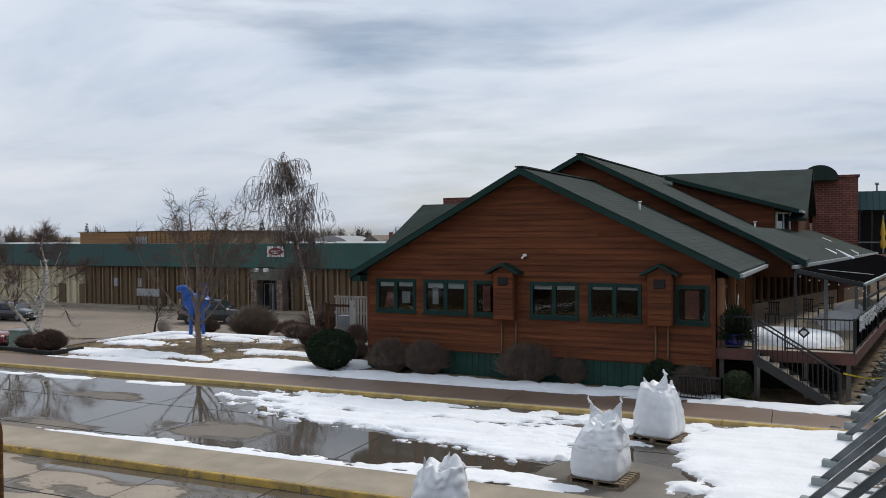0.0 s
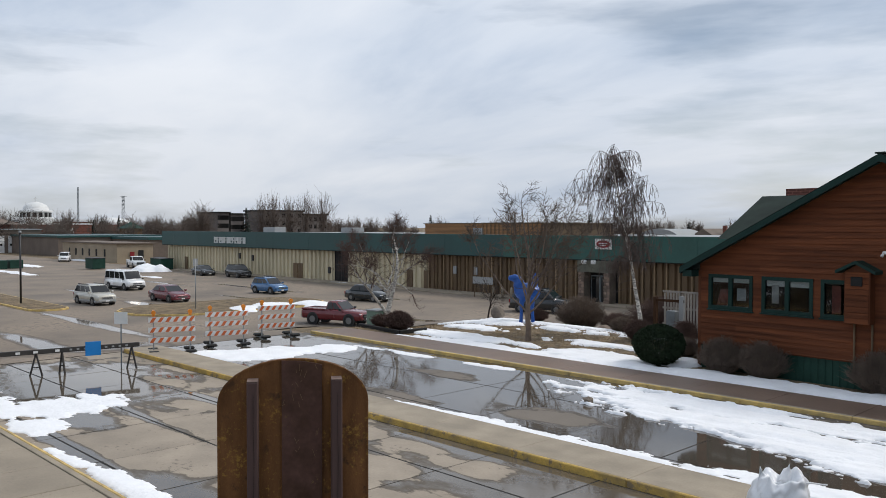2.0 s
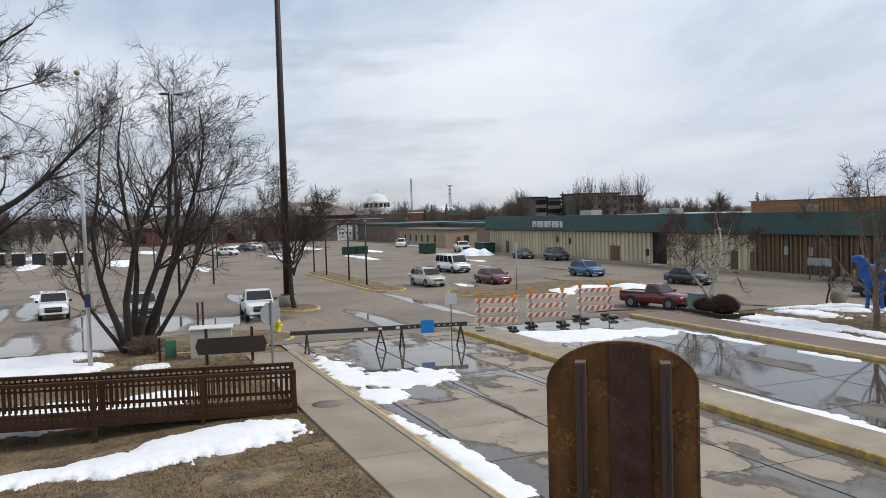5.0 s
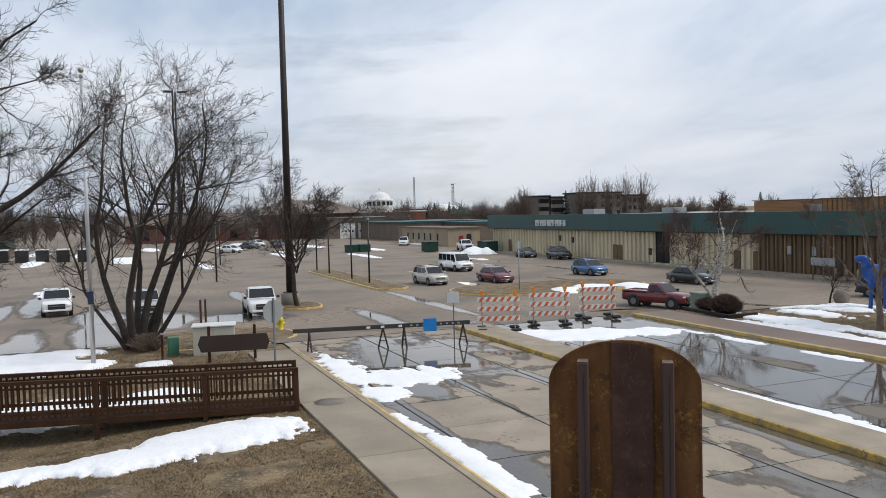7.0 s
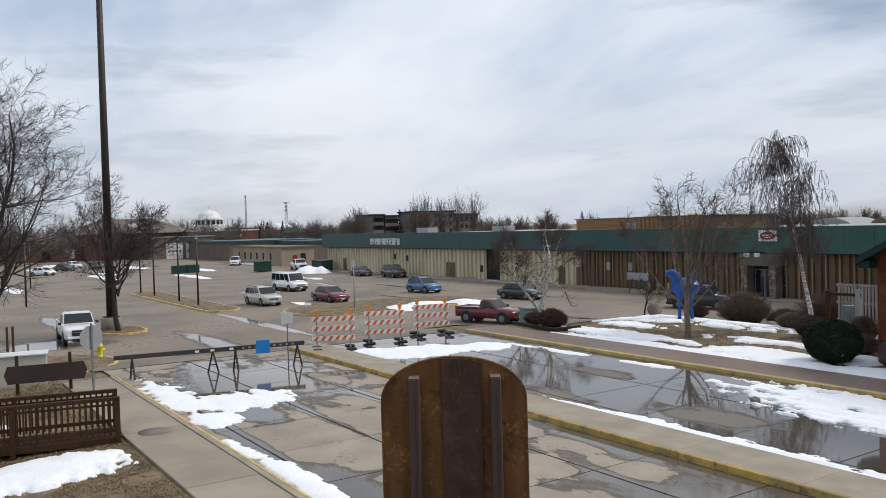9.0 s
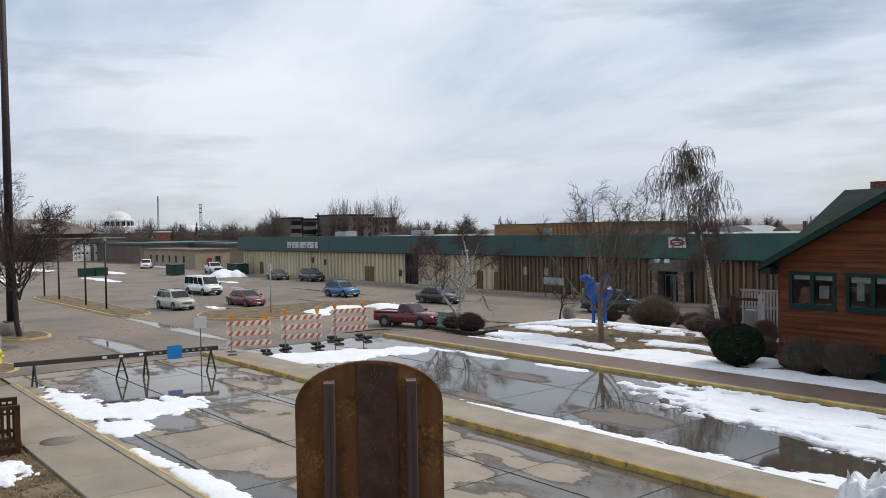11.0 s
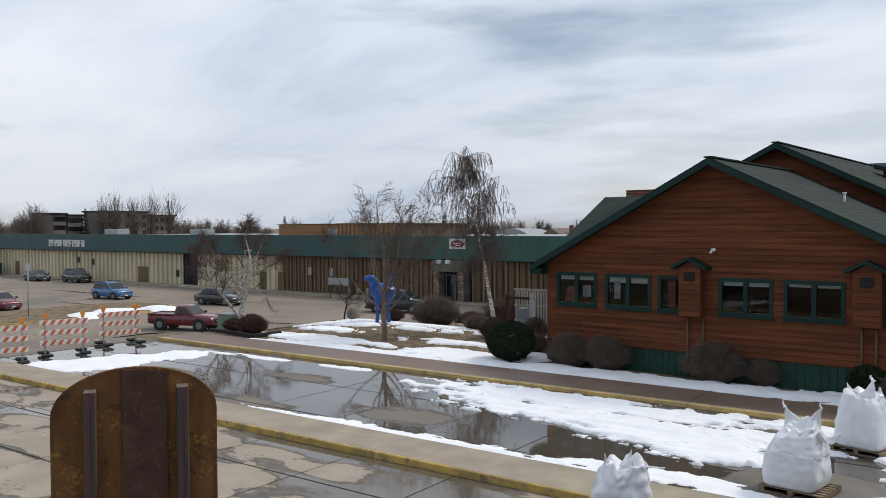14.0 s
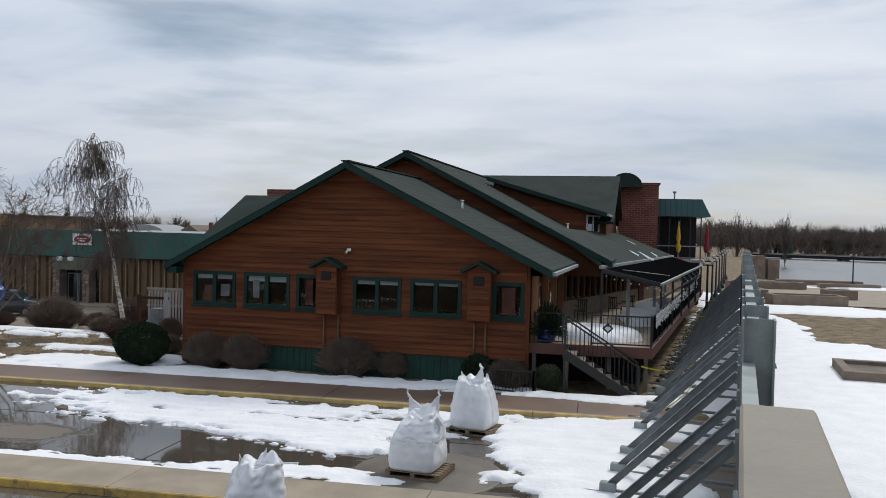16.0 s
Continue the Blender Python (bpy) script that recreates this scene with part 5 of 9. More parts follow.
fw = thing("flood_wall", wall_pose(0), "thick cast concrete flood wall with chamfered cap", "wall", kind="structure")
M_CAST = mat("cast_concrete", (0.27, 0.245, 0.20), 0.8, var=0.14, scale=0.9, fine=22, bump=0.2, depth=0.005, space="Position")
part("stem", boxm((0.03, 0.43, -6, 5.72, -0.3, 3.95)), M_CAST, fw)
part("cap", boxm((0.0, 0.46, -6, 5.78, 3.952, 4.1)), M_CAST, fw, bevel=0.02)

cl = thing("steel_closure", wall_pose(0), "long galvanised steel flood closure of stacked planks and posts", "flood barrier")
_r = random.Random(4)
ys = [12.2 + 3.3 * k for k in range(14)]
TOPS = (4.05, 3.98, 3.9, 3.86, 3.9, 3.95, 4.0, 4.05, 4.12, 4.2, 4.25, 4.28, 4.3, 4.3)
for k, y in enumerate(ys):
    top = TOPS[k]
    for a, b in ((0.02, 0.05), (0.43, 0.46)):
        part("flange", boxm((a, b, y, y + 0.36, -0.1, top)), M_STEEL, cl)
    part("web", boxm((0.052, 0.428, y + 0.165, y + 0.19, -0.1, top)), M_STEEL, cl)
    if k > 9:
        part("cap_plate", boxm((0.0, 0.48, y - 0.01, y + 0.37, top + 0.002, top + 0.025)), M_STEEL, cl)
    for z in (1.2, 2.4, 3.4):
        for yy in (0.06, 0.3):
            bm = bmesh.new(); rod(bm, (0.46, y + yy, z), (0.485, y + yy, z), 0.02, n=6)
            part("bolt", bm, M_STEELD, cl)
    if k + 1 < len(ys):
        for j in range(11):
            z = 0.345 * j
            part("plank", boxm((0.10, 0.30, y + 0.2, ys[k + 1] + 0.16, z + 0.006, z + 0.338)), M_STEEL, cl)
for j in range(10):
    part("plank", boxm((0.03, 0.2, 5.8, 12.19, 0.345 * j + 0.006, 0.345 * j + 0.338)), M_STEEL, cl)
# added black panel in place of the shade between the far braces
bm = bmesh.new()
extrude_poly(bm, [(21.0, 0.1), (59, 0.1), (59, 3.9), (40, 3.75), (24.5, 3.6)], "x", -0.012, 0.0)
part("shade_panel", bm, M_CANVAS, cl, "black panel put in for the shade on the street face")
# raking braces on the street side
def brace(y):
    b = thing("brace", wall_pose(y), "raking steel brace bolted to the pavement", "brace", "closure braces")
    bm = bmesh.new()
    p, q = Vector((-0.02, 0, 2.62)), Vector((-2.35, 0.0, 0.22))
    beam(bm, p, q, 0.02, 0.11)
    part("web", bm, M_STEELD, b)
    n = Vector((0.8, 0, -0.6)).normalized()
    for s in (-1, 1):
        bm = bmesh.new(); beam(bm, p + n * 0.06 * s, q + n * 0.06 * s, 0.085, 0.016)
        part("flange", bm, M_STEELD, b)
    part("shoe", boxm((-2.52, -2.2, -0.1, 0.1, 0.03, 0.3)), M_STEEL, b, bevel=0.02)
    part("base_plate", boxm((-2.75, -2.05, -0.17, 0.17, 0.0, 0.028)), M_STEELD, b)
    for s in (-0.08, 0.08):
        bm = bmesh.new(); rod(bm, (-2.86, s, 0.12), (-2.35, s, 0.12), 0.014, n=6)
        part("anchor_rod", bm, M_STEELD, b)
    part("head_plate", boxm((-0.03, 0.018, -0.12, 0.12, 2.45, 2.8)), M_STEEL, b)
    bm = bmesh.new(); beam(bm, (-2.3, 0.0, 0.13), (-0.02, 0.0, 0.13), 0.07, 0.07)
    part("ground_tie", bm, M_STEELD, b)
    return b


_b = brace(8.0)
for k in range(9):
    for d in (0.0, 1.4, 2.85):
        copy_thing(_b, wall_pose(10.6 + 5.45 * k + d))
# yellow caution tape between stairs and wall
for k, (p, q) in enumerate((((1.4, 27.0, 0.95), (3.6, 30.0, 0.75)), ((1.9, 23.5, 0.35), (3.7, 29.0, 0.9)), ((4.6, 46, 0.9), (7.0, 47, 1.2)), ((5.6, 52, 1.4), (7.6, 52, 1.5)))):
    bm = bmesh.new()
    p, q = Vector(p), Vector(q)
    row = []
    for i in range(13):
        a = p.lerp(q, i / 12)
        a.z -= 0.22 * math.sin(math.pi * i / 12)
        tw = 0.035 * math.cos(i * 0.5)
        row.append([bm.verts.new(a + Vector((s * 0.003, tw * 0.4 * u, 0.035 * u))) for s, u in ((-1, -0.6), (1, -0.6), (1, 0.6), (-1, 0.6))])
    for a, b in zip(row, row[1:]):
        for i in range(4):
            bm.faces.new((a[i], a[(i + 1) % 4], b[(i + 1) % 4], b[i]))
    bm.faces.new(row[0][::-1]); bm.faces.new(row[-1])
    solid("caution_tape", bm, M_TAPE, "slack yellow caution tape strung by the wall", "tape", group="caution tapes")
# riprap bed below the terrace
bm = bmesh.new()
_r = random.Random(21)
for k in range(700):
    y = _r.uniform(28.5, 58)
    x = edge_x(y) + _r.uniform(0.1, 1.5)
    r = _r.uniform(0.05, 0.13)
    c = Vector((x, y, _r.uniform(0.0, 0.4) * max(0, 1 - (x - edge_x(y)) / 1.5) + 0.03))
    vs = [bm.verts.new(c + Vector(d) * r * _r.uniform(0.7, 1.2)) for d in ((1, 0, 0), (-1, 0, 0), (0, 1, 0), (0, -1, 0), (0, 0, 0.8), (0, 0, -0.8))]
    for f in ((0, 2, 4), (2, 1, 4), (1, 3, 4), (3, 0, 4), (2, 0, 5), (1, 2, 5), (3, 1, 5), (0, 3, 5)):
        bm.faces.new([vs[i] for i in f])
tagged(new("riprap", mesh_of("riprap", bm, M_ROCK)), "bed of loose brown landscape rock", "rocks", "", "stuff")


# ---- river side: planters, lamps, bridge ----
def planter(x, y, w, d, h, rot, label):
    t = thing("stone_planter", pose(x, y, gz(x, y), 0, 0, rot), label, "planter", "river walk planters")
    k = 0.35
    for nm, bx in (("wall", (-w / 2, w / 2, -d / 2, -d / 2 + k, -0.2, h)), ("wall", (-w / 2, w / 2, d / 2 - k, d / 2, -0.2, h)), ("wall", (-w / 2, -w / 2 + k, -d / 2 + k, d / 2 - k, -0.2, h)), ("wall", (w / 2 - k, w / 2, -d / 2 + k, d / 2 - k, -0.2, h))):
        part(nm, boxm(bx), M_PLANT, t, bevel=0.02)
    part("soil", boxm((-w / 2 + k, w / 2 - k, -d / 2 + k, d / 2 - k, -0.2, h - 0.15)), M_ROCK, t, "dark soil bed")


M_PLANT = mat("tan_planter_stone", (0.22, 0.165, 0.125), 0.85, var=0.25, scale=1.2, fine=14, bump=0.4, space="Position")
planter(12.0, 33.1, 6.0, 3.4, 0.42, -8, "low tan stone planter bed with dark soil")
planter(15.8, 68.0, 5.5, 2.4, 0.8, 3, "long low tan stone planter")
planter(13.3, 75.5, 1.6, 3.0, 0.7, 3, "small tan stone planter block")
planter(20.3, 76, 2.4, 2.2, 0.8, 3, "raised tan stone planter")
planter(16.5, 88, 7.5, 2.0, 0.7, 6, "low stone retaining wall planter")
planter(24, 98, 9, 1.4, 0.5, 2, "low stone retaining wall by the river")
planter(25.5, 92, 6, 1.2, 0.5, 4, "low stone river walk wall")
kiosk = thing("stone_kiosk", pose(20.5, 112, gz(20.5, 112)), "tan stone monument pier on the river walk", "monument")
part("pier", boxm((-1.6, 0.2, -1, 1, -0.2, 3.0)), M_PLANT, kiosk)
part("pier", boxm((0.6, 2.0, -0.8, 1.2, -0.2, 2.6)), M_PLANT, kiosk)
tagged(sheet_obj("river_walk", sheet(GX, GY, lambda x, y: x > 14 and 66 < y < 100 and x < 60, 0.02), M_WALK, "pale paved river walk", "pavement"))
def river_lamp(x, y, label="black post-top street lamp"):
    t = thing("street_lamp", pose(x, y, gz(x, y)), label, "street lamp", "river walk lamps")
    bm = bmesh.new(); spin(bm, [(0.28, 0), (0.28, 0.3), (0.16, 0.5), (0.08, 0.8), (0.06, 3.3), (0.1, 3.4)], n=10)
    part("pole", bm, M_BLACK, t)
    for s in (-1, 1):
        bm = bmesh.new(); spin(bm, [(0.04, 0), (0.09, 0.05), (0.1, 0.15), (0.06, 0.23), (0.02, 0.26)], (s * 0.26, 0, 3.37), 10)
        part("globe", bm, M_GLOBE, t, "white lamp globe")
    part("arm", boxm((-0.28, 0.28, -0.03, 0.03, 3.3, 3.38)), M_BLACK, t)
    return t


M_GLOBE = plain("milky_globe", (0.38, 0.38, 0.37), 0.3)
river_lamp(26.3, 93.5, "black river walk lamp with a dark head")
for k in range(7):
    y = 54 + 8.0 * k
    river_lamp(edge_x(y) + 0.6, y, "black terrace lamp with white globes")
bs = thing("bollard_cone", pose(5.75, 44, 0), "dark weighted stand at the terrace foot", "stand")
bm = bmesh.new(); spin(bm, [(0.42, 0), (0.4, 0.1), (0.3, 0.5), (0.26, 0.9), (0.05, 0.95)], n=12)
part("drum", bm, M_BLACK, bs)
br = thing("river_bridge", pose(0, 0, 0), "long low dark river bridge on grey piers", "bridge")
bm = bmesh.new(); beam(bm, (20, 325, -1.3), (420, 160, -1.0), 8, 1.0)
part("deck", bm, M_DARK, br)
bm = bmesh.new(); beam(bm, (20, 321, -0.5), (420, 156, -0.2), 0.4, 0.35)
part("parapet", bm, M_STEELD, br)
for k in range(20):
    x = 30 + 17 * k
    y = 325 - 165 * (x - 20) / 400
    part("pier", boxm((x - 1.2, x + 1.2, y - 3, y + 3, -3.5, -1.6)), M_GREY, br)


# ---- long shop building across the car park ----
BY = 60.5
sb = thing("shop_building", pose(0, 0, 0), "long low beige and brown rib-panel shop building with green fascia", "building")
# near-black core: the unlit inside is put into its colour
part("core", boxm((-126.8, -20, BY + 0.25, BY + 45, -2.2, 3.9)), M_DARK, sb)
part("roof", boxm((-127, -20, BY + 0.4, BY + 45.2, 3.902, 4.1)), M_GREY, sb, "pale grey flat roof")
# panels from x = -55 rightwards take the lighter green
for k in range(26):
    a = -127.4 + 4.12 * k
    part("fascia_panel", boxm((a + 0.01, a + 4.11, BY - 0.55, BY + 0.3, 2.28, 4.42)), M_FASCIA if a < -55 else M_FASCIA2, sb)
# soffit coloured near black, which paints in the shade below the fascia
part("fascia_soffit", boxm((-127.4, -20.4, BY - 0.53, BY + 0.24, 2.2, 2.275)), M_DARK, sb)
# ribbed wall panels, each a shallow folded plate
def rib_mesh(w, m_):
    bm = bmesh.new()
    extrude_poly(bm, [(0.0, 0.2), (w * 0.12, 0.2), (w * 0.2, 0.0), (w * 0.62, 0.0), (w * 0.7, 0.2), (w * 0.995, 0.2), (w * 0.995, 0.26), (0.0, 0.26)], "z", -2.0, 2.25)
    return mesh_of("rib_panel", bm, m_)


_me = rib_mesh(0.9, M_BEIGE)
for k in range(69):
    x = -126.6 + 0.9 * k
    if not (-81.6 < x + 0.45 < -78.6):
        piece("rib_panel", _me, sb, pose(x, BY - 0.02, 0))
_me = rib_mesh(1.15, M_BROWN)
# narrow fins in a lighter tan than the brown panels
_fin = mesh_of("rib_fin", boxm((0.02, 0.13, -0.16, 0.196, -1.95, 2.2)), mat("lighter_tan_fin", (0.27, 0.185, 0.105), 0.75, var=0.3, scale=0.7, fine=6, stretch=(1, 1, 0.25), space="Position", rnd=0.2))
for k in range(38):
    x = -64.4 + 1.15 * k
    if not (-44.2 < x + 0.6 < -40.3):
        piece("rib_panel", _me, sb, pose(x, BY - 0.02, 0))
        piece("rib_fin", _fin, sb, pose(x, BY - 0.02, 0))
part("glass_door", boxm((-81.4, -78.8, BY + 0.1, BY + 0.16, -1.7, 2.2)), M_DARK, sb, "tall dark glass entrance doors")
for x in (-81.45, -80.6, -80.1, -79.6, -78.8):
    part("door_mullion", boxm((x, x + 0.09, BY + 0.02, BY + 0.1, -1.7, 2.2)), M_BLACK, sb)
for z in (-1.65, 0.5):
    part("door_rail", boxm((-81.4, -78.8, BY + 0.04, BY + 0.095, z, z + 0.1)), M_BLACK, sb)
for x in (-120.5, -90.3, -89.2, -68.0, -65.2):
    d = part("service_door", boxm((x, x + 0.95, BY - 0.1, BY - 0.025, -1.7, 0.45)), M_BROWN, sb, "brown steel service door")
for x, z in ((-82.6, -0.6), (-104, 0.6), (-100.5, 0.4), (-60.6, 0.3), (-57.6, 0.3)):
    part("wall_box", boxm((x, x + 0.45, BY - 0.16, BY - 0.022, z, z + 0.8)), M_GREY if x > -70 else M_BLACK, sb)
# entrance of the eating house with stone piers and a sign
# flat near-black panel paints the shade of the recessed entry
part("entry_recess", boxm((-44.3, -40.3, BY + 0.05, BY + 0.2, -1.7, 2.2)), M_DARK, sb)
part("entry_head", boxm((-44.1, -40.4, BY - 0.9, BY + 0.04, 1.2, 2.2)), mat("grey_green_shingles", (0.13, 0.13, 0.10), 0.8, var=0.3, scale=1, fine=10), sb)
_r = random.Random(3)
M_RUBBLE = mat("rubble_stone", (0.24, 0.17, 0.13), 0.85, var=0.3, scale=2, fine=14, bump=0.4, space="Position", rnd=0.45)
for x in (-43.95, -41.25):
    pier = part("stone_pier", boxm((x + 0.05, x + 0.6, BY - 0.9, BY + 0.04, -1.8, 1.19)), M_ROCK, sb, "rubble stone pier")
    for j in range(11):
        for i in range(2):
            c = x + 0.3 + (i - 0.5) * 0.32 + _r.uniform(-0.04, 0.04)
            part("stone", boxm((c - 0.15, c + 0.14, BY - 0.97, BY - 0.902, -1.75 + 0.265 * j, -1.51 + 0.265 * j)), M_RUBBLE, pier, bevel=0.03)
for x in (-43.2, -42.2):
    d = part("entry_door", boxm((x, x + 0.08, BY - 0.05, BY + 0.04, -1.6, 0.9), (x + 0.86, x + 0.94, BY - 0.05, BY + 0.04, -1.6, 0.9), (x + 0.08, x + 0.86, BY - 0.05, BY + 0.04, 0.8, 0.9)), M_STEELD, sb)
    part("pane", boxm((x + 0.08, x + 0.86, BY, BY + 0.01, -1.6, 0.8)), M_CARGL, d)
part("notice", boxm((-41.75, -41.5, BY - 0.08, BY - 0.06, -0.2, 1.0)), M_GREY, sb)
for x in (-42.9, -41.9, -33.0, -32.2):
    lamp = part("floodlamp_arm", boxm((x - 0.03, x + 0.03, BY - 1.5, BY - 0.56, 2.3, 2.36)), M_BLACK, sb)
    part("floodlamp", boxm((x - 0.22, x + 0.22, BY - 1.7, BY - 1.4, 1.95, 2.29)), M_WHITE, lamp, bevel=0.06)
sg = thing("shop_sign", pose(-41.5, BY - 0.62, 3.7), "white sign board with red oval lettering on the fascia", "sign")
part("panel", boxm((-0.88, 0.88, -0.05, 0.0, -0.46, 0.46)), M_WHITE, sg, bevel=0.02)
M_REDS = plain("sign_red", (0.25, 0.015, 0.02), 0.5)
bm = bmesh.new()
extrude_poly(bm, [(0.72 * math.cos(a * math.tau / 20), 0.33 * math.sin(a * math.tau / 20)) for a in range(20)], "y", -0.075, -0.052)
part("emblem", bm, M_REDS, sg, "dark red oval emblem")
for z, w in ((0.05, 0.46), (-0.13, 0.3)):
    part("lettering_bar", boxm((-w, w, -0.09, -0.077, z - 0.045, z + 0.045)), M_WHITE, sg)
# channel letters, drawn as separate light blocks of their size
cs = thing("letter_sign", pose(-110.1, BY - 0.56, 2.75), "row of weathered white block letters on the fascia", "sign")
for k in range(12):
    b_ = 0.74 * k
    bars = [(b_, b_ + 0.17, -0.14, 0, 0, 0.9)]
    if k % 3 != 1:
        bars.append((b_ + 0.42, b_ + 0.58, -0.14, 0, 0.0 if k % 2 else 0.4, 0.9))
    for z_ in ((0.0, 0.74), (0.37, 0.74), (0.0, 0.37))[k % 3]:
        bars.append((b_ + 0.171, b_ + 0.419, -0.14, 0, z_, z_ + 0.16))
    part("lettering_bar", boxm(*bars), M_WHITE, cs)
ps = thing("parking_notice", pose(-53.6, 57.4, -1.62), "white notice board on a low stand", "sign")
part("board", boxm((-1.3, 1.3, -0.04, 0.04, 1.3, 2.0)), M_GREY, ps)
for x in (-1.1, 1.1):
    part("post", boxm((x - 0.05, x + 0.05, -0.03, 0.03, 0, 1.3)), M_BROWN, ps)
for k in range(4):
    bl = thing("bollard", pose(-52.6 + 1.15 * k, 57.8, -1.62), "pale yellow concrete-filled bollard", "bollard", "bollards by the shop")
    bm = bmesh.new(); spin(bm, [(0.12, 0), (0.12, 1.05), (0.08, 1.13), (0.01, 1.16)], n=10)
    part("post", bm, M_KERB, bl)
for k, (x, w) in enumerate(((-109, 3.2), (-92, 2.8), (-72, 2.0), (-64.5, 2.2), (-34, 2.5), (-24.5, 2.0))):
    u = thing("rooftop_unit", pose(x, BY + 9 + 2 * (k % 3), 4.1), "pale grey rooftop air unit", "air unit", "rooftop units")
    part("case", boxm((-w / 2, w / 2, -1, 1, 0.0, 0.95)), M_GREY, u, bevel=0.04)
    part("curb", boxm((-w / 2 - 0.1, w / 2 + 0.1, -1.1, 1.1, -0.02, 0.08)), M_WHITE, u)
sc = thing("roof_screen", pose(0, 0, 0), "orange-brown timber equipment screen on the flat roof", "roof screen")
for k in range(9):
    z = 4.12 + 0.16 * k
    part("slat", boxm((-62.6, -54.0, 67.0, 67.08, z, z + 0.14)), M_CORTEN, sc)
    part("slat", boxm((-77.5, -62.7, 72.0, 72.08, z, z + 0.14)), M_CORTEN, sc)
for k in range(15):
    part("batten", boxm((-62.6 + 0.6 * k, -62.5 + 0.6 * k, 66.94, 66.99, 4.12, 5.5)), M_BROWN, sc)
part("coping", boxm((-62.8, -53.8, 66.85, 80, 5.58, 5.66)), M_BROWN, sc)
part("coping", boxm((-77.7, -62.81, 71.85, 80, 5.58, 5.66)), M_BROWN, sc)
part("back", boxm((-77.4, -54.1, 72.1, 80, 4.1, 5.56), (-62.5, -54.1, 67.1, 72.0, 4.1, 5.56)), M_BROWN, sc)
# pavement strip and kerb along the front
apron = thing("shop_apron", pose(0, 0, 0), "pale concrete apron along the shop front", "pavement", kind="structure")
for k in range(34):
    a = -127 + 3.1 * k
    part("panel", boxm((a + 0.01, a + 3.09, 58.0, 60.6, -1.75, -1.47)), M_WALK, apron)


# ---- far buildings ----
def shed(name, x0, x1, y0, y1, h, m_, label, roof=M_GREY, wins=0, par=0.25, wm=M_DARK):
    z = gz((x0 + x1) / 2, (y0 + y1) / 2) - 0.3
    t = thing(name, pose(0, 0, 0), label, "building", "far buildings")
    part("wall", boxm((x0, x1, y0, y1, z, h)), m_, t)
    part("roof", boxm((x0 - 0.3, x1 + 0.3, y0 - 0.3, y1 + 0.3, h + 0.002, h + par)), roof, t)
    for k in range(wins):
        y = y0 + (y1 - y0) * (k + 0.5) / wins
        part("window", boxm((x1 + 0.004, x1 + 0.06, y - 0.5, y + 0.5, z + 1.6, z + 3.0)), wm, t)
    return t


f1 = shed("low_annex", -177.6, -150, 61.9, 68.8, 1.85, mat("annex_brick", (0.33, 0.265, 0.185), 0.85, var=0.15, scale=0.4, fine=3, space="Position"), "low beige flat-roofed annex", wins=0, roof=M_FARB)
for x in (-174, -170.5, -167, -163.5, -160, -156):
    part("window", boxm((x, x + 0.7, 61.84, 61.896, -0.6, 0.8)), M_DARK, f1)
part("door", boxm((-149.99, -149.9, 65.9, 66.9, -1.6, 0.7)), M_BLACK, f1)
bm = boxm((-149.9, -149.8, 64.3, 65.1, -0.4, 0.4))
part("stop_board", bm, M_REDS, f1, "red notice board on the wall")
f2 = shed("garage_hall", -262, -225, 55, 73, 4.2, M_FARB, "grey-brown brick garage hall with two white roll doors", wins=0)
for y in (59.9, 65.2):
    d = part("roll_door", boxm((-224.99, -224.9, y, y + 4.4, -1.6, 2.7)), M_WHITE, f2, "white sectional roll door")
    for k in range(4):
        part("door_window", boxm((-224.89, -224.86, y + 0.4 + 1.0 * k, y + 0.9 + 1.0 * k, 0.2, 0.7)), M_DARK, d)
for k in range(3):
    part("door", boxm((-224.99, -224.92, 70.2 + 0.9 * k, 70.9 + 0.9 * k, -1.6, 1.2)), M_GREY, f2)
f3 = shed("long_canopy", -230, -192, 66, 92, 2.6, M_FARB, "long dark canopied block", roof=M_FASCIA, par=0.45)
shed("green_roof_block", -195, -172, 78, 96, 2.2, M_FARB, "low brown block with green roof edge", roof=M_FASCIA, par=0.6)
t = thing("green_roof_pavilion", pose(-230, 99.0, -2.0), "small pavilion with pyramid green roof", "building", "far buildings")
part("wall", boxm((-2.2, 2.2, -2.2, 2.2, 0, 6.6)), M_BROWN, t)
bm = bmesh.new(); bmesh.ops.create_cone(bm, segments=4, radius1=3.9, radius2=0.05, depth=1.9, cap_ends=True)
bmesh.ops.rotate(bm, verts=bm.verts, matrix=Matrix.Rotation(radians(45), 3, "Z")); bmesh.ops.translate(bm, verts=bm.verts, vec=(0, 0, 7.5))
part("roof", bm, M_SKIRT, t)
# domed church
ch = thing("domed_church", pose(-333.4, 106.5, -0.4) @ Matrix.Diagonal((0.7, 0.7, 0.68, 1)), "brick church with white dome over a ring of windows", "church")
part("nave", boxm((-16, 16, -20, 28, 0, 9.0)), M_BRICK, ch)
part("nave_trim", boxm((-16.2, 16.2, -20.2, 28.2, 9.002, 9.8)), M_WHITE, ch)
bm = bmesh.new(); spin(bm, [(8.6, 9), (8.6, 12.2), (8.9, 12.3), (8.9, 13.0), (7.6, 13.05)], n=24)
part("drum", bm, M_WHITE, ch)
for k in range(16):
    a = k * math.tau / 16
    q = part("drum_window", boxm((-0.05, 0.1, -0.9, 0.9, 13.1, 15.6)), M_DARK, ch)
    q.matrix_basis = pose(0, 0, 0, 0, 0, math.degrees(a)) @ Matrix.Translation((7.6, 0, 0))
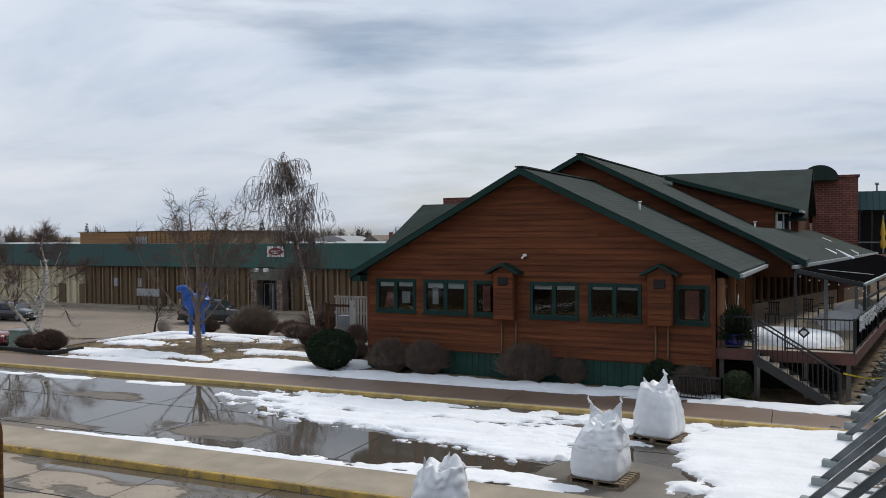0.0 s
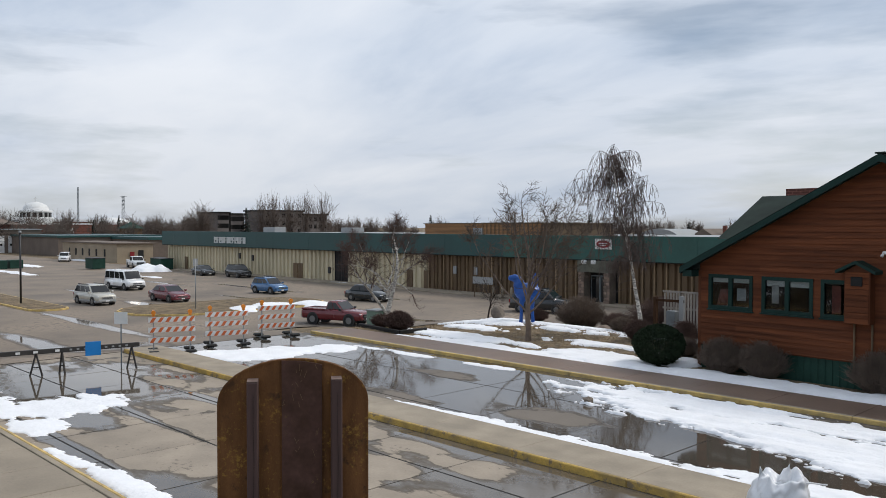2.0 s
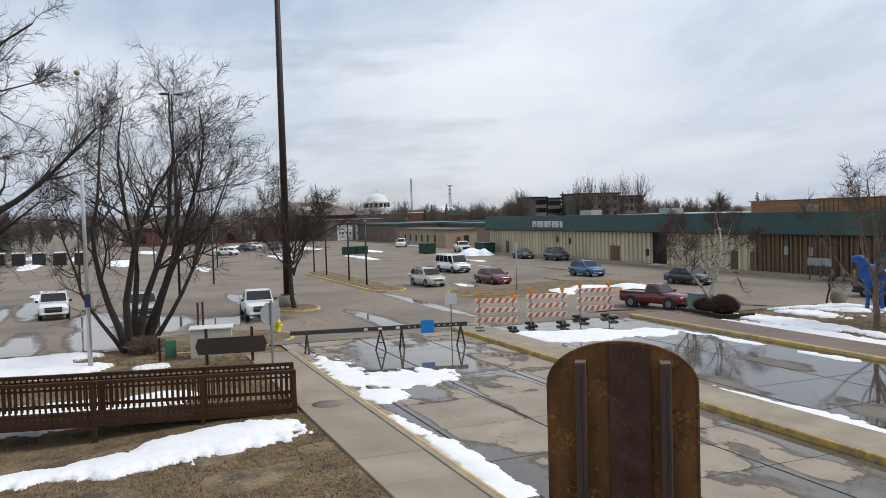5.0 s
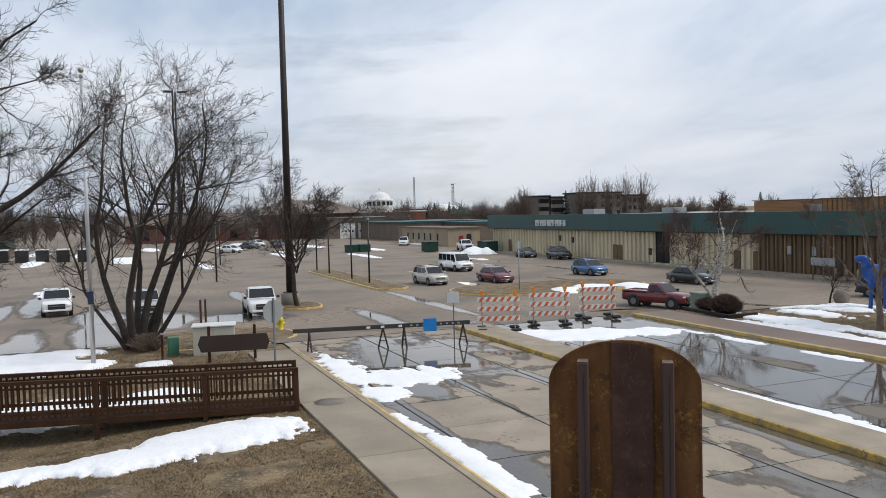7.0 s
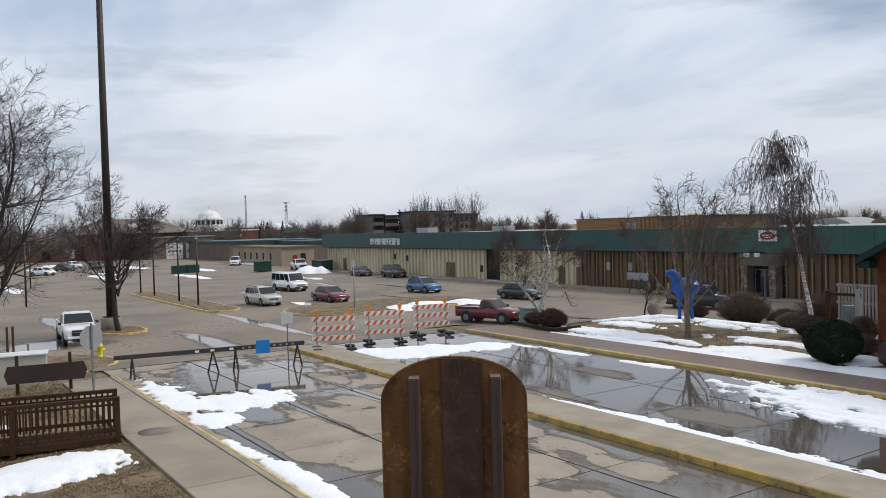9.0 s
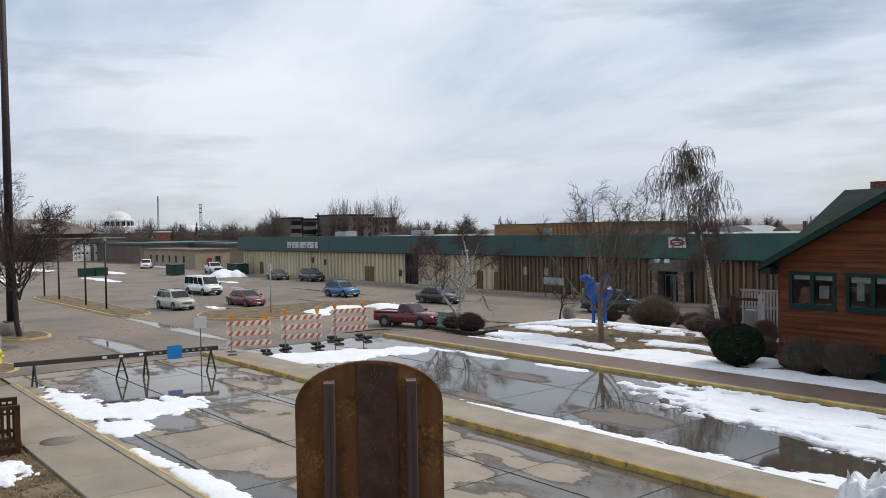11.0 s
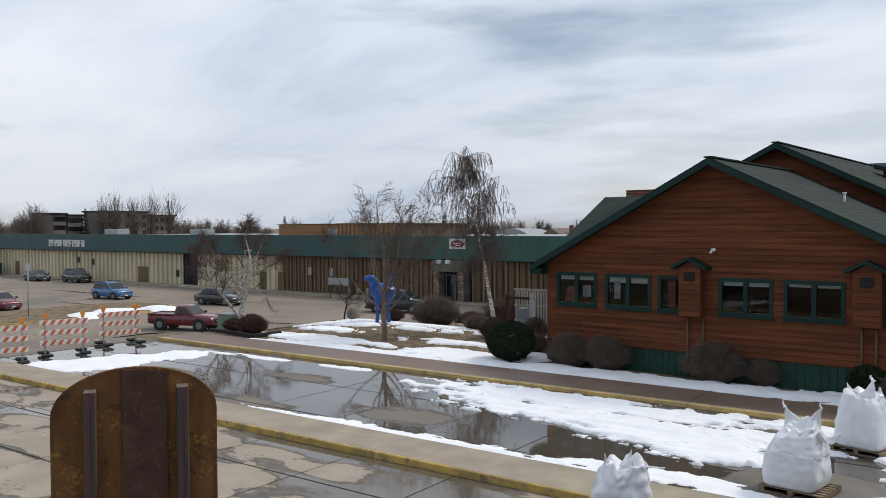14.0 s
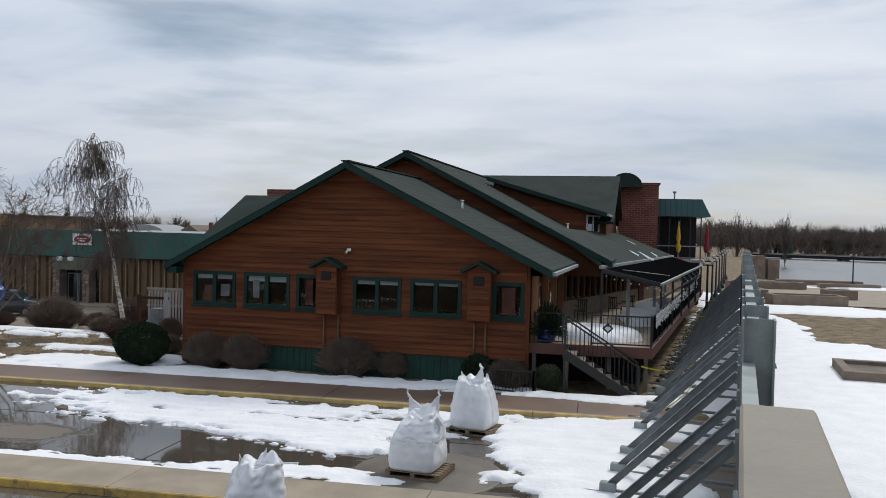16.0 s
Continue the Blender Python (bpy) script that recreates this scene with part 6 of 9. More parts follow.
bm = bmesh.new(); spin(bm, [(7.5, 13), (7.5, 15.8), (8.2, 16), (8.2, 17), (6.6, 17.05), (6.3, 18.6), (5.2, 20), (3.2, 21.2), (0.9, 21.8), (0.2, 22)], n=24)
part("dome", bm, M_WHITE, ch, "white rounded dome")
part("finial", boxm((-0.2, 0.2, -0.2, 0.2, 21.9, 24.4), (-0.15, 0.15, -0.9, 0.9, 23.3, 23.7)), M_WHITE, ch)
for y in (-14, -10, 4, 8, 12):
    part("tall_window", boxm((16.01, 16.1, y, y + 2, 2, 7)), M_WHITE, ch)
bm = bmesh.new(); spin(bm, [(11, 8.9), (9.5, 11), (6, 12.6), (2, 13.3), (0.2, 13.4)], (0, 42, 0), 20)
part("low_dome", bm, M_WHITE, ch)
part("side_hall", boxm((-14, 14, 28.1, 64, 0, 8.8)), M_BRICK, ch)
for x, y, h, w, lb in ((-338, 123.9, 22.5, 0.35, "slim red and white radio mast"), (-313.4, 131.9, 18.4, 0.6, "grey lattice radio tower")):
    t = thing("radio_tower", pose(x, y, -1.6), lb, "tower", "far towers")
    bm = bmesh.new()
    for s in ((1, 1), (1, -1), (-1, 1), (-1, -1)):
        beam(bm, (s[0] * w, s[1] * w, 0), (s[0] * w * 0.5, s[1] * w * 0.5, h), 0.09)
    for k in range(int(h / 1.6)):
        a = w * (1 - 0.5 * k * 1.6 / h)
        beam(bm, (-a, -a, k * 1.6), (a, a, k * 1.6 + 1.5), 0.06); beam(bm, (a, -a, k * 1.6), (-a, a, k * 1.6 + 1.5), 0.06)
    part("mast", bm, M_STEELD, t)
    if h < 20:
        for k_, dz in enumerate((0.2, 1.6, 3.2)):
            part("antenna", boxm((-0.7 + 0.5 * (k_ % 2), 0.2 + 0.5 * (k_ % 2), -0.35, 0.35, h - dz - 0.35, h - dz)), M_STEELD, t)
        part("top_bar", boxm((-0.15, 0.15, -1.3, 1.3, h - 0.15, h)), M_STEELD, t)
# hotel blocks, school, houses behind the shop
M_HOTEL = mat("hotel_plaster", (0.16, 0.14, 0.13), 0.8, var=0.2, scale=0.2, fine=2, space="Position")
for x0, x1, y0, y1, h in ((-252, -240, 131.9, 135.8, 9.4), (-251, -240, 136.5, 141.3, 9.0), (-252, -240, 148.8, 164.6, 10.3), (-252, -240, 164.8, 175.0, 9.2)):
    t = thing("hotel_block", pose(0, 0, 0), "dark multi-storey hotel block with rows of windows", "building", "hotel blocks")
    part("wall", boxm((x0, x1, y0, y1, -2, h)), M_HOTEL, t)
    part("roof", boxm((x0 - 0.5, x1 + 0.5, y0 - 0.5, y1 + 0.5, h + 0.01, h + 0.5)), M_DARK, t)
    for i in range(4):
        for j in range(5):
            yy = y0 + (y1 - y0) * (j + 0.5) / 5
            part("window", boxm((x1 + 0.01, x1 + 0.08, yy - 0.6, yy + 0.6, h - 2.6 * (i + 1) + 0.5, h - 2.6 * (i + 1) + 1.9)), M_DARK, t)
shed("school", -420, -350, 112, 150, 7.0, M_BRICK, "long brick school with white trim", roof=M_WHITE, wins=6, par=0.9)
def house(x, y, w, d, h, rot, m_, label):
    t = thing("house", pose(x, y, -3.5, 0, 0, rot), label, "house", "far houses")
    part("wall", boxm((-w / 2, w / 2, -d / 2, d / 2, 0, h)), m_, t)
    bm = bmesh.new(); extrude_poly(bm, [(-w / 2 - 0.5, h), (w / 2 + 0.5, h), (0, h + w * 0.33)], "y", -d / 2 - 0.5, d / 2 + 0.5)
    part("roof", bm, M_SHINGLE if m_ is not M_WHITE else M_FARB, t)
    for k in (-1, 1):
        part("window", boxm((k * w / 4 - 0.6, k * w / 4 + 0.6, -d / 2 - 0.07, -d / 2 - 0.01, h - 2.2, h - 0.8)), M_DARK, t)
    part("chimney", boxm((w / 5, w / 5 + 0.8, 0, 0.8, h + 0.5, h + w * 0.33 + 0.7)), M_BRICK, t)


house(-94, 180, 12, 9, 4.4, 0, M_WHITE, "white house with grey gabled roof far behind the shop")
house(-86, 184, 11, 9, 4.2, 20, M_FARB, "grey house with gabled roof far behind the shop")
house(-118, 196, 12, 9, 3.6, 0, M_WHITE, "pale house with gabled roof far off")
house(-76, 186, 12, 9, 4.4, 10, M_FARB, "brown house with gabled roof far off")
t = thing("arched_hall", pose(-100.7, 172.8, -4.6), "small hall with rounded grey roof", "building", "far buildings")
bm = bmesh.new(); extrude_poly(bm, [(6 * math.cos(a * math.pi / 12), 6.2 + 3.2 * math.sin(a * math.pi / 12)) for a in range(13)] + [(-6, 0), (6, 0)], "y", -6, 6)
part("shell", bm, M_GREY, t)
hs = thing("brown_roof_hall", pose(-252, 55.8, -2.2), "large brick hall with a broad brown hipped roof", "building", "far buildings")
part("wall", boxm((-15, 14, -14, 14, 0, 8.0)), M_BRICK, hs)
bm = bmesh.new()
v = [bm.verts.new(p) for p in ((-17, -16, 7.8), (16, -16, 7.8), (16, 16, 7.8), (-17, 16, 7.8), (0, -7, 12.1), (0, 7, 12.1))]
for f in ((0, 1, 4), (1, 2, 5, 4), (2, 3, 5), (3, 0, 4, 5), (3, 2, 1, 0)):
    bm.faces.new([v[i] for i in f])
part("roof", bm, M_FARB, hs, "brown shingled hip roof")
part("dormer_vent", boxm((7.5, 9, -1.2, 1.2, 9.4, 10.6)), M_WHITE, hs)
part("wing", boxm((-10, 10, -52, -14.1, 0, 5.6)), M_BRICK, hs)
bm = bmesh.new(); extrude_poly(bm, [(-11, 5.5), (11, 5.5), (0, 8.4)], "y", -53, -14.0)
part("wing_roof", bm, M_FARB, hs)
for k in range(6):
    part("window", boxm((10.01, 10.08, -48 + 6 * k, -46 + 6 * k, 1.4, 3.8)), M_WHITE if k % 2 else M_DARK, hs)
house(-190, -30, 22, 12, 3.6, 90, M_FARB, "low brown house beyond the car park")
house(-210, -75, 20, 12, 3.8, 80, M_BRICK, "low brick house beyond the car park")


# ---- parking lot islands, posts, boxes ----
def island(x0, x1, y0, y1, label):
    t = thing("lot_island", pose(0, 0, 0), label, "traffic island", "parking lot islands", "structure")
    zz = gz((x0 + x1) / 2, (y0 + y1) / 2)
    r = min(x1 - x0, y1 - y0) / 2
    def outline(k):
        pts = []
        for cx, cy, a0 in ((x1 - r, y1 - r, 0), (x0 + r, y1 - r, 90), (x0 + r, y0 + r, 180), (x1 - r, y0 + r, 270)):
            for i in range(5):
                a = radians(a0 + 22.5 * i)
                pts.append((cx + (r - k) * math.cos(a), cy + (r - k) * math.sin(a)))
        return pts
    bm = bmesh.new(); extrude_poly(bm, outline(0), "z", zz - 0.1, zz + 0.14)
    part("kerb", bm, M_YELLOWP, t, "worn yellow kerb")
    bm = bmesh.new(); extrude_poly(bm, outline(0.18), "z", zz - 0.05, zz + 0.17)
    part("soil", bm, M_GRASS, t, "brown grass fill")


island(-98, -68.5, 21.6, 24.8, "long narrow lot island with dead grass")
island(-67, -57.5, 26.0, 44.0, "broad lot island with dead grass and snow")
island(-62.6, -58.2, 11.2, 14.4, "lot island with concrete lamp base")
island(-39.6, -33.8, 0.5, 7.6, "brown grassed island end by the gate")
def post_lamp(x, y):
    t = thing("lot_post", pose(x, y, gz(x, y) + 0.1), "slim dark metal post in the lot island", "post", "lot island posts")
    bm = bmesh.new(); rod(bm, (0, 0, 0), (0, 0, 6.1), 0.09, 0.08, 8)
    part("shaft", bm, M_BLACK, t)
    bm = bmesh.new(); rod(bm, (0, 0, 6.1), (0, 0, 6.3), 0.14, 0.1, 8)
    part("cap", bm, M_GREY, t)


for x in (-75.4, -81.6, -91.0, -97.0):
    post_lamp(x, 22.8)
for x, y in ((-118, 14), (-125, 6), (-104, -14), (-112, 3), (-96, -3), (-131, 0), (-88, 10)):
    post_lamp(x, y)
mp = thing("light_mast", pose(-61.2, 12.3, -1.5), "very tall brown steel light mast on a concrete base", "light mast")
bm = bmesh.new(); rod(bm, (0, 0, 0.9), (0, 0, 30), 0.31, 0.17, 14)
part("shaft", bm, mat("brown_mast_paint", (0.028, 0.017, 0.015), 0.6, var=0.25, scale=1, fine=8), mp)
bm = bmesh.new(); spin(bm, [(0.72, -0.2), (0.72, 0.88), (0.66, 0.92), (0.05, 0.92)], n=16)
part("base", bm, M_CAST, mp, "round concrete base")
part("base_plate", boxm((-0.48, 0.48, -0.48, 0.48, 0.92, 0.99)), M_RUSTD, mp)
part("light_ring", boxm((-1.2, 1.2, -1.2, 1.2, 29.6, 30.1)), M_STEELD, mp)
def far_lamp(x, y, h):
    t = thing("lot_lamp", pose(x, y, gz(x, y)), "tall dark parking lot lamp with flat heads", "lamp", "lot lamps")
    bm = bmesh.new(); rod(bm, (0, 0, 0), (0, 0, h), 0.12, 0.08, 8)
    part("pole", bm, M_BLACK, t)
    for s in (-1, 1):
        part("head", boxm((-0.2, 0.2, s * 0.62 - 0.4, s * 0.62 + 0.4, h - 0.08, h + 0.1)), M_BLACK, t, bevel=0.05)


far_lamp(-77.8, 5.8, 18.2)
for x, y, w in ((-131, 50.6, 3.0), (-124.5, 58.2, 2.6), (-121.9, 57.6, 2.4)):
    t = thing("dumpster", pose(x, y, -1.6), "dark green steel dumpster", "dumpster", "dumpsters")
    part("bin", boxm((-w / 2, w / 2, -1, 1, 0.1, 1.7)), M_SKIRT, t, bevel=0.04)
    part("lid", boxm((-w / 2 - 0.05, w / 2 + 0.05, -1.05, 1.05, 1.702, 1.8)), M_BLACK, t)
    part("pocket", boxm((-w / 2 - 0.12, -w / 2 - 0.002, -0.6, 0.6, 0.7, 0.95)), M_BLACK, t)
for k in range(5):
    t = thing("dark_container", pose(-158 + 2.4 * k, -17.5 + 3.3 * k, -1.6), "dark steel lot container with snow on top", "container", "lot containers")
    part("body", boxm((-1, 1, -1.0, 1.0, 0, 2.0)), M_BLACK, t, bevel=0.05)
    part("snow_cap", boxm((-1, 1, -1.0, 1.0, 2.0, 2.2)), M_SNOW, t, bevel=0.04)
for k in range(2):
    t = thing("utility_box", pose(-141.5 - 0.5 * k, 39.6 + 2.5 * k, -1.6), "dark green transformer cabinet", "utility box", "transformers")
    part("case", boxm((-0.9, 0.9, -1.0, 1.0, 0, 1.35)), M_SKIRT, t, bevel=0.05)
gb = thing("utility_box", pose(-36.6, 25.6 + 4.6, gz(-36.6, 30.2)), "pale green metal utility cabinet beside the planter", "utility box")
part("case", boxm((-0.45, 0.45, -0.4, 0.4, -0.1, 1.15)), plain("pale_green_paint", (0.16, 0.24, 0.19), 0.5), gb, bevel=0.03)
part("lid", boxm((-0.5, 0.5, -0.45, 0.45, 1.152, 1.22)), M_GREY, gb, bevel=0.01)


# ---- vehicles ----
M_TYRE = mat("tyre_rubber", (0.016, 0.016, 0.016), 0.85, var=0.2)
M_RIM = plain("alloy_rim", (0.20, 0.205, 0.21), 0.4, 0.7)
M_CARGLASS = plain("tinted_car_glass", (0.012, 0.014, 0.016), 0.06)
M_LAMP = plain("headlamp_lens", (0.62, 0.64, 0.66), 0.12)
M_TAIL = plain("tail_lens", (0.25, 0.01, 0.01), 0.2)
M_TRIM = plain("black_car_trim", (0.018, 0.018, 0.019), 0.5)


def paint(name, col, rough=0.25):
    m = plain(name, col, rough, 0.15)
    m.node_tree.nodes["Principled BSDF"].inputs["Coat Weight"].default_value = 0.6
    return m


def loft(bm, secs):
    """Skin through cross sections (lists of points with the same count)."""
    R = [[bm.verts.new(p) for p in s] for s in secs]
    n = len(secs[0])
    for a, b in zip(R, R[1:]):
        for i in range(n):
            f = bm.faces.new((a[i], a[(i + 1) % n], b[(i + 1) % n], b[i]))
            f.smooth = True
    bm.faces.new(R[0][::-1]); bm.faces.new(R[-1])


def section(x, hw, z0, z1, bulge=0.06, top_in=0.12):
    zm = z0 + (z1 - z0) * 0.55
    half = [(hw - 0.08, z0), (hw - 0.01, z0 + 0.1), (hw, zm), (hw - 0.03, z1 - 0.1), (hw - top_in, z1 - 0.01), (hw * 0.45, z1 + bulge * 0.5)]
    pts = [(x, y, z) for y, z in half] + [(x, -y, z) for y, z in half[::-1]]
    return pts


def vehicle(name, m, body_m, L, W, H, kind, label, category, lower=None, group="parked vehicles"):
    """kind: sedan, suv, van or pickup. The front looks along local +x."""
    t = thing(name, m, label, category, group)
    hw, g = W / 2, {"sedan": 0.2, "suv": 0.25, "van": 0.26, "pickup": 0.36}[kind]
    f, r = L / 2, -L / 2
    belt = {"sedan": 0.92, "suv": 1.02, "van": 1.1, "pickup": 1.22}[kind] * (H / {"sedan": 1.46, "suv": 1.68, "van": 2.08, "pickup": 1.92}[kind])
    hood = belt - {"sedan": 0.12, "suv": 0.06, "van": 0.05, "pickup": 0.05}[kind]
    bm = bmesh.new()
    cf = f - {"sedan": 1.05, "suv": 1.0, "van": 0.85, "pickup": 1.35}[kind]       # foot of the windscreen
    secs = [section(r, hw - 0.2, g + 0.2, belt - 0.2), section(r + 0.12, hw - 0.04, g + 0.06, belt - 0.02), section(r + L * 0.25, hw, g, belt), section(cf - 0.1, hw, g, belt),
            section(cf + 0.25, hw, g, hood + 0.03), section(f - 0.3, hw - 0.03, g + 0.02, hood - 0.05), section(f - 0.06, hw - 0.1, g + 0.08, hood - 0.14), section(f, hw - 0.22, g + 0.16, hood - 0.24)]
    if kind == "pickup":
        secs[0] = section(r, hw - 0.06, g + 0.1, belt - 0.03)
    loft(bm, secs)
    part("body", bm, body_m, t)
    if lower is not None:
        bm = bmesh.new()
        loft(bm, [section(r - 0.02, hw - 0.1, g - 0.02, g + 0.32), section(r + 0.3, hw + 0.012, g - 0.04, g + 0.3), section(f - 0.4, hw + 0.012, g - 0.04, g + 0.3), section(f + 0.02, hw - 0.16, g + 0.04, g + 0.3)])
        part("lower_cladding", bm, lower, t, "grey lower cladding")
    # cabin
    c1 = {"sedan": cf - 0.9, "suv": cf - 0.75, "van": cf - 0.55, "pickup": cf - 0.65}[kind]
    c2 = {"sedan": r + 1.15, "suv": r + 0.5, "van": r + 0.2, "pickup": r + L * 0.44}[kind]
    c3 = {"sedan": r + 0.45, "suv": r + 0.12, "van": r + 0.06, "pickup": r + L * 0.40}[kind]
    ti = {"sedan": 0.2, "suv": 0.17, "van": 0.14, "pickup": 0.16}[kind]
    bm = bmesh.new()
    zb, zt = belt - 0.05, H
    A = [bm.verts.new(p) for p in ((cf, hw - 0.07, zb), (cf, -hw + 0.07, zb), (c3, -hw + 0.07, zb), (c3, hw - 0.07, zb))]
    B = [bm.verts.new(p) for p in ((c1, hw - ti, zt - 0.05), (c1, -hw + ti, zt - 0.05), (c2, -hw + ti, zt - 0.05), (c2, hw - ti, zt - 0.05))]
    C = [bm.verts.new(p) for p in ((c1 - 0.22, hw - ti - 0.16, zt), (c1 - 0.22, -hw + ti + 0.16, zt), (c2 + 0.2, -hw + ti + 0.16, zt), (c2 + 0.2, hw - ti - 0.16, zt))]
    for P, Q in ((A, B), (B, C)):
        for i in range(4):
            bm.faces.new((P[i], P[(i + 1) % 4], Q[(i + 1) % 4], Q[i]))
    bm.faces.new(C)
    bmesh.ops.bevel(bm, geom=bm.edges[:], offset=0.06, segments=3, affect="EDGES")
    for q in bm.faces:
        q.smooth = True
    part("cabin", bm, body_m, t)
    def pane(nm, pts, off):
        bm = bmesh.new()
        n = (Vector(pts[1]) - Vector(pts[0])).cross(Vector(pts[2]) - Vector(pts[0])).normalized()
        if n.dot(Vector(off)) < 0:
            n = -n
        a = [bm.verts.new(Vector(p) + n * 0.012) for p in pts]; b = [bm.verts.new(Vector(p) - n * 0.01) for p in pts]
        bm.faces.new(a); bm.faces.new(b[::-1])
        for i in range(4):
            bm.faces.new((a[i], b[i], b[(i + 1) % 4], a[(i + 1) % 4]))
        part(nm, bm, M_CARGLASS, t)
    def mixp(k, x0, x1, s):
        z = zb + (zt - 0.05 - zb) * k
        return (x0 + (x1 - x0) * k, s * (hw - 0.07 + (0.07 - ti) * k), z)
    def fr(k, inn, s):
        p = mixp(k, cf, c1, s)
        return (p[0], p[1] - s * inn, p[2])
    pane("windscreen", [fr(0.14, 0.07, 1), fr(0.14, 0.07, -1), fr(0.93, 0.07, -1), fr(0.93, 0.07, 1)], (1, 0, 0.5))
    def bk(k, inn, s):
        p = mixp(k, c3, c2, s)
        return (p[0], p[1] - s * inn, p[2])
    pane("rear_window", [bk(0.2, 0.1, 1), bk(0.2, 0.1, -1), bk(0.88, 0.08, -1), bk(0.88, 0.08, 1)], (-1, 0, 0.5))
    n = {"sedan": 2, "suv": 3, "van": 4, "pickup": 2}[kind]
    for s in (-1, 1):
        for i in range(n):
            def sp(u, k):
                a, b = mixp(k, cf, c1, s), mixp(k, c3, c2, s)
                a = Vector(a) + Vector((-0.12, 0, 0)); b = Vector(b) + Vector((0.1, 0, 0))
                return tuple(a.lerp(b, u))
            pane("side_window", [sp((i + 0.05) / n, 0.16), sp((i + 0.95) / n, 0.16), sp((i + 0.95) / n, 0.88), sp((i + 0.05) / n, 0.88)], (0, s, 0))
        part("mirror", boxm((cf - 0.28, cf - 0.12, s * hw + (0.0 if s > 0 else -0.2), s * hw + (0.2 if s > 0 else 0.0), belt - 0.01, belt + 0.15)), M_TRIM if kind in ("van", "pickup") else body_m, t, bevel=0.03)
        part("headlight", boxm((f - 0.26, f - 0.06, s * (hw - 0.3) - 0.17, s * (hw - 0.3) + 0.17, hood - 0.3, hood - 0.15)), M_LAMP, t, bevel=0.03)
        part("taillight", boxm((r - 0.005, r + 0.16, s * (hw - 0.16) - 0.09, s * (hw - 0.16) + 0.09, belt - 0.36, belt - 0.1)), M_TAIL, t, bevel=0.02)
    big = kind == "pickup"
    part("grille", boxm((f - 0.14, f + (0.05 if big else 0.012), -hw * (0.56 if big else 0.5), hw * (0.56 if big else 0.5), hood - (0.56 if big else 0.42), hood - (0.2 if big else 0.26))), M_TRIM, t, bevel=0.02)
    part("grille_bar", boxm((f + 0.014, f + (0.075 if big else 0.03), -hw * 0.5, hw * 0.5, hood - 0.37, hood - 0.31)), M_RIM, t, bevel=0.01)
    part("lower_intake", boxm((f - 0.1, f + 0.056, -hw * 0.55, hw * 0.55, g + 0.0, g + 0.1)), M_TRIM, t, bevel=0.01)
    part("front_bumper", boxm((f - 0.3, f + 0.05, -hw + 0.16, hw - 0.16, g + 0.06, g + 0.24)), lower or (M_TRIM if kind in ("van",) else body_m), t, bevel=0.05)
    part("rear_bumper", boxm((r - 0.06, r + 0.2, -hw + 0.1, hw - 0.1, g + 0.06, g + 0.26)), M_RIM if kind == "pickup" else body_m, t, bevel=0.05)
    part("number_plate", boxm((f + 0.052, f + 0.06, -0.16, 0.16, g + 0.1, g + 0.2)), M_WHITE, t)
    R = {"sedan": 0.32, "suv": 0.35, "van": 0.36, "pickup": 0.39}[kind]
    for x in (f - L * 0.19, r + L * 0.2):
        for s in (-1, 1):
            bm = bmesh.new(); rod(bm, (x, s * (hw - 0.24), R + 0.01), (x, s * (hw + 0.008), R + 0.01), R + 0.075, n=24)
            part("wheel_arch", bm, M_TRIM, t)
            bm = bmesh.new(); rod(bm, (x, s * (hw - 0.2), R), (x, s * (hw + 0.025), R), R, n=20)
            w = part("wheel", bm, M_TYRE, t, bevel=0.025)
            bm = bmesh.new(); rod(bm, (x, s * (hw + 0.0), R), (x, s * (hw + 0.032), R), R * 0.62, R * 0.58, 14)
            part("rim", bm, M_RIM, w)
    if kind == "pickup":
        part("bed_liner", boxm((r + 0.12, c3 - 0.06, -hw + 0.14, hw - 0.14, belt - 0.03, belt + 0.006)), M_TRIM, t)
        part("bed_rail", boxm((r + 0.02, c3, hw - 0.14, hw - 0.02, belt - 0.06, belt + 0.05)), body_m, t, bevel=0.02)
        part("bed_rail", boxm((r + 0.02, c3, -hw + 0.02, -hw + 0.14, belt - 0.06, belt + 0.05)), body_m, t, bevel=0.02)
        part("tailgate", boxm((r + 0.0, r + 0.1, -hw + 0.14, hw - 0.14, belt - 0.4, belt + 0.05)), body_m, t, bevel=0.02)
    if kind in ("suv",):
        for s in (-1, 1):
            part("roof_rail", boxm((c2 + 0.2, c1 - 0.3, s * (hw - ti - 0.06) - 0.02, s * (hw - ti - 0.06) + 0.02, H - 0.01, H + 0.05)), M_TRIM, t)
    return t


P_WHITE, P_SILVER, P_MAROON = paint("white_car_paint", (0.84, 0.84, 0.83)), paint("silver_car_paint", (0.42, 0.42, 0.41)), paint("maroon_car_paint", (0.14, 0.018, 0.03))
P_RED, P_BLUE, P_BLACK = paint("dark_red_truck_paint", (0.135, 0.010, 0.016)), paint("blue_car_paint", (0.045, 0.14, 0.30)), paint("black_car_paint", (0.016, 0.018, 0.020))
P_DGREEN, P_CREAM = paint("dark_slate_paint", (0.011, 0.016, 0.020)), paint("cream_car_paint", (0.5, 0.48, 0.42))
def lot(x, y, a):
    return pose(x, y, gz(x, y) + 0.0, 0, 0, a)


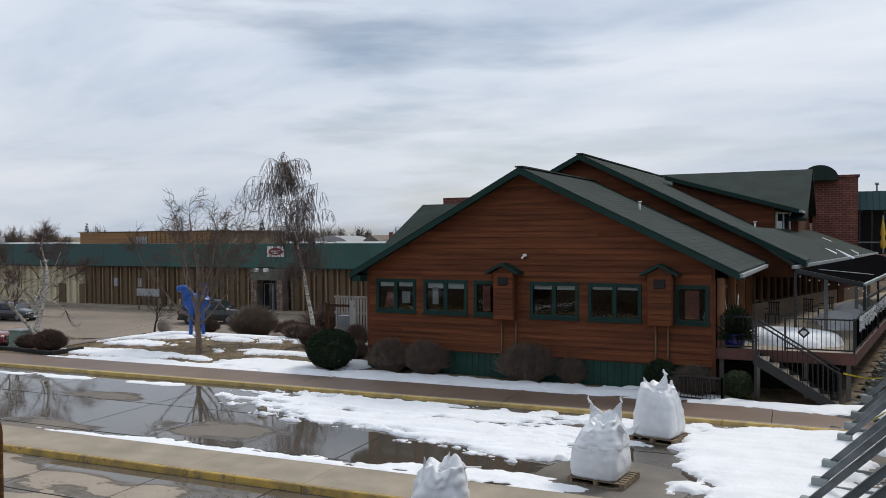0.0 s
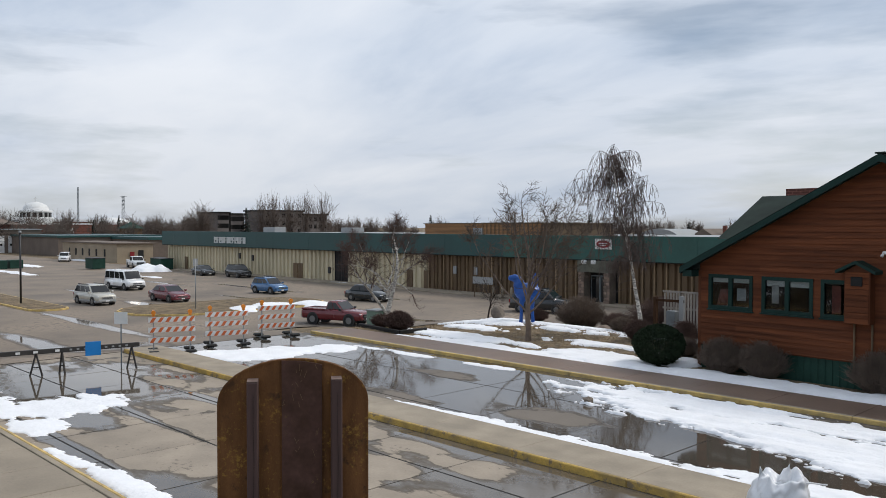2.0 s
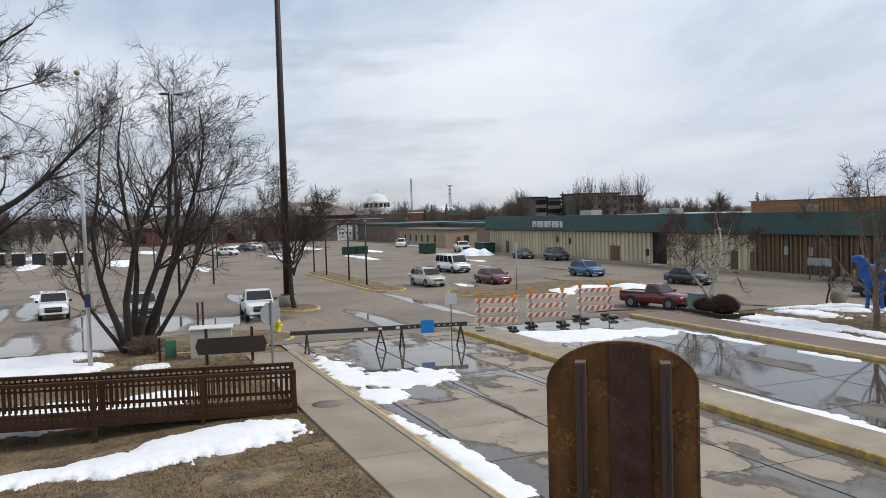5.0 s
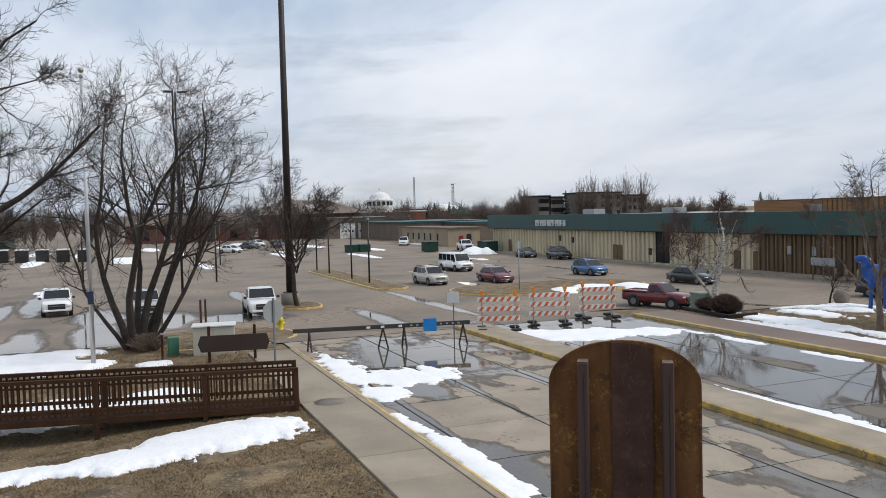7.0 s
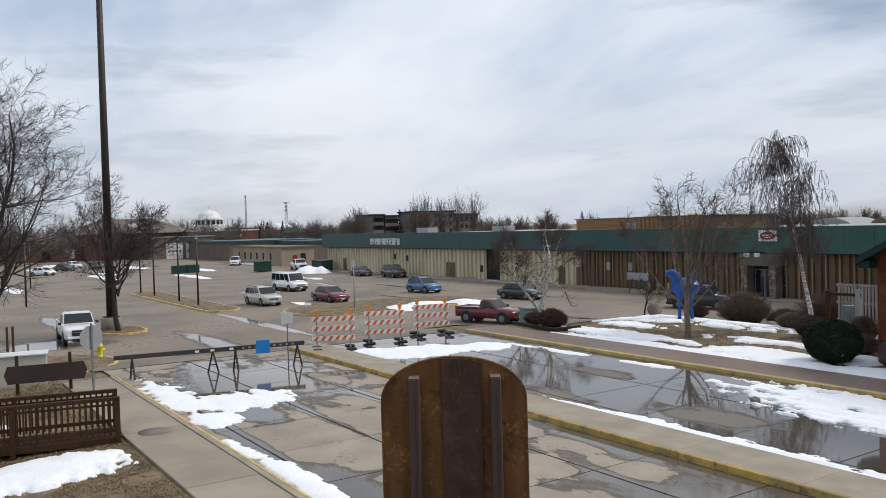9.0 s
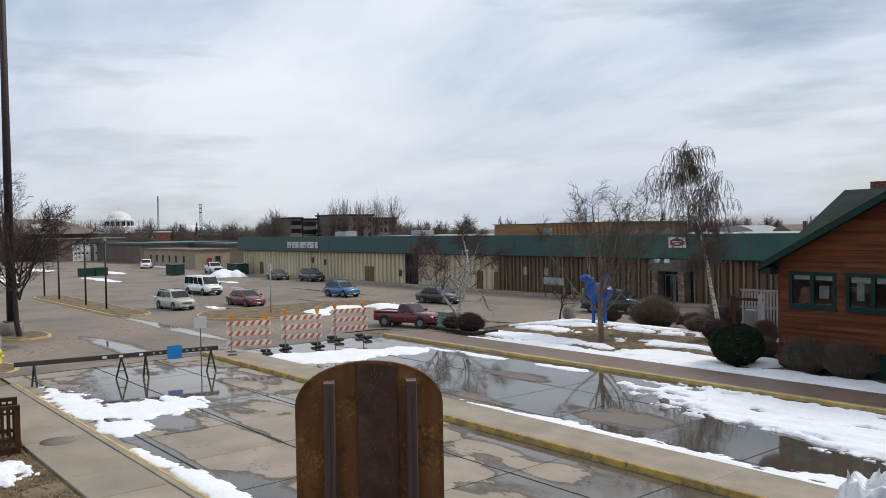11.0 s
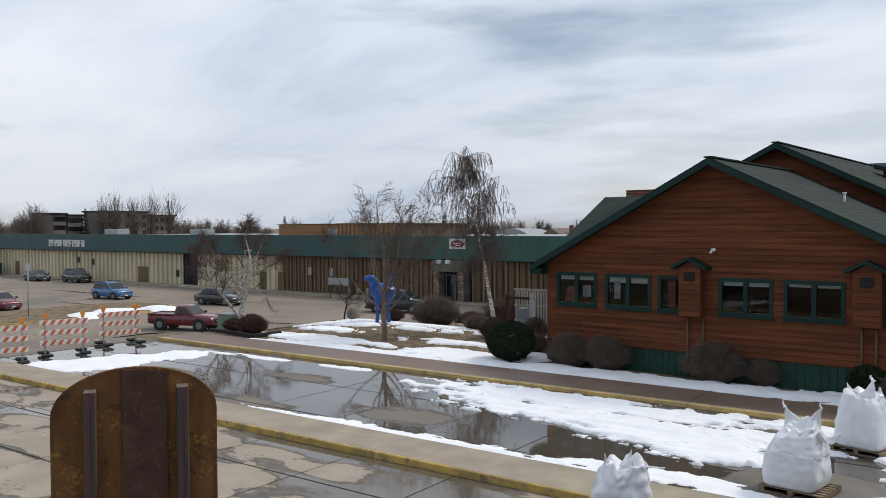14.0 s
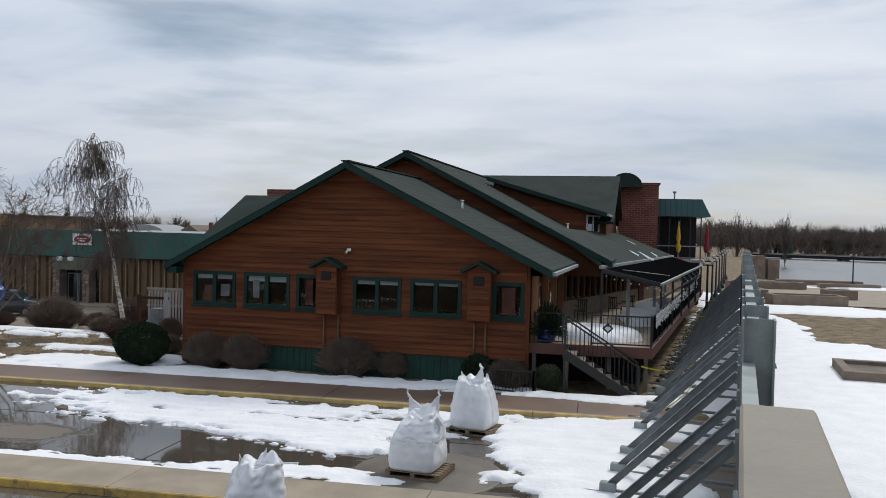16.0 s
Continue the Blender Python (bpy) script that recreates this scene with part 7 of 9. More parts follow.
vehicle("pickup_truck", lot(-45.9, 34.3, 20), P_RED, 4.85, 1.72, 1.68, "pickup", "dark red compact pickup truck parked by the barricades", "pickup truck")
vehicle("sedan", lot(-58.4, 47.2, 8), P_DGREEN, 4.5, 1.78, 1.5, "sedan", "dark slate hatchback parked in the lot", "car")
vehicle("compact_car", lot(-72.0, 45.3, 6), P_BLUE, 4.1, 1.8, 1.62, "suv", "blue boxy compact car parked in the lot", "car")
vehicle("sedan", lot(-70.6, 33.9, 4), P_MAROON, 4.6, 1.8, 1.48, "sedan", "maroon sedan parked in the lot", "car")
vehicle("passenger_van", lot(-87.2, 36.8, 4), P_WHITE, 5.7, 2.0, 2.1, "van", "white passenger van with dark grey lower body", "van", lower=M_TRIM)
vehicle("sport_utility", lot(-72.4, 27.9, 4), P_CREAM, 4.7, 1.86, 1.72, "suv", "pale silver sport utility car with grey cladding", "car", lower=M_GREY)
vehicle("sedan", lot(-105.0, 55.4, -6), P_BLACK, 4.8, 1.82, 1.42, "sedan", "black sedan parked along the shop front", "car")
vehicle("sport_utility", lot(-97.6, 56.6, -4), P_BLACK, 4.7, 1.85, 1.68, "suv", "black crossover parked along the shop front", "car")
vehicle("pickup_truck", lot(-57.6, 9.4, -3), P_WHITE, 5.7, 2.0, 1.95, "pickup", "white full-size pickup truck in meltwater", "pickup truck")
vehicle("pickup_truck", lot(-66.6, -3.9, 2), P_WHITE, 5.7, 2.02, 1.9, "pickup", "white full-size pickup truck facing the street", "pickup truck")
vehicle("pickup_truck", lot(-61.4, 2.0, 1), P_SILVER, 5.6, 2.0, 1.9, "pickup", "grey pickup truck behind the bare tree", "pickup truck")
vehicle("pickup_truck", lot(-131.5, 57.4, -10), P_WHITE, 5.6, 2.0, 1.9, "pickup", "white pickup truck beside the dumpsters", "pickup truck")
vehicle("sport_utility", lot(-163, 57.2, -25), P_WHITE, 4.9, 1.9, 1.8, "suv", "white sport utility car at the annex", "car")
vehicle("sport_utility", lot(-41.2, 51.0, 20), P_BLACK, 4.9, 1.95, 1.85, "suv", "black sport utility car behind the shrubs", "car")
for k, (x, y, pm, lb) in enumerate(((-178, 33, P_BLACK, "black car by the garage hall"), (-184, 36.5, P_SILVER, "silver car by the garage hall"), (-190, 31, P_WHITE, "white car by the garage hall"), (-176, 27, P_DGREEN, "dark car by the garage hall"), (-160, 21, P_WHITE, "white car at the lot edge"))):
    vehicle("sedan", lot(x, y, 10 * k), pm, 4.6, 1.8, 1.5, "sedan", lb, "car")


# ---- street furniture ----
# arched rusty steel plate on channel posts, in front of the wall
SGN = Matrix.Translation((-2.65, 1.79, 0)) @ pose(0, 0, 0, 0, 0, 55.9)
def rim_bead():
    """A narrow raised bead that follows the arch of the plate."""
    bm = bmesh.new()
    P = [(W2 * math.copysign(abs(math.cos(a)) ** 0.96, math.cos(a)), TOP - 0.17 + 0.17 * math.sin(a)) for a in [math.pi * k / 44 for k in range(45)]]
    P = [(W2, 2.6)] + P + [(-W2, 2.6)]
    for p, q in zip(P, P[1:]):
        beam(bm, (p[0] * 0.985, -0.002, p[1] - 0.004), (q[0] * 0.985, -0.002, q[1] - 0.004), 0.006, 0.004, up=(0, 1, 0))
    return bm


M_BARWOOD = mat("dark_stained_bar", (0.070, 0.038, 0.032), 0.7, var=0.3, scale=9, fine=60, bump=0.3, depth=0.002, stretch=(1, 1, 0.15))
M_BARTOP = mat("paler_bar_end", (0.17, 0.115, 0.095), 0.8, var=0.3, scale=30, fine=90)
sp = thing("steel_end_plate", SGN, "rusty arched steel plate with dark brown welded bars", "steel plate")
W2, TOP = 0.288, 4.69
bm = bmesh.new()
pts = [(-W2, 2.6), (W2, 2.6)] + [(W2 * math.copysign(abs(math.cos(a)) ** 0.96, math.cos(a)), TOP - 0.17 + 0.17 * math.sin(a)) for a in [math.pi * k / 22 for k in range(23)]]
extrude_poly(bm, pts, "y", 0.0, 0.014)
part("plate", bm, M_RUST, sp)
bm = bmesh.new()
extrude_poly(bm, [(-0.046, 2.6), (0.108, 2.6), (0.108, TOP - 0.026), (0.075, TOP - 0.017), (0.03, TOP - 0.010), (-0.046, TOP - 0.006)], "y", -0.012, -0.001)
part("centre_strip", bm, M_RUSTD, sp, "dark brown flat centre strip")
for x in (-0.174, 0.141):
    part("bar", boxm((x, x + 0.042, -0.075, -0.001, 2.6, TOP - 0.075)), M_BARWOOD, sp, "dark brown upright bar", bevel=0.004)
    # bar tops carry a paler brown than the bar sides
    part("bar_end", boxm((x + 0.001, x + 0.041, -0.074, -0.002, TOP - 0.0748, TOP - 0.072)), M_BARTOP, sp)
    bm = bmesh.new()
    for k in range(22):
        z = 2.7 + 0.085 * k
        wv = 0.004 * noise.noise(Vector((z * 5, x, 0)))
        beam(bm, (x + 0.024 + wv, -0.0755, z), (x + 0.024 + 0.004 * noise.noise(Vector(((z + 0.085) * 5, x, 0))), -0.0755, z + 0.085), 0.0016 + 0.001 * (k % 3), 0.001)
    part("crack", bm, M_DARK, sp)
M_SCRATCH = mat("ochre_scratch", (0.17, 0.10, 0.05), 0.8)
_q = random.Random(9)
for k in range(26):
    x, z = _q.uniform(-0.05, 0.095), _q.choice((4.62, 4.36, 4.34, 4.1, 4.55)) + _q.gauss(0, 0.05)
    if z > 4.66:
        continue
    dx, dz = _q.uniform(-0.012, 0.012), _q.uniform(0.004, 0.03)
    bm = bmesh.new(); beam(bm, (x, -0.0125, z), (x + dx, -0.0125, z + dz), 0.0022, 0.0014)
    part("scratch", bm, M_SCRATCH, sp)
part("rim_bead", rim_bead(), M_RUST, sp, "thin orange rusted rim")
part("post", boxm((-0.12, 0.12, 0.016, 0.22, -0.1, 4.2)), M_RUSTD, sp)


def barricade(x, y, rot, label="orange and white striped barricade with warning lamps"):
    t = thing("barricade", pose(x, y, 0, 0, 0, rot), label, "barricade", "street barricades")
    L = 1.83
    for x_ in (-L / 2 + 0.2, L / 2 - 0.2):
        part("upright", boxm((x_ - 0.025, x_ + 0.025, 0.0, 0.05, 0.05, 1.52)), M_GREY, t)
        part("foot", boxm((x_ - 0.03, x_ + 0.03, -0.6, 0.65, 0.0, 0.05)), M_STEELD, t)
        for s in (-0.5, 0.5):
            part("sandbag", boxm((x_ - 0.22, x_ + 0.22, s - 0.17, s + 0.17, 0.052, 0.17)), M_RUBBER, t, "black rubber ballast", bevel=0.05)
        lamp = part("warning_lamp", boxm((x_ - 0.06, x_ + 0.06, -0.03, 0.08, 1.522, 1.6)), M_ORANGE, t, "amber warning lamp")
        bm = bmesh.new(); rod(bm, (x_, -0.05, 1.68), (x_, 0.1, 1.68), 0.09, n=12)
        part("lens", bm, M_ORANGE, lamp)
    for z in (0.45, 0.87, 1.28):
        rl = part("rail", boxm((-L / 2, L / 2, -0.03, -0.001, z, z + 0.205)), M_WHITE, t, "white reflective rail")
        n = 6
        for k in range(n):
            a = -L / 2 + 0.05 + k * 0.3
            bm = bmesh.new()
            extrude_poly(bm, [(a, z + 0.003), (a + 0.14, z + 0.003), (min(a + 0.27, L / 2), z + 0.202), (a + 0.13, z + 0.202)], "y", -0.036, -0.031)
            part("stripe", bm, M_STRIPE, rl)
    return t


_b = barricade(-31.75, 15.35, 68)
copy_thing(_b, pose(-32.1, 18.05, 0, 0, 0, 70)); copy_thing(_b, pose(-33.0, 21.15, 0, 0, 0, 78))

# low road gate on trestle legs
M_GATE = mat("dark_gate_paint", (0.045, 0.04, 0.036), 0.6, var=0.25)
gt = thing("road_gate", pose(0, 0, 0), "long dark metal swing gate beam on trestle legs", "gate")
ga, gb_ = Vector((-30.75, 6.2, 0.82)), Vector((-29.3, 12.9, 0.86))
bm = bmesh.new(); beam(bm, ga, gb_, 0.09, 0.16)
part("beam", bm, M_GATE, gt, bevel=0.01)
def along(u):
    return ga.lerp(gb_, u)
for u, sp_ in ((0.09, 0.05), (0.50, 0.16), (0.62, 0.05), (0.96, 0.12)):
    p = along(u)
    for s in (-1, 1):
        bm = bmesh.new(); beam(bm, (p.x, p.y, p.z - 0.05), (p.x + s * 0.13, p.y + s * sp_, 0.0), 0.05)
        part("leg", bm, M_GATE, gt)
    bm = bmesh.new(); beam(bm, (p.x - 0.1, p.y - sp_ * 0.7, 0.3), (p.x + 0.1, p.y + sp_ * 0.7, 0.3), 0.03)
    part("cross_brace", bm, M_GATE, gt)
for u in (0.42, 0.5, 0.6):
    p = along(u)
    part("reflector", boxm((p.x + 0.05, p.x + 0.056, p.y - 0.1, p.y + 0.1, p.z - 0.04, p.z + 0.04)), M_WHITE, gt)
for k in range(9):
    p = along(0.66 + 0.034 * k)
    part("lettering_bar", boxm((p.x + 0.05, p.x + 0.056, p.y - 0.05, p.y + 0.04, p.z - 0.03, p.z + 0.03)), M_GREY, gt)
p = along(0.765)
gp = thing("blue_placard", pose(p.x + 0.07, p.y, p.z - 0.27, 0, 0, -12), "bright blue square placard hung on the gate beam", "sign")
part("panel", boxm((0.0, 0.02, -0.26, 0.26, 0.0, 0.5)), plain("cyan_blue_plate", (0.01, 0.22, 0.60), 0.4), gp, bevel=0.005)

ws = thing("small_sign", pose(-29.6, 12.35, 0, 0, 0, -32), "blank back of a white street sign on a thin post", "sign")
part("post", boxm((-0.02, 0.02, -0.02, 0.02, 0, 2.05)), M_STEELD, ws)
part("panel", boxm((0.022, 0.03, -0.23, 0.23, 1.62, 2.06)), M_WHITE, ws, "pale metal sign back", bevel=0.003)
ss = thing("stop_sign", pose(-28.1, 5.02, 0.1, 0, 0, 20), "grey metal back of an octagonal stop sign", "sign")
bm = bmesh.new(); extrude_poly(bm, [(0.415 * math.cos(radians(22.5 + 45 * k)), 1.84 + 0.415 * math.sin(radians(22.5 + 45 * k))) for k in range(8)], "x", -0.006, 0.0)
part("panel", bm, plain("bare_aluminium", (0.36, 0.37, 0.37), 0.45, 0.4), ss)
part("post", boxm((0.004, 0.05, -0.03, 0.03, -0.1, 2.3)), M_STEELD, ss)
fh = thing("fire_hydrant", pose(-37.6, 7.05, gz(-37.6, 7.05) + 0.1), "yellow fire hydrant by the kerb", "hydrant")
bm = bmesh.new(); spin(bm, [(0.16, 0), (0.16, 0.06), (0.11, 0.08), (0.11, 0.55), (0.14, 0.58), (0.12, 0.68), (0.05, 0.78), (0.03, 0.84)], n=12)
part("barrel", bm, M_TAPE, fh)
bm = bmesh.new(); rod(bm, (0, -0.2, 0.45), (0, 0.2, 0.45), 0.06, n=8)
part("outlet", bm, M_TAPE, fh)
bsn = thing("brown_guide_sign", pose(-29.75, 3.75, 0, 0, 0, -10), "dark brown wooden guide sign with pointed ends", "sign")
for y in (-0.72, 0.86):
    part("post", boxm((-0.05, 0.05, y - 0.05, y + 0.05, -0.1, 1.35)), M_FENCE, bsn)
bm = bmesh.new(); extrude_poly(bm, [(-1.0, 0.45), (1.28, 0.45), (1.38, 0.74), (1.28, 1.03), (-1.0, 1.03), (-1.1, 0.74)], "x", 0.055, 0.1)
part("board", bm, mat("dark_sign_brown", (0.040, 0.024, 0.020), 0.6, var=0.15), bsn)
ub = thing("utility_cabinet", pose(-31.9, 3.45, 0, 0, 0, -9), "cream metal utility cabinet behind the guide sign", "utility box")
part("case", boxm((-0.45, 0.45, -0.75, 0.75, -0.1, 1.12)), plain("cream_cabinet_paint", (0.46, 0.44, 0.37), 0.5), ub, bevel=0.02)
part("lid", boxm((-0.5, 0.5, -0.8, 0.8, 1.122, 1.18)), M_WHITE, ub, bevel=0.01)
part("door_seam", boxm((0.452, 0.458, -0.02, 0.0, 0.05, 1.05)), M_GREY, ub)
gx = thing("small_utility_box", pose(-32.6, 2.0, 0), "small green utility pedestal", "utility box")
part("case", boxm((-0.2, 0.2, -0.2, 0.2, -0.1, 0.7)), plain("green_pedestal", (0.05, 0.16, 0.10), 0.5), gx, bevel=0.02)
for x, y, h in ((-31.6, 1.55, 0.95), (-34.2, 3.2, 1.9), (-34.3, 3.4, 1.9)):
    t = thing("marker_post", pose(x, y, 0), "thin weathered marker post", "post", "marker posts")
    part("shaft", boxm((-0.04, 0.04, -0.04, 0.04, -0.1, h)), M_RUSTD if h > 1.5 else M_FENCE, t)
    part("cap", boxm((-0.05, 0.05, -0.05, 0.05, h, h + 0.06)), M_GREY, t)
fp = thing("flagpole", pose(-30.93, -0.77, 0), "tall silver flagpole with golden ball", "flagpole")
bm = bmesh.new(); rod(bm, (0, 0, -0.1), (0, 0, 10.25), 0.085, 0.05, 12)
part("shaft", bm, plain("brushed_pole_metal", (0.55, 0.56, 0.57), 0.35, 0.6), fp)
bm = bmesh.new(); bmesh.ops.create_icosphere(bm, subdivisions=2, radius=0.1); bmesh.ops.translate(bm, verts=bm.verts, vec=(0, 0, 10.38))
part("ball", bm, plain("tarnished_gold", (0.33, 0.29, 0.2), 0.35, 0.7), fp)
part("cleat_box", boxm((0.06, 0.14, -0.1, 0.1, 2.3, 2.75)), plain("navy_box", (0.02, 0.03, 0.08), 0.5), fp)
part("truck", boxm((-0.06, 0.06, -0.06, 0.06, 10.1, 10.2)), M_STEEL, fp)

# timber footbridge with picket rails
fb = thing("footbridge", Matrix.Translation((-21.3, 4.4, 0)) @ pose(0, 0, 0, 0, 0, -9) @ Matrix.Translation((21.3, -4.4, 0)), "dark brown timber footbridge with picket railings", "footbridge")
def deck_z(y):
    return 0.16 + 0.06 * max(0.0, (4.3 - y) / 4.0)
Y0, Y1 = -11.0, 4.4
for k in range(103):
    y = Y0 + 0.15 * k
    if y < Y1 - 0.1:
        part("plank", boxm((-22.4, -21.36, y + 0.005, y + 0.145, deck_z(y), deck_z(y) + 0.04)), M_FENCE, fb)
for x in (-22.45, -21.3):
    for z, h in ((1.0, 0.09), (0.86, 0.05), (0.22, 0.09)):
        bm = bmesh.new(); beam(bm, (x, Y0, deck_z(Y0) + z), (x, Y1, deck_z(Y1) + z), 0.05 if z < 0.95 else 0.12, h)
        part("rail", bm, M_FENCE, fb)
    bm = bmesh.new(); beam(bm, (x, Y0, deck_z(Y0) - 0.03), (x, Y1, deck_z(Y1) - 0.03), 0.08, 0.15)
    part("joist", bm, M_FENCE, fb)
    for k in range(113):
        y = Y0 + 0.1365 * k
        if y < Y1:
            part("picket", boxm((x - 0.02, x + 0.02, y, y + 0.045, deck_z(y) + 0.1, deck_z(y) + 0.96)), M_FENCE, fb)
    for y in (4.34, 2.02, -0.6, -3.3, -6.0, -8.7):
        part("post", boxm((x - 0.06, x + 0.06, y - 0.06, y + 0.06, -0.75, deck_z(y) + 1.0)), M_FENCE, fb)


# bulk bags on pallets
def pallet(m):
    t = thing("pallet", m, "worn wooden pallet on the wet street", "pallet", "pallets under bags")
    for k in range(7):
        y = -0.5 + 0.155 * k
        part("deck_board", boxm((-0.6, 0.6, y, y + 0.1, 0.11, 0.13)), M_PALLET, t)
    for x in (-0.6, -0.05, 0.5):
        part("stringer", boxm((x, x + 0.1, -0.5, 0.53, 0.02, 0.109)), M_PALLET, t)
    for y in (-0.5, 0.0, 0.43):
        part("bottom_board", boxm((-0.6, 0.6, y, y + 0.1, 0.0, 0.019)), M_PALLET, t)


def crumple(bm, prof, sq, seed, amp, n=84, tilt=(0.0, 0.0), rows=30, rise=(0.0, 0.0, 0.0), zf=2.4, flat=False):
    """A soft sack wall: rings (half width, height) with square corners, sharp folds and a lean; rise lifts the rim on one side."""
    R = []
    z0, z1 = prof[0][1], prof[-1][1]
    for j in range(rows + 1):
        v = j / rows
        z = z0 + (z1 - z0) * v
        k = max(i for i in range(len(prof) - 1) if prof[i][1] <= z + 1e-6)
        u = (z - prof[k][1]) / max(1e-6, prof[k + 1][1] - prof[k][1])
        sz = prof[k][0] + (prof[k + 1][0] - prof[k][0]) * smooth(u) if k else prof[0][0] + (prof[1][0] - prof[0][0]) * math.sqrt(max(0.0, u))
        ring = []
        for i in range(n):
            a = i * math.tau / n
            c, s_ = math.cos(a), math.sin(a)
            q = sq[0] + (sq[1] - sq[0]) * v
            r = sz / (abs(c) ** q + abs(s_) ** q) ** (1 / q)
            w = amp[0] + (amp[1] - amp[0]) * v
            p = Vector((c * r * 3.2 + seed, s_ * r * 3.2, z * zf))
            p += 0.5 * noise.noise_vector(p * 0.7)
            if flat:
                fold = 1.5 * noise.noise(p * 1.3) + 1.1 * noise.noise(p * 5.1 + Vector((3, 0, 0)))
            else:
                fold = 1 - 3.2 * abs(noise.noise(p)) + 0.5 * (1 - 3.0 * abs(noise.noise(p * 2.3 + Vector((9, 0, 0)))))
            r += w * fold
            zz = z + v * v * (rise[0] * c + rise[1] * s_ + rise[2] * noise.noise(Vector((c * 2.2 + seed, s_ * 2.2, 3)))) + w * 0.5 * noise.noise(p * 1.4)
            ring.append(bm.verts.new((r * c + tilt[0] * z * z, r * s_ + tilt[1] * z * z, zz)))
        R.append(ring)
    for a, b in zip(R, R[1:]):
        for i in range(n):
            if flat:
                k = i % 2
                q = (a[i], a[(i + 1) % n], b[(i + 1) % n], b[i])
                for tri in ((q[0], q[1], q[2]), (q[0], q[2], q[3])) if k else ((q[0], q[1], q[3]), (q[1], q[2], q[3])):
                    bm.faces.new(tri)
            else:
                bm.faces.new((a[i], a[(i + 1) % n], b[(i + 1) % n], b[i])).smooth = True
    bm.faces.new(R[0][::-1])
    # the rim turns in over the contents
    inner = [bm.verts.new(Vector(v.co).lerp(Vector((tilt[0] * z1 * z1, tilt[1] * z1 * z1, z1 - 0.2)), 0.5) + Vector((0, 0, -0.06))) for v in R[-1]]
    for i in range(n):
        f = bm.faces.new((R[-1][i], R[-1][(i + 1) % n], inner[(i + 1) % n], inner[i])); f.smooth = True
    bm.faces.new(inner)
    if flat:      # soften the creases
        bmesh.ops.subdivide_edges(bm, edges=[e for e in bm.edges if all(len(f.verts) < 5 for f in e.link_faces)], cuts=1, use_grid_fill=True)
        bmesh.ops.triangulate(bm, faces=[f for f in bm.faces if len(f.verts) > 4])
        bmesh.ops.smooth_vert(bm, verts=bm.verts, factor=0.35, use_axis_x=True, use_axis_y=True, use_axis_z=True)
        for f in bm.faces:
            f.smooth = True


def ear(t, p, q, w=0.05):
    """A thin upright corner tie, bent at the tip."""
    bm = bmesh.new()
    p, q = Vector(p), Vector(q)
    prev = p
    for i in range(1, 6):
        c = p.lerp(q, i / 5) + Vector((0.02 * math.sin(i * 1.7), 0.02 * math.cos(i * 2.1), 0))
        beam(bm, prev, c, w * (1.25 - 0.17 * i), 0.014)
        prev = c
    part("lifting_loop", bm, M_BAG, t, "white webbing lifting loop")


def flap(t, pts, thick=0.012, seed=0.0, amp=0.05, name="back_flap", label="raised back panel of the bag"):
    """A creased cloth panel: a grid stretched between four corners (bottom pair, top pair)."""
    bm = bmesh.new()
    n, g = 16, {}
    a, b, c, d = (Vector(p) for p in pts)
    for i in range(n + 1):
        for j in range(n + 1):
            u, v = i / n, j / n
            p = a.lerp(b, u).lerp(d.lerp(c, u), v)
            p.z -= 0.26 * math.sin(math.pi * u) ** 1.2 * v * v
            w = noise.noise(Vector((u * 4 + seed, v * 3, seed)))
            p += Vector((0, 1, 0)) * amp * (1 - 3 * abs(w))
            g[i, j] = bm.verts.new(p)
            g[i, j, 1] = bm.verts.new(p + Vector((0, thick, 0)))
    for i in range(n):
        for j in range(n):
            bm.faces.new((g[i, j], g[i + 1, j], g[i + 1, j + 1], g[i, j + 1])).smooth = True
            bm.faces.new((g[i, j, 1], g[i, j + 1, 1], g[i + 1, j + 1, 1], g[i + 1, j, 1])).smooth = True
    for k in range(n):
        bm.faces.new((g[k, n], g[k + 1, n], g[k + 1, n, 1], g[k, n, 1]))
        bm.faces.new((g[0, k], g[0, k + 1], g[0, k + 1, 1], g[0, k, 1])); bm.faces.new((g[n, k], g[n, k + 1], g[n, k + 1, 1], g[n, k, 1]))
    part(name, bm, M_BAG, t, label)


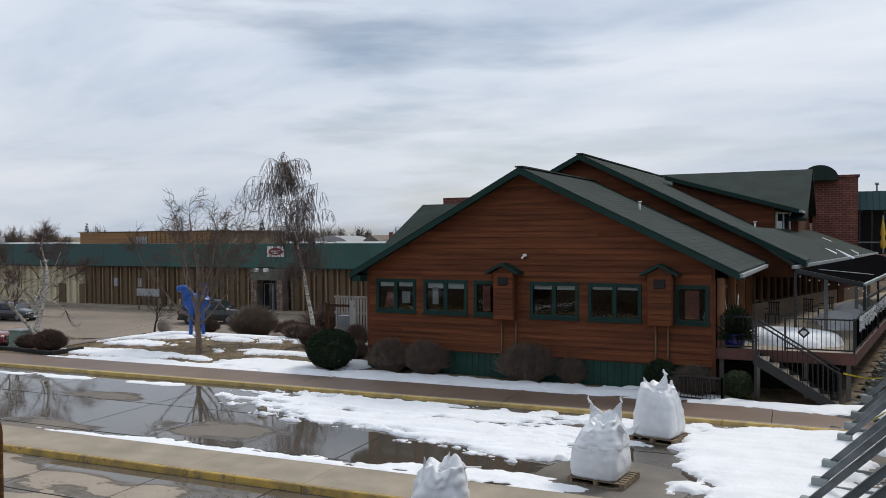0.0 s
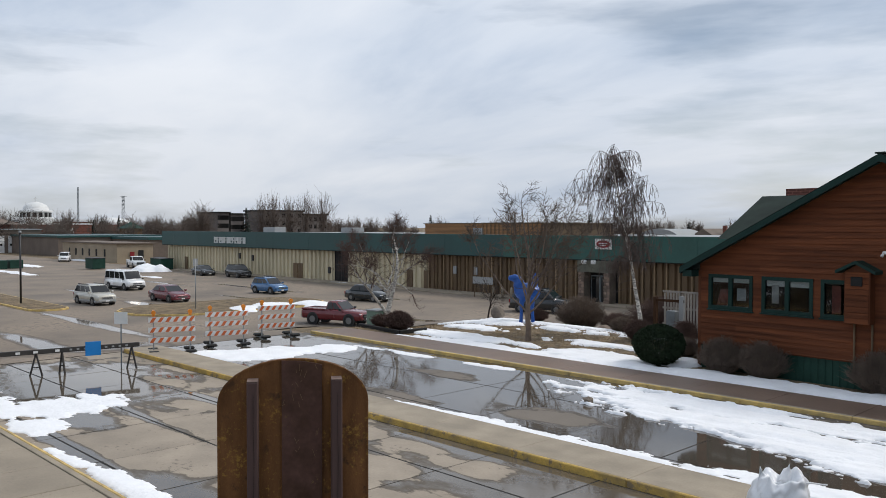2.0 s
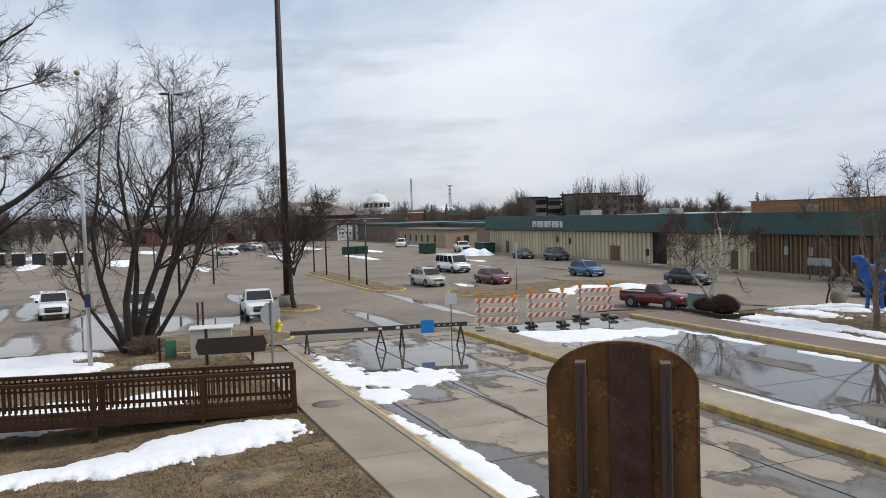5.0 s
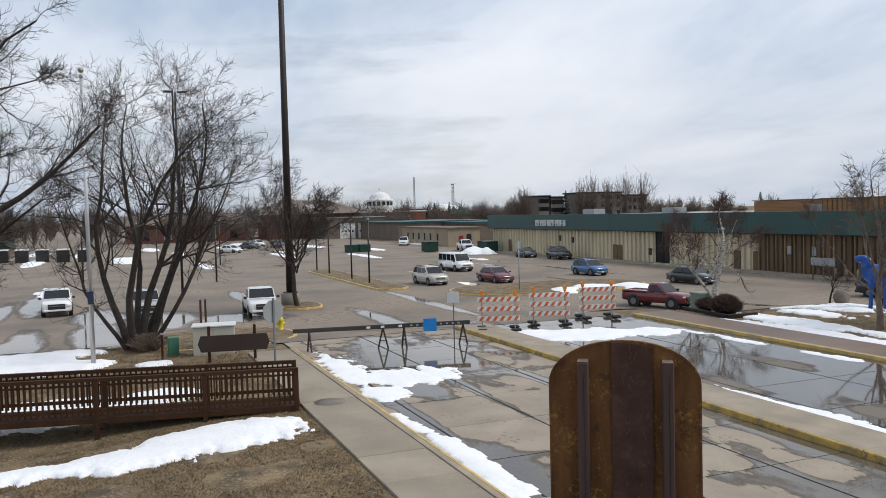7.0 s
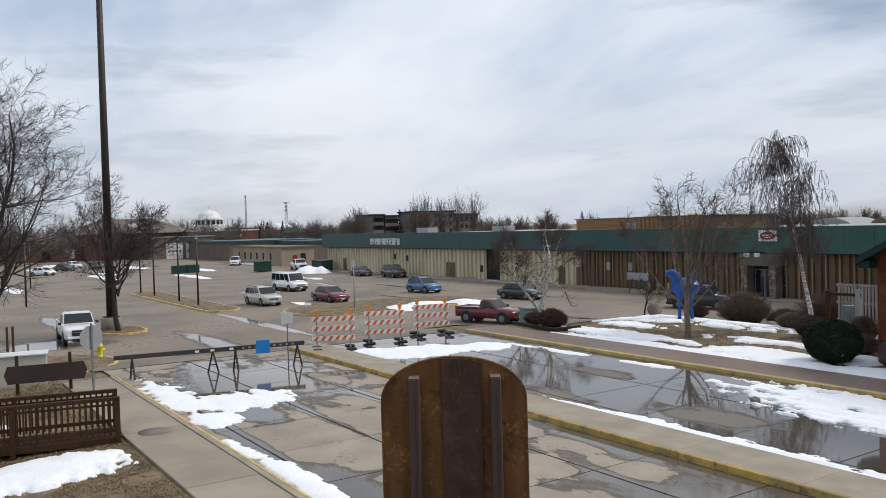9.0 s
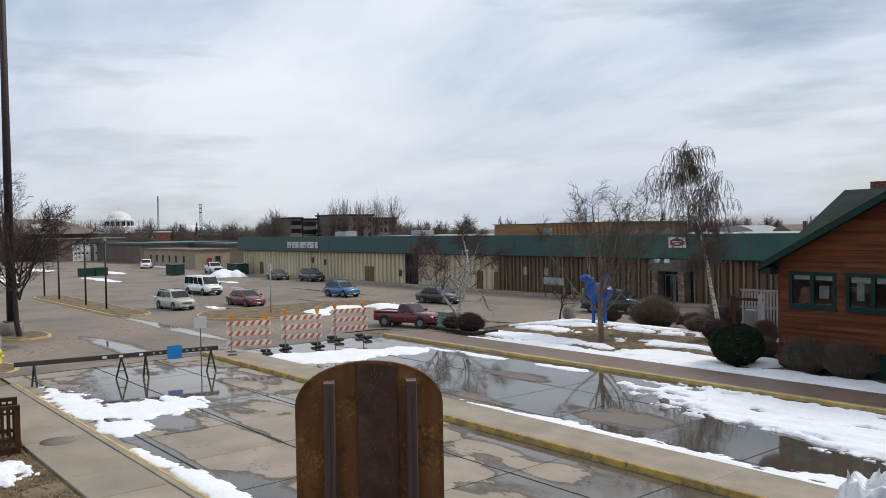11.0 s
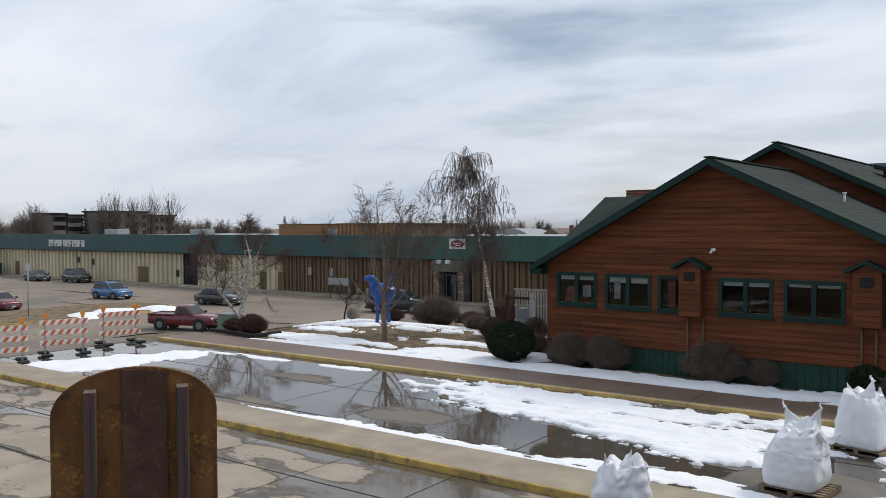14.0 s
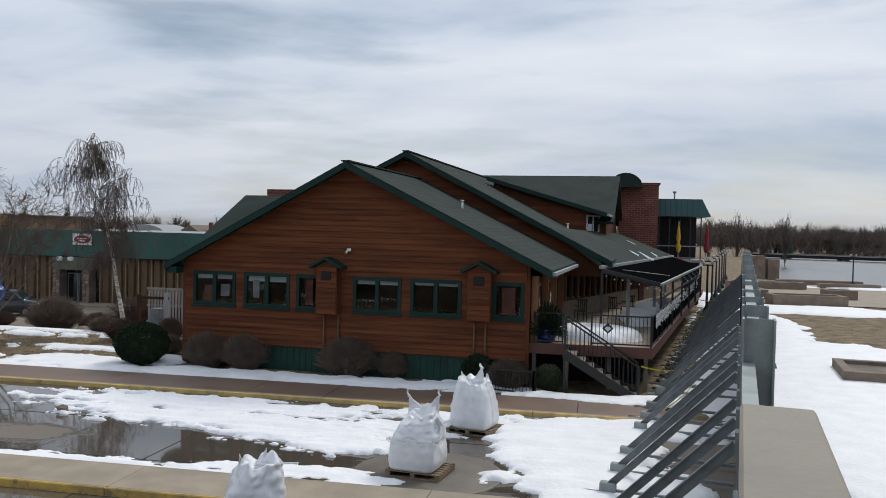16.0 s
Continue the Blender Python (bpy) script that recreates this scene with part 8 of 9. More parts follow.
def tied_bag(m, label, seed):
    t = thing("bulk_bag", m, label, "bulk bag", "bulk bags")
    bm = bmesh.new()
    crumple(bm, [(0.46, 0.0), (0.50, 0.06), (0.52, 0.2), (0.51, 0.4), (0.485, 0.58), (0.46, 0.68)], (8, 6), seed, (0.006, 0.02), rows=22)
    part("sack", bm, M_BAG, t)
    bm = bmesh.new()
    crumple(bm, [(0.44, 0.56), (0.50, 0.62), (0.49, 0.70), (0.45, 0.80), (0.41, 0.90), (0.36, 1.0), (0.29, 1.1), (0.22, 1.18)], (5, 2.6), seed + 3, (0.02, 0.07), tilt=(0.04, 0.05), rise=(0.05, 0.1, 0.12), n=34, rows=11, flat=True)
    part("gathered_top", bm, M_BAG, t, "crumpled gathered bag top")
    flap(t, [(-0.36, 0.26, 0.7), (0.34, 0.26, 0.7), (0.34, 0.30, 1.50), (-0.36, 0.30, 1.44)], seed=seed)
    flap(t, [(0.15, -0.05, 0.8), (0.3, 0.1, 0.8), (0.82, 0.12, 1.16), (0.45, -0.1, 1.12)], seed=seed + 2, amp=0.02, name="side_flap", label="stiff side flap of the bag")
    ear(t, (-0.36, 0.30, 1.40), (-0.40, 0.31, 1.56), 0.05); ear(t, (0.34, 0.30, 1.46), (0.33, 0.31, 1.64), 0.05)
    return t


def open_bag(m, label, seed):
    t = thing("bulk_bag", m, label, "bulk bag", "bulk bags")
    bm = bmesh.new()
    crumple(bm, [(0.43, 0.0), (0.48, 0.06), (0.50, 0.2), (0.485, 0.45), (0.44, 0.7), (0.385, 0.9), (0.32, 1.06)], (8, 3.2), seed, (0.004, 0.032), tilt=(-0.07, 0.04), rise=(-0.05, 0.03, 0.1), zf=0.9)
    part("sack", bm, M_BAG, t)
    flap(t, [(-0.44, 0.22, 0.8), (0.12, 0.28, 0.8), (0.06, 0.24, 1.36), (-0.50, 0.2, 1.2)], seed=seed, amp=0.03, name="torn_rim", label="standing torn rim of the bag")
    ear(t, (0.06, 0.24, 1.3), (-0.02, 0.26, 1.42), 0.09); ear(t, (0.3, 0.1, 1.0), (0.2, 0.2, 1.2), 0.12)
    return t


def slumped_bag(m, label, seed):
    t = thing("bulk_bag", m, label, "bulk bag", "bulk bags")
    bm = bmesh.new()
    crumple(bm, [(0.44, 0.0), (0.49, 0.06), (0.50, 0.25), (0.48, 0.45), (0.45, 0.62), (0.40, 0.8), (0.33, 0.95), (0.25, 1.06)], (7, 2.4), seed, (0.015, 0.09), tilt=(0.06, 0.0), rise=(0.04, 0.0, 0.2), n=32, rows=13, flat=True)
    part("sack", bm, M_BAG, t)
    flap(t, [(-0.3, 0.0, 0.7), (0.2, 0.05, 0.7), (0.16, 0.0, 1.2), (-0.26, 0.0, 1.12)], seed=seed, amp=0.06, name="torn_rim", label="crumpled standing rim of the bag")
    ear(t, (0.2, 0.05, 0.95), (0.66, 0.0, 0.98), 0.06)
    return t


pad = thing("round_pad", pose(-3.45, 17.0, 0), "round worn concrete pad set in the street", "pavement", kind="structure")
bm = bmesh.new(); spin(bm, [(1.62, -0.1), (1.62, 0.012), (1.58, 0.02), (0.05, 0.022)], n=40)
part("disc", bm, mat("pad_concrete", (0.15, 0.13, 0.105), 0.5, var=0.3, scale=1.2, fine=18, bump=0.2, depth=0.006), pad)
pallet(pose(-3.6, 16.95, 0.022, 0, 0, -8)); tied_bag(pose(-3.66, 16.95, 0.152, 0, 0, -8), "lumpy white woven bulk bag with gathered crumpled top", 3)
pallet(pose(-3.05, 20.95, 0.0, 0, 0, -14)); open_bag(pose(-3.05, 20.95, 0.13, 0, 0, -14) @ Matrix.Diagonal((1.06, 1.06, 1.12, 1)), "tall white woven bulk bag standing full", 8)
pallet(pose(-5.5, 12.75, 0.0, 0, 0, 20)); slumped_bag(pose(-5.5, 12.75, 0.13, 0, 0, 20) @ Matrix.Diagonal((1.05, 1.05, 1.12, 1)), "slumped white woven bulk bag near the median", 15)

# low iron fence at the corner shrubs
rail("garden_fence", [(-3.3, 26.2, 0.0), (-1.95, 25.95, 0.0), (-1.95, 26.7, 0.0)], 0.75, "low black iron garden fence by the shrubs", gap=0.11)
# utility posts, gate and grey timber screen left of the restaurant
gs = thing("timber_screen", pose(0, 0, 0), "weathered grey timber screen fence beside the restaurant", "fence")
M_OLDWOOD = mat("silvered_timber", (0.30, 0.27, 0.235), 0.85, var=0.25, scale=3, fine=25, bump=0.2, stretch=(1, 1, 0.3))
for k in range(15):
    part("board", boxm((-21.7 + 0.16 * k, -21.6 + 0.16 * k, 36.6, 36.63, 0.0, 1.9 + 0.02 * (k % 3))), M_OLDWOOD, gs)
for z in (0.3, 1.1, 1.92):
    part("rail", boxm((-21.8, -19.3, 36.63, 36.69, z, z + 0.1)), M_OLDWOOD, gs)
ugr = thing("meter_stand", pose(-19.7, 34.2, 0), "grey utility pedestals on timber posts", "utility box")
part("post", boxm((0.25, 0.45, -0.08, 0.08, -0.5, 2.0)), M_GREY, ugr)
part("post", boxm((-1.1, -0.95, -0.08, 0.08, -0.5, 1.9)), M_FENCE, ugr)
part("cabinet", boxm((-0.35, 0.1, -0.2, 0.2, -0.5, 1.3)), M_STEELD, ugr, bevel=0.02)
part("crossbar", boxm((-1.1, 0.45, -0.05, 0.05, 1.7, 1.82)), M_FENCE, ugr)
bl = thing("ball_stone", pose(-32.3, 35.9, gz(-32.3, 35.9)), "round dark garden boulder on the lawn", "boulder")
bm = bmesh.new(); bmesh.ops.create_icosphere(bm, subdivisions=2, radius=0.42)
for v in bm.verts:
    v.co *= 1 + 0.12 * noise.noise(v.co * 3)
bmesh.ops.translate(bm, verts=bm.verts, vec=(0, 0, 0.3))
part("stone", bm, M_ROCK, bl)
for k, (x, y, r_) in enumerate(((-29.2, 42.4, 0.5), (-24.6, 43.2, 0.6), (-23.6, 42.2, 0.45), (-30.4, 45.8, 0.6), (-26.9, 44.8, 0.5))):
    bm = bmesh.new(); bmesh.ops.create_icosphere(bm, subdivisions=2, radius=r_)
    for v in bm.verts:
        v.co *= 1 + 0.25 * noise.noise(v.co * 2 + Vector((k, 0, 0)))
        v.co.z *= 0.7
    solid("boulder", bm, M_PLANT, "pale rounded garden boulder between shrubs", "boulder", group="garden boulders", m=pose(x, y, gz(x, y) + 0.1))
# blue statue, one plain shape
bm = bmesh.new()
for c, r_ in (((0, 0.05, 1.75), (0.42, 0.72, 0.5)), ((0, -0.42, 2.15), (0.26, 0.3, 0.42)), ((0, -0.68, 2.5), (0.2, 0.34, 0.2)), ((0, 0.5, 2.35), (0.12, 0.16, 0.45))):
    q = bmesh.ops.create_icosphere(bm, subdivisions=3, radius=1.0)["verts"]
    for v in q:
        k = 1 + 0.22 * noise.noise(v.co * 2.3 + Vector(c))
        v.co = Vector((v.co.x * r_[0] * k + c[0], v.co.y * r_[1] * k + c[1], v.co.z * r_[2] * k + c[2]))
for x in (-0.17, 0.17):
    for y in (-0.3, 0.36):
        rod(bm, (x, y, 0.0), (x * 0.9, y * 0.9, 0.7), 0.11, 0.09, 10); rod(bm, (x * 0.9, y * 0.9, 0.68), (x * 0.8, y * 0.8, 1.6), 0.09, 0.2, 10)
for f in bm.faces:
    f.smooth = True
_st = solid("blue_statue", bm, M_BLUE, "bright blue painted outdoor statue on the snowy lawn", "statue", m=pose(-29.1, 34.7, gz(-29.1, 34.7) - 0.05, 0, 0, -50))
_sk = _st.modifiers.new("skin", "REMESH")
_sk.mode, _sk.voxel_size, _sk.use_smooth_shade = "VOXEL", 0.05, True
# birch planter edging
be = thing("planter_edge", pose(0, 0, 0), "low dark landscape timber planter edge", "planter")
for p, q in (((-34.0, 26.9), (-29.9, 26.1)), ((-29.9, 26.1), (-29.8, 27.8)), ((-34.0, 26.9), (-34.6, 28.6))):
    bm = bmesh.new(); beam(bm, (*p, gz(*p) + 0.06), (*q, gz(*q) + 0.06), 0.16, 0.2)
    part("timber", bm, M_DARK, be, bevel=0.02)
# small litter on the street
for k, (x, y) in enumerate(((-14.2, 19.8), (-8.2, 11.0), (-10.4, 9.3), (-24.3, 21.0))):
    bm = bmesh.new(); bmesh.ops.create_icosphere(bm, subdivisions=1, radius=0.16 if k == 0 else 0.05)
    for v in bm.verts:
        v.co.z *= 0.8
        v.co *= 1 + 0.3 * noise.noise(v.co * 9 + Vector((k, 0, 0)))
    solid("stone_clod", bm, M_ROCK, "small dark clod lying on the wet street", "stone", group="clods", m=pose(x, y, 0.08 if k == 0 else 0.03))
mh = thing("manhole", pose(-16.6, 1.9, 0.0), "dark round iron manhole cover in the grass", "manhole cover")
bm = bmesh.new(); spin(bm, [(0.36, -0.1), (0.36, 0.0), (0.32, 0.012), (0.02, 0.014)], n=20)
part("cover", bm, M_RUSTD, mh)
wp = thing("walk_patch", pose(-21.6, 5.3, 0), "round grey patch set in the sidewalk", "cover")
bm = bmesh.new(); spin(bm, [(0.42, 0.05), (0.42, 0.134), (0.02, 0.136)], n=20)
part("disc", bm, mat("worn_patch_concrete", (0.19, 0.165, 0.135), 0.85, var=0.2), wp)
lp = thing("thin_sign_post", pose(-61.0, 31.5, gz(-61, 31.5)), "thin grey sign post on the lot island", "post")
bm = bmesh.new(); rod(bm, (0, 0, 0), (0, 0, 4.2), 0.05, 0.05, 6)
part("shaft", bm, M_GREY, lp)
part("plate", boxm((-0.02, 0.02, -0.2, 0.2, 3.6, 4.2)), M_GREY, lp)


# ---- trees and shrubs ----
class Tubes:
    """Collects tapering limbs as triangles and quads."""
    def __init__(self):
        self.v, self.f = [], []

    def limb(self, p, q, r0, r1, n):
        d = (q - p)
        if d.length < 1e-5:
            return
        d.normalize()
        s = d.orthogonal().normalized()
        u = d.cross(s)
        k = len(self.v)
        for c, r in ((p, r0), (q, r1)):
            for i in range(n):
                a = i * math.tau / n
                w = c + (s * math.cos(a) + u * math.sin(a)) * r
                self.v.append((w.x, w.y, w.z))
        for i in range(n):
            self.f.append((k + i, k + (i + 1) % n, k + n + (i + 1) % n, k + n + i))

    def leaf(self, c, a, b):
        k = len(self.v)
        for w in (c - a, c - b, c + a, c + b):
            self.v.append((w.x, w.y, w.z))
        self.f.append((k, k + 1, k + 2, k + 3))

    def mesh(self, name, material):
        me = bpy.data.meshes.new(name)
        me.from_pydata(self.v, [], self.f)
        me.polygons.foreach_set("use_smooth", [True] * len(self.f))
        me.materials.append(material)
        return me


def grow(trunk, crown, p, d, length, r, level, rnd, o):
    """One limb: a few bent pieces, side shoots on the way, a fork at the end."""
    n = 3 if level > 1 else 4
    for i in range(n):
        bend = Vector((rnd.gauss(0, 1), rnd.gauss(0, 1), rnd.gauss(0, 1))) * o["wob"]
        d = (d + bend + Vector((0, 0, o["lift"] if level < 3 else o["tip"])) + o.get("wind", Vector()) * 0.05).normalized()
        q = p + d * (length / n)
        r1 = r * (0.86 if level < 2 else 0.78)
        rr = max(r, o["thin"])
        (trunk if r > 0.035 else crown).limb(p, q, rr, max(r1, o["thin"] * 0.8), 7 if r > 0.08 else (5 if r > 0.035 else 3))
        p, r = q, r1
        if level < o["levels"] and (i > 0 or level > 0):
            for _ in range(o["side"] if level else 1):
                if rnd.random() < 0.8:
                    ax = d.orthogonal().normalized()
                    ax.rotate(Matrix.Rotation(rnd.uniform(0, math.tau), 3, d).to_quaternion())
                    ang = rnd.uniform(o["a0"], o["a1"])
                    nd = (d * math.cos(ang) + ax * math.sin(ang)).normalized()
                    grow(trunk, crown, p, nd, length * rnd.uniform(0.5, 0.8), r * rnd.uniform(0.45, 0.7), level + 1, rnd, o)
    if level < o["levels"]:
        for _ in range(2):
            ax = d.orthogonal().normalized()
            ax.rotate(Matrix.Rotation(rnd.uniform(0, math.tau), 3, d).to_quaternion())
            ang = rnd.uniform(0.2, 0.5)
            grow(trunk, crown, p, (d * math.cos(ang) + ax * math.sin(ang)).normalized(), length * rnd.uniform(0.6, 0.85), r * 0.8, level + 1, rnd, o)


def bare_tree(name, m, seed, stems, o, label, bark=M_BARK, twig=M_TWIG, category="tree", group=""):
    rnd = random.Random(seed)
    a, b = Tubes(), Tubes()
    for d, ln, r in stems:
        grow(a, b, Vector((d[0] * 0.25, d[1] * 0.25, -0.15)), Vector(d).normalized(), ln, r, 0, rnd, o)
    t = thing(name, m, label, category, group)
    piece("trunk", a.mesh("trunk", bark), t)
    piece("crown", b.mesh("crown", twig), t)
    return t


def sway(rnd, k):
    return Vector((rnd.gauss(0, k), rnd.gauss(0, k), rnd.gauss(0, k)))


def aside(d, ang, rnd):
    ax = d.orthogonal().normalized()
    ax.rotate(Matrix.Rotation(rnd.uniform(0, math.tau), 3, d).to_quaternion())
    return (d * math.cos(ang) + ax * math.sin(ang)).normalized()


def old_tree(m, seed, stems, label, branches=13, subs=2, twigs=2, thin=0.007, wind=Vector((0, 0.03, 0)), first=0.28, reach=0.42, bark=M_BARK, twig=M_TWIG, spread=1.0):
    """A full-grown bare tree. stems: start, direction, length, radius, upward pull."""
    rnd = random.Random(seed)
    a, b = Tubes(), Tubes()
    for start, d, L, r, pull in stems:
        p, d = Vector(start), Vector(d).normalized()
        n = 9
        nodes = []
        for i in range(n):
            d = (d + sway(rnd, 0.11) + Vector((0, 0, pull))).normalized()
            q = p + d * L / n
            r1 = r * (0.86 if i < 6 else 0.72)
            a.limb(p, q, r, r1, 8)
            p, r = q, r1
            nodes.append((Vector(p), Vector(d), r, (i + 1) / n))
        for _ in range(branches):
            u = first + (1 - first) * rnd.random() ** 0.8
            k = min(n - 1, int(u * n))
            c, cd, cr, _s = nodes[k]
            bd = aside(cd, rnd.uniform(0.45, spread), rnd)
            bl = L * reach * (1.15 - 0.75 * u) * rnd.uniform(0.7, 1.15)
            br_ = min(cr * 0.55, 0.06)
            for i in range(5):
                bd = (bd + sway(rnd, 0.22) + Vector((0, 0, 0.09)) + wind).normalized()
                c2 = c + bd * bl / 5
                (a if br_ > 0.03 else b).limb(c, c2, br_, br_ * 0.78, 5 if br_ > 0.03 else 4)
                c, br_ = c2, max(br_ * 0.78, thin)
                for _k in range(subs):
                    sd = aside(bd, rnd.uniform(0.5, 1.1), rnd)
                    sl = bl * rnd.uniform(0.2, 0.5) * (1.1 - 0.12 * i)
                    sp, sr = Vector(c), max(br_ * 0.55, thin)
                    for h in range(4):
                        sd = (sd + sway(rnd, 0.27) + Vector((0, 0, 0.06)) + wind * 2).normalized()
                        sq = sp + sd * sl / 4
                        b.limb(sp, sq, sr, max(sr * 0.8, thin * 0.8), 3)
                        sp, sr = sq, max(sr * 0.8, thin * 0.8)
                        for _t in range(twigs):
                            if rnd.random() < 0.35:
                                continue
                            td = aside(sd, rnd.uniform(0.4, 1.1), rnd)
                            tl = rnd.uniform(0.12, 0.5)
                            tm = sp + td * tl * 0.5
                            b.limb(sp, tm, thin * 0.8, thin * 0.65, 3)
                            b.limb(tm, tm + (td + sway(rnd, 0.2) + Vector((0, 0, 0.2)) + wind * 4).normalized() * tl * 0.5, thin * 0.65, thin * 0.4, 3)
    t = thing("bare_tree", m, label, "tree", "large bare trees")
    piece("trunk", a.mesh("trunk", bark), t)
    piece("crown", b.mesh("crown", twig), t)
    return t


OAK = dict(wob=0.13, lift=0.03, tip=0.06, thin=0.008, levels=4, side=1, a0=0.45, a1=0.95)
old_tree(pose(-35.45, 0.8, 0), 11, [((0, -0.3, -0.2), (0.05, -0.30, 1), 9.6, 0.17, 0.03), ((0.15, -0.12, -0.2), (0.1, -0.10, 1), 10.4, 0.18, 0.02), ((-0.2, 0.0, -0.2), (-0.15, 0.04, 1), 10.4, 0.16, 0.03), ((0.1, 0.14, -0.2), (0.1, 0.16, 1), 10.8, 0.18, 0.02), ((0, 0.3, -0.2), (0, 0.30, 1), 10.6, 0.17, 0.02), ((-0.2, 0.25, -0.2), (-0.25, 0.22, 1), 9.6, 0.14, 0.03), ((0.1, -0.4, -0.1), (0.2, -0.85, 1), 6.6, 0.10, 0.03), ((0.1, 0.4, -0.1), (0.1, 0.62, 1), 8.8, 0.12, 0.02)],
         "large multi-stemmed bare maple with dense dark twigs", branches=17, subs=3, twigs=2, first=0.27, reach=0.5, spread=1.35)
old_tree(pose(-59.7, 12.5, -1.5), 6, [((0, 0, -0.2), (0, 0, 1), 9.8, 0.2, 0.05)] + [((0, 0, 2.5 + 0.4 * (k % 5)), (0.95 * math.cos(k * 0.8), 0.95 * math.sin(k * 0.8), 0.75 + 0.35 * (k % 3)), 5.8, 0.07, 0.035) for k in range(10)],
         "round-crowned bare tree on the lot island", branches=13, subs=2, thin=0.010, first=0.15, reach=0.42, spread=1.1)
old_tree(pose(-26.0, -7.6, 0), 23, [((0, 0, -0.2), (0, 0, 1), 12, 0.34, 0.04), ((0, 0.1, 3.2), (-0.05, 1.0, 0.72), 9.0, 0.2, 0.0), ((0, 0.1, 5.0), (0.0, 0.75, 0.8), 8.4, 0.17, 0.02), ((0, 0.2, 2.6), (0.1, 0.95, 0.35), 6.6, 0.15, 0.01), ((0, 0.1, 6.6), (0.05, 1.0, 0.5), 6.4, 0.12, 0.0), ((0, 0.1, 7.8), (-0.05, 1.0, 0.42), 6.2, 0.11, 0.0), ((0, 0.1, 5.6), (0.1, 1.0, 0.25), 5.6, 0.1, 0.0)],
         "big bare tree with long spreading limbs", branches=15, first=0.3, reach=0.3)
old_tree(pose(-24.2, 29.0, 0), 7, [((0, 0, -0.2), (0, 0, 1), 6.3, 0.15, 0.04)] + [((0, 0, 1.2 + 0.3 * (k % 4)), (0.85 * math.cos(k * 0.9 + 0.4), 0.85 * math.sin(k * 0.9 + 0.4), 1), 4.6, 0.05, 0.05) for k in range(8)],
         "young bare tree on the lawn with upright twigs", branches=11, subs=2, twigs=1, thin=0.010, first=0.2, reach=0.4, bark=M_SHRUB, twig=M_LTWIG)
old_tree(pose(-36.1, 30.6, -0.3), 9, [((0, 0, -0.2), (0.02, 0.05, 1), 5.6, 0.19, 0.03), ((0.15, 0.1, -0.2), (0.02, -0.14, 1), 5.2, 0.12, 0.03)] + [((0, 0, 1.5 + 0.3 * (k % 3)), (0.95 * math.cos(k * 1.05), 0.95 * math.sin(k * 1.05), 1), 3.6, 0.055, 0.02) for k in range(6)],
         "white-barked birch with fine reddish twigs", branches=12, subs=2, twigs=2, thin=0.007, first=0.3, reach=0.4, spread=1.2, bark=M_BIRCH, twig=M_TWIGR)
bare_tree("young_tree", pose(-34.1, 37.0, gz(-34.1, 37.0)), 31, [((0, 0, 1), 1.3, 0.07)], dict(OAK, thin=0.008, levels=3, side=2), "small bare sapling with a round crown")


def weeping_birch(m, seed, label):
    rnd = random.Random(seed)
    a, b = Tubes(), Tubes()
    p = Vector((0, 0, -0.2))
    d = Vector((-0.10, -0.02, 1)).normalized()
    pts = []
    r = 0.13
    for i in range(14):
        d = (d + Vector((rnd.gauss(0, 0.05) - 0.01, rnd.gauss(0, 0.04), 0.05))).normalized()
        q = p + d * 0.64
        a.limb(p, q, r, r * 0.9, 8)
        p, r = q, r * 0.9
        pts.append((Vector(p), r))
    def droop(c, dirn, ln):
        pr = Vector(c)
        dd = Vector(dirn)
        n = 6
        for i in range(n):
            dd = (dd + Vector((rnd.gauss(0, 0.05), rnd.gauss(0, 0.05), -0.42))).normalized()
            nx = pr + dd * ln / n
            b.limb(pr, nx, 0.008, 0.006, 3)
            if i > 1:
                for _ in range(2):
                    tw = Vector((rnd.gauss(0, 0.4), rnd.gauss(0, 0.4), -1)).normalized() * rnd.uniform(0.08, 0.2)
                    b.limb(nx, nx + tw, 0.008, 0.004, 3)
            pr = nx
    for c, r0 in pts[5:]:
        for _ in range(7):
            az = rnd.uniform(0, math.tau)
            d = Vector((math.cos(az), math.sin(az), rnd.uniform(0.7, 1.8))).normalized()
            ln = rnd.uniform(0.8, 2.3) * (0.65 if c.z > 7.5 else 1)
            pr, rr = Vector(c), min(r0 * 0.5, 0.035)
            for i in range(5):
                d = (d + Vector((rnd.gauss(0, 0.12), rnd.gauss(0, 0.12), -0.22))).normalized()
                nx = pr + d * ln / 5
                b.limb(pr, nx, max(rr, 0.008), max(rr * 0.8, 0.007), 4)
                pr, rr = nx, rr * 0.8
                if i > 0:
                    for _k in range(5):
                        droop(pr, Vector((rnd.gauss(0, 0.6), rnd.gauss(0, 0.6), rnd.uniform(-0.3, 0.3))), rnd.uniform(0.4, 1.2))
    for z in (2.6, 3.1, 2.2):
        az = rnd.uniform(0, 6)
        pr, d = Vector((-0.25, 0, z)), Vector((math.cos(az), math.sin(az), 0.4)).normalized()
        for i in range(6):
            d = (d + Vector((rnd.gauss(0, 0.1), rnd.gauss(0, 0.1), -0.12))).normalized()
            b.limb(pr, pr + d * 0.35, 0.014, 0.01, 4); pr = pr + d * 0.35
    t = thing("weeping_birch", m, label, "tree")
    piece("trunk", a.mesh("trunk", M_BIRCH), t)
    piece("crown", b.mesh("crown", M_BTWIG), t)


weeping_birch(pose(-21.6, 34.6, gz(-22.4, 35.1)), 17, "tall weeping birch with white trunk and hanging twigs")


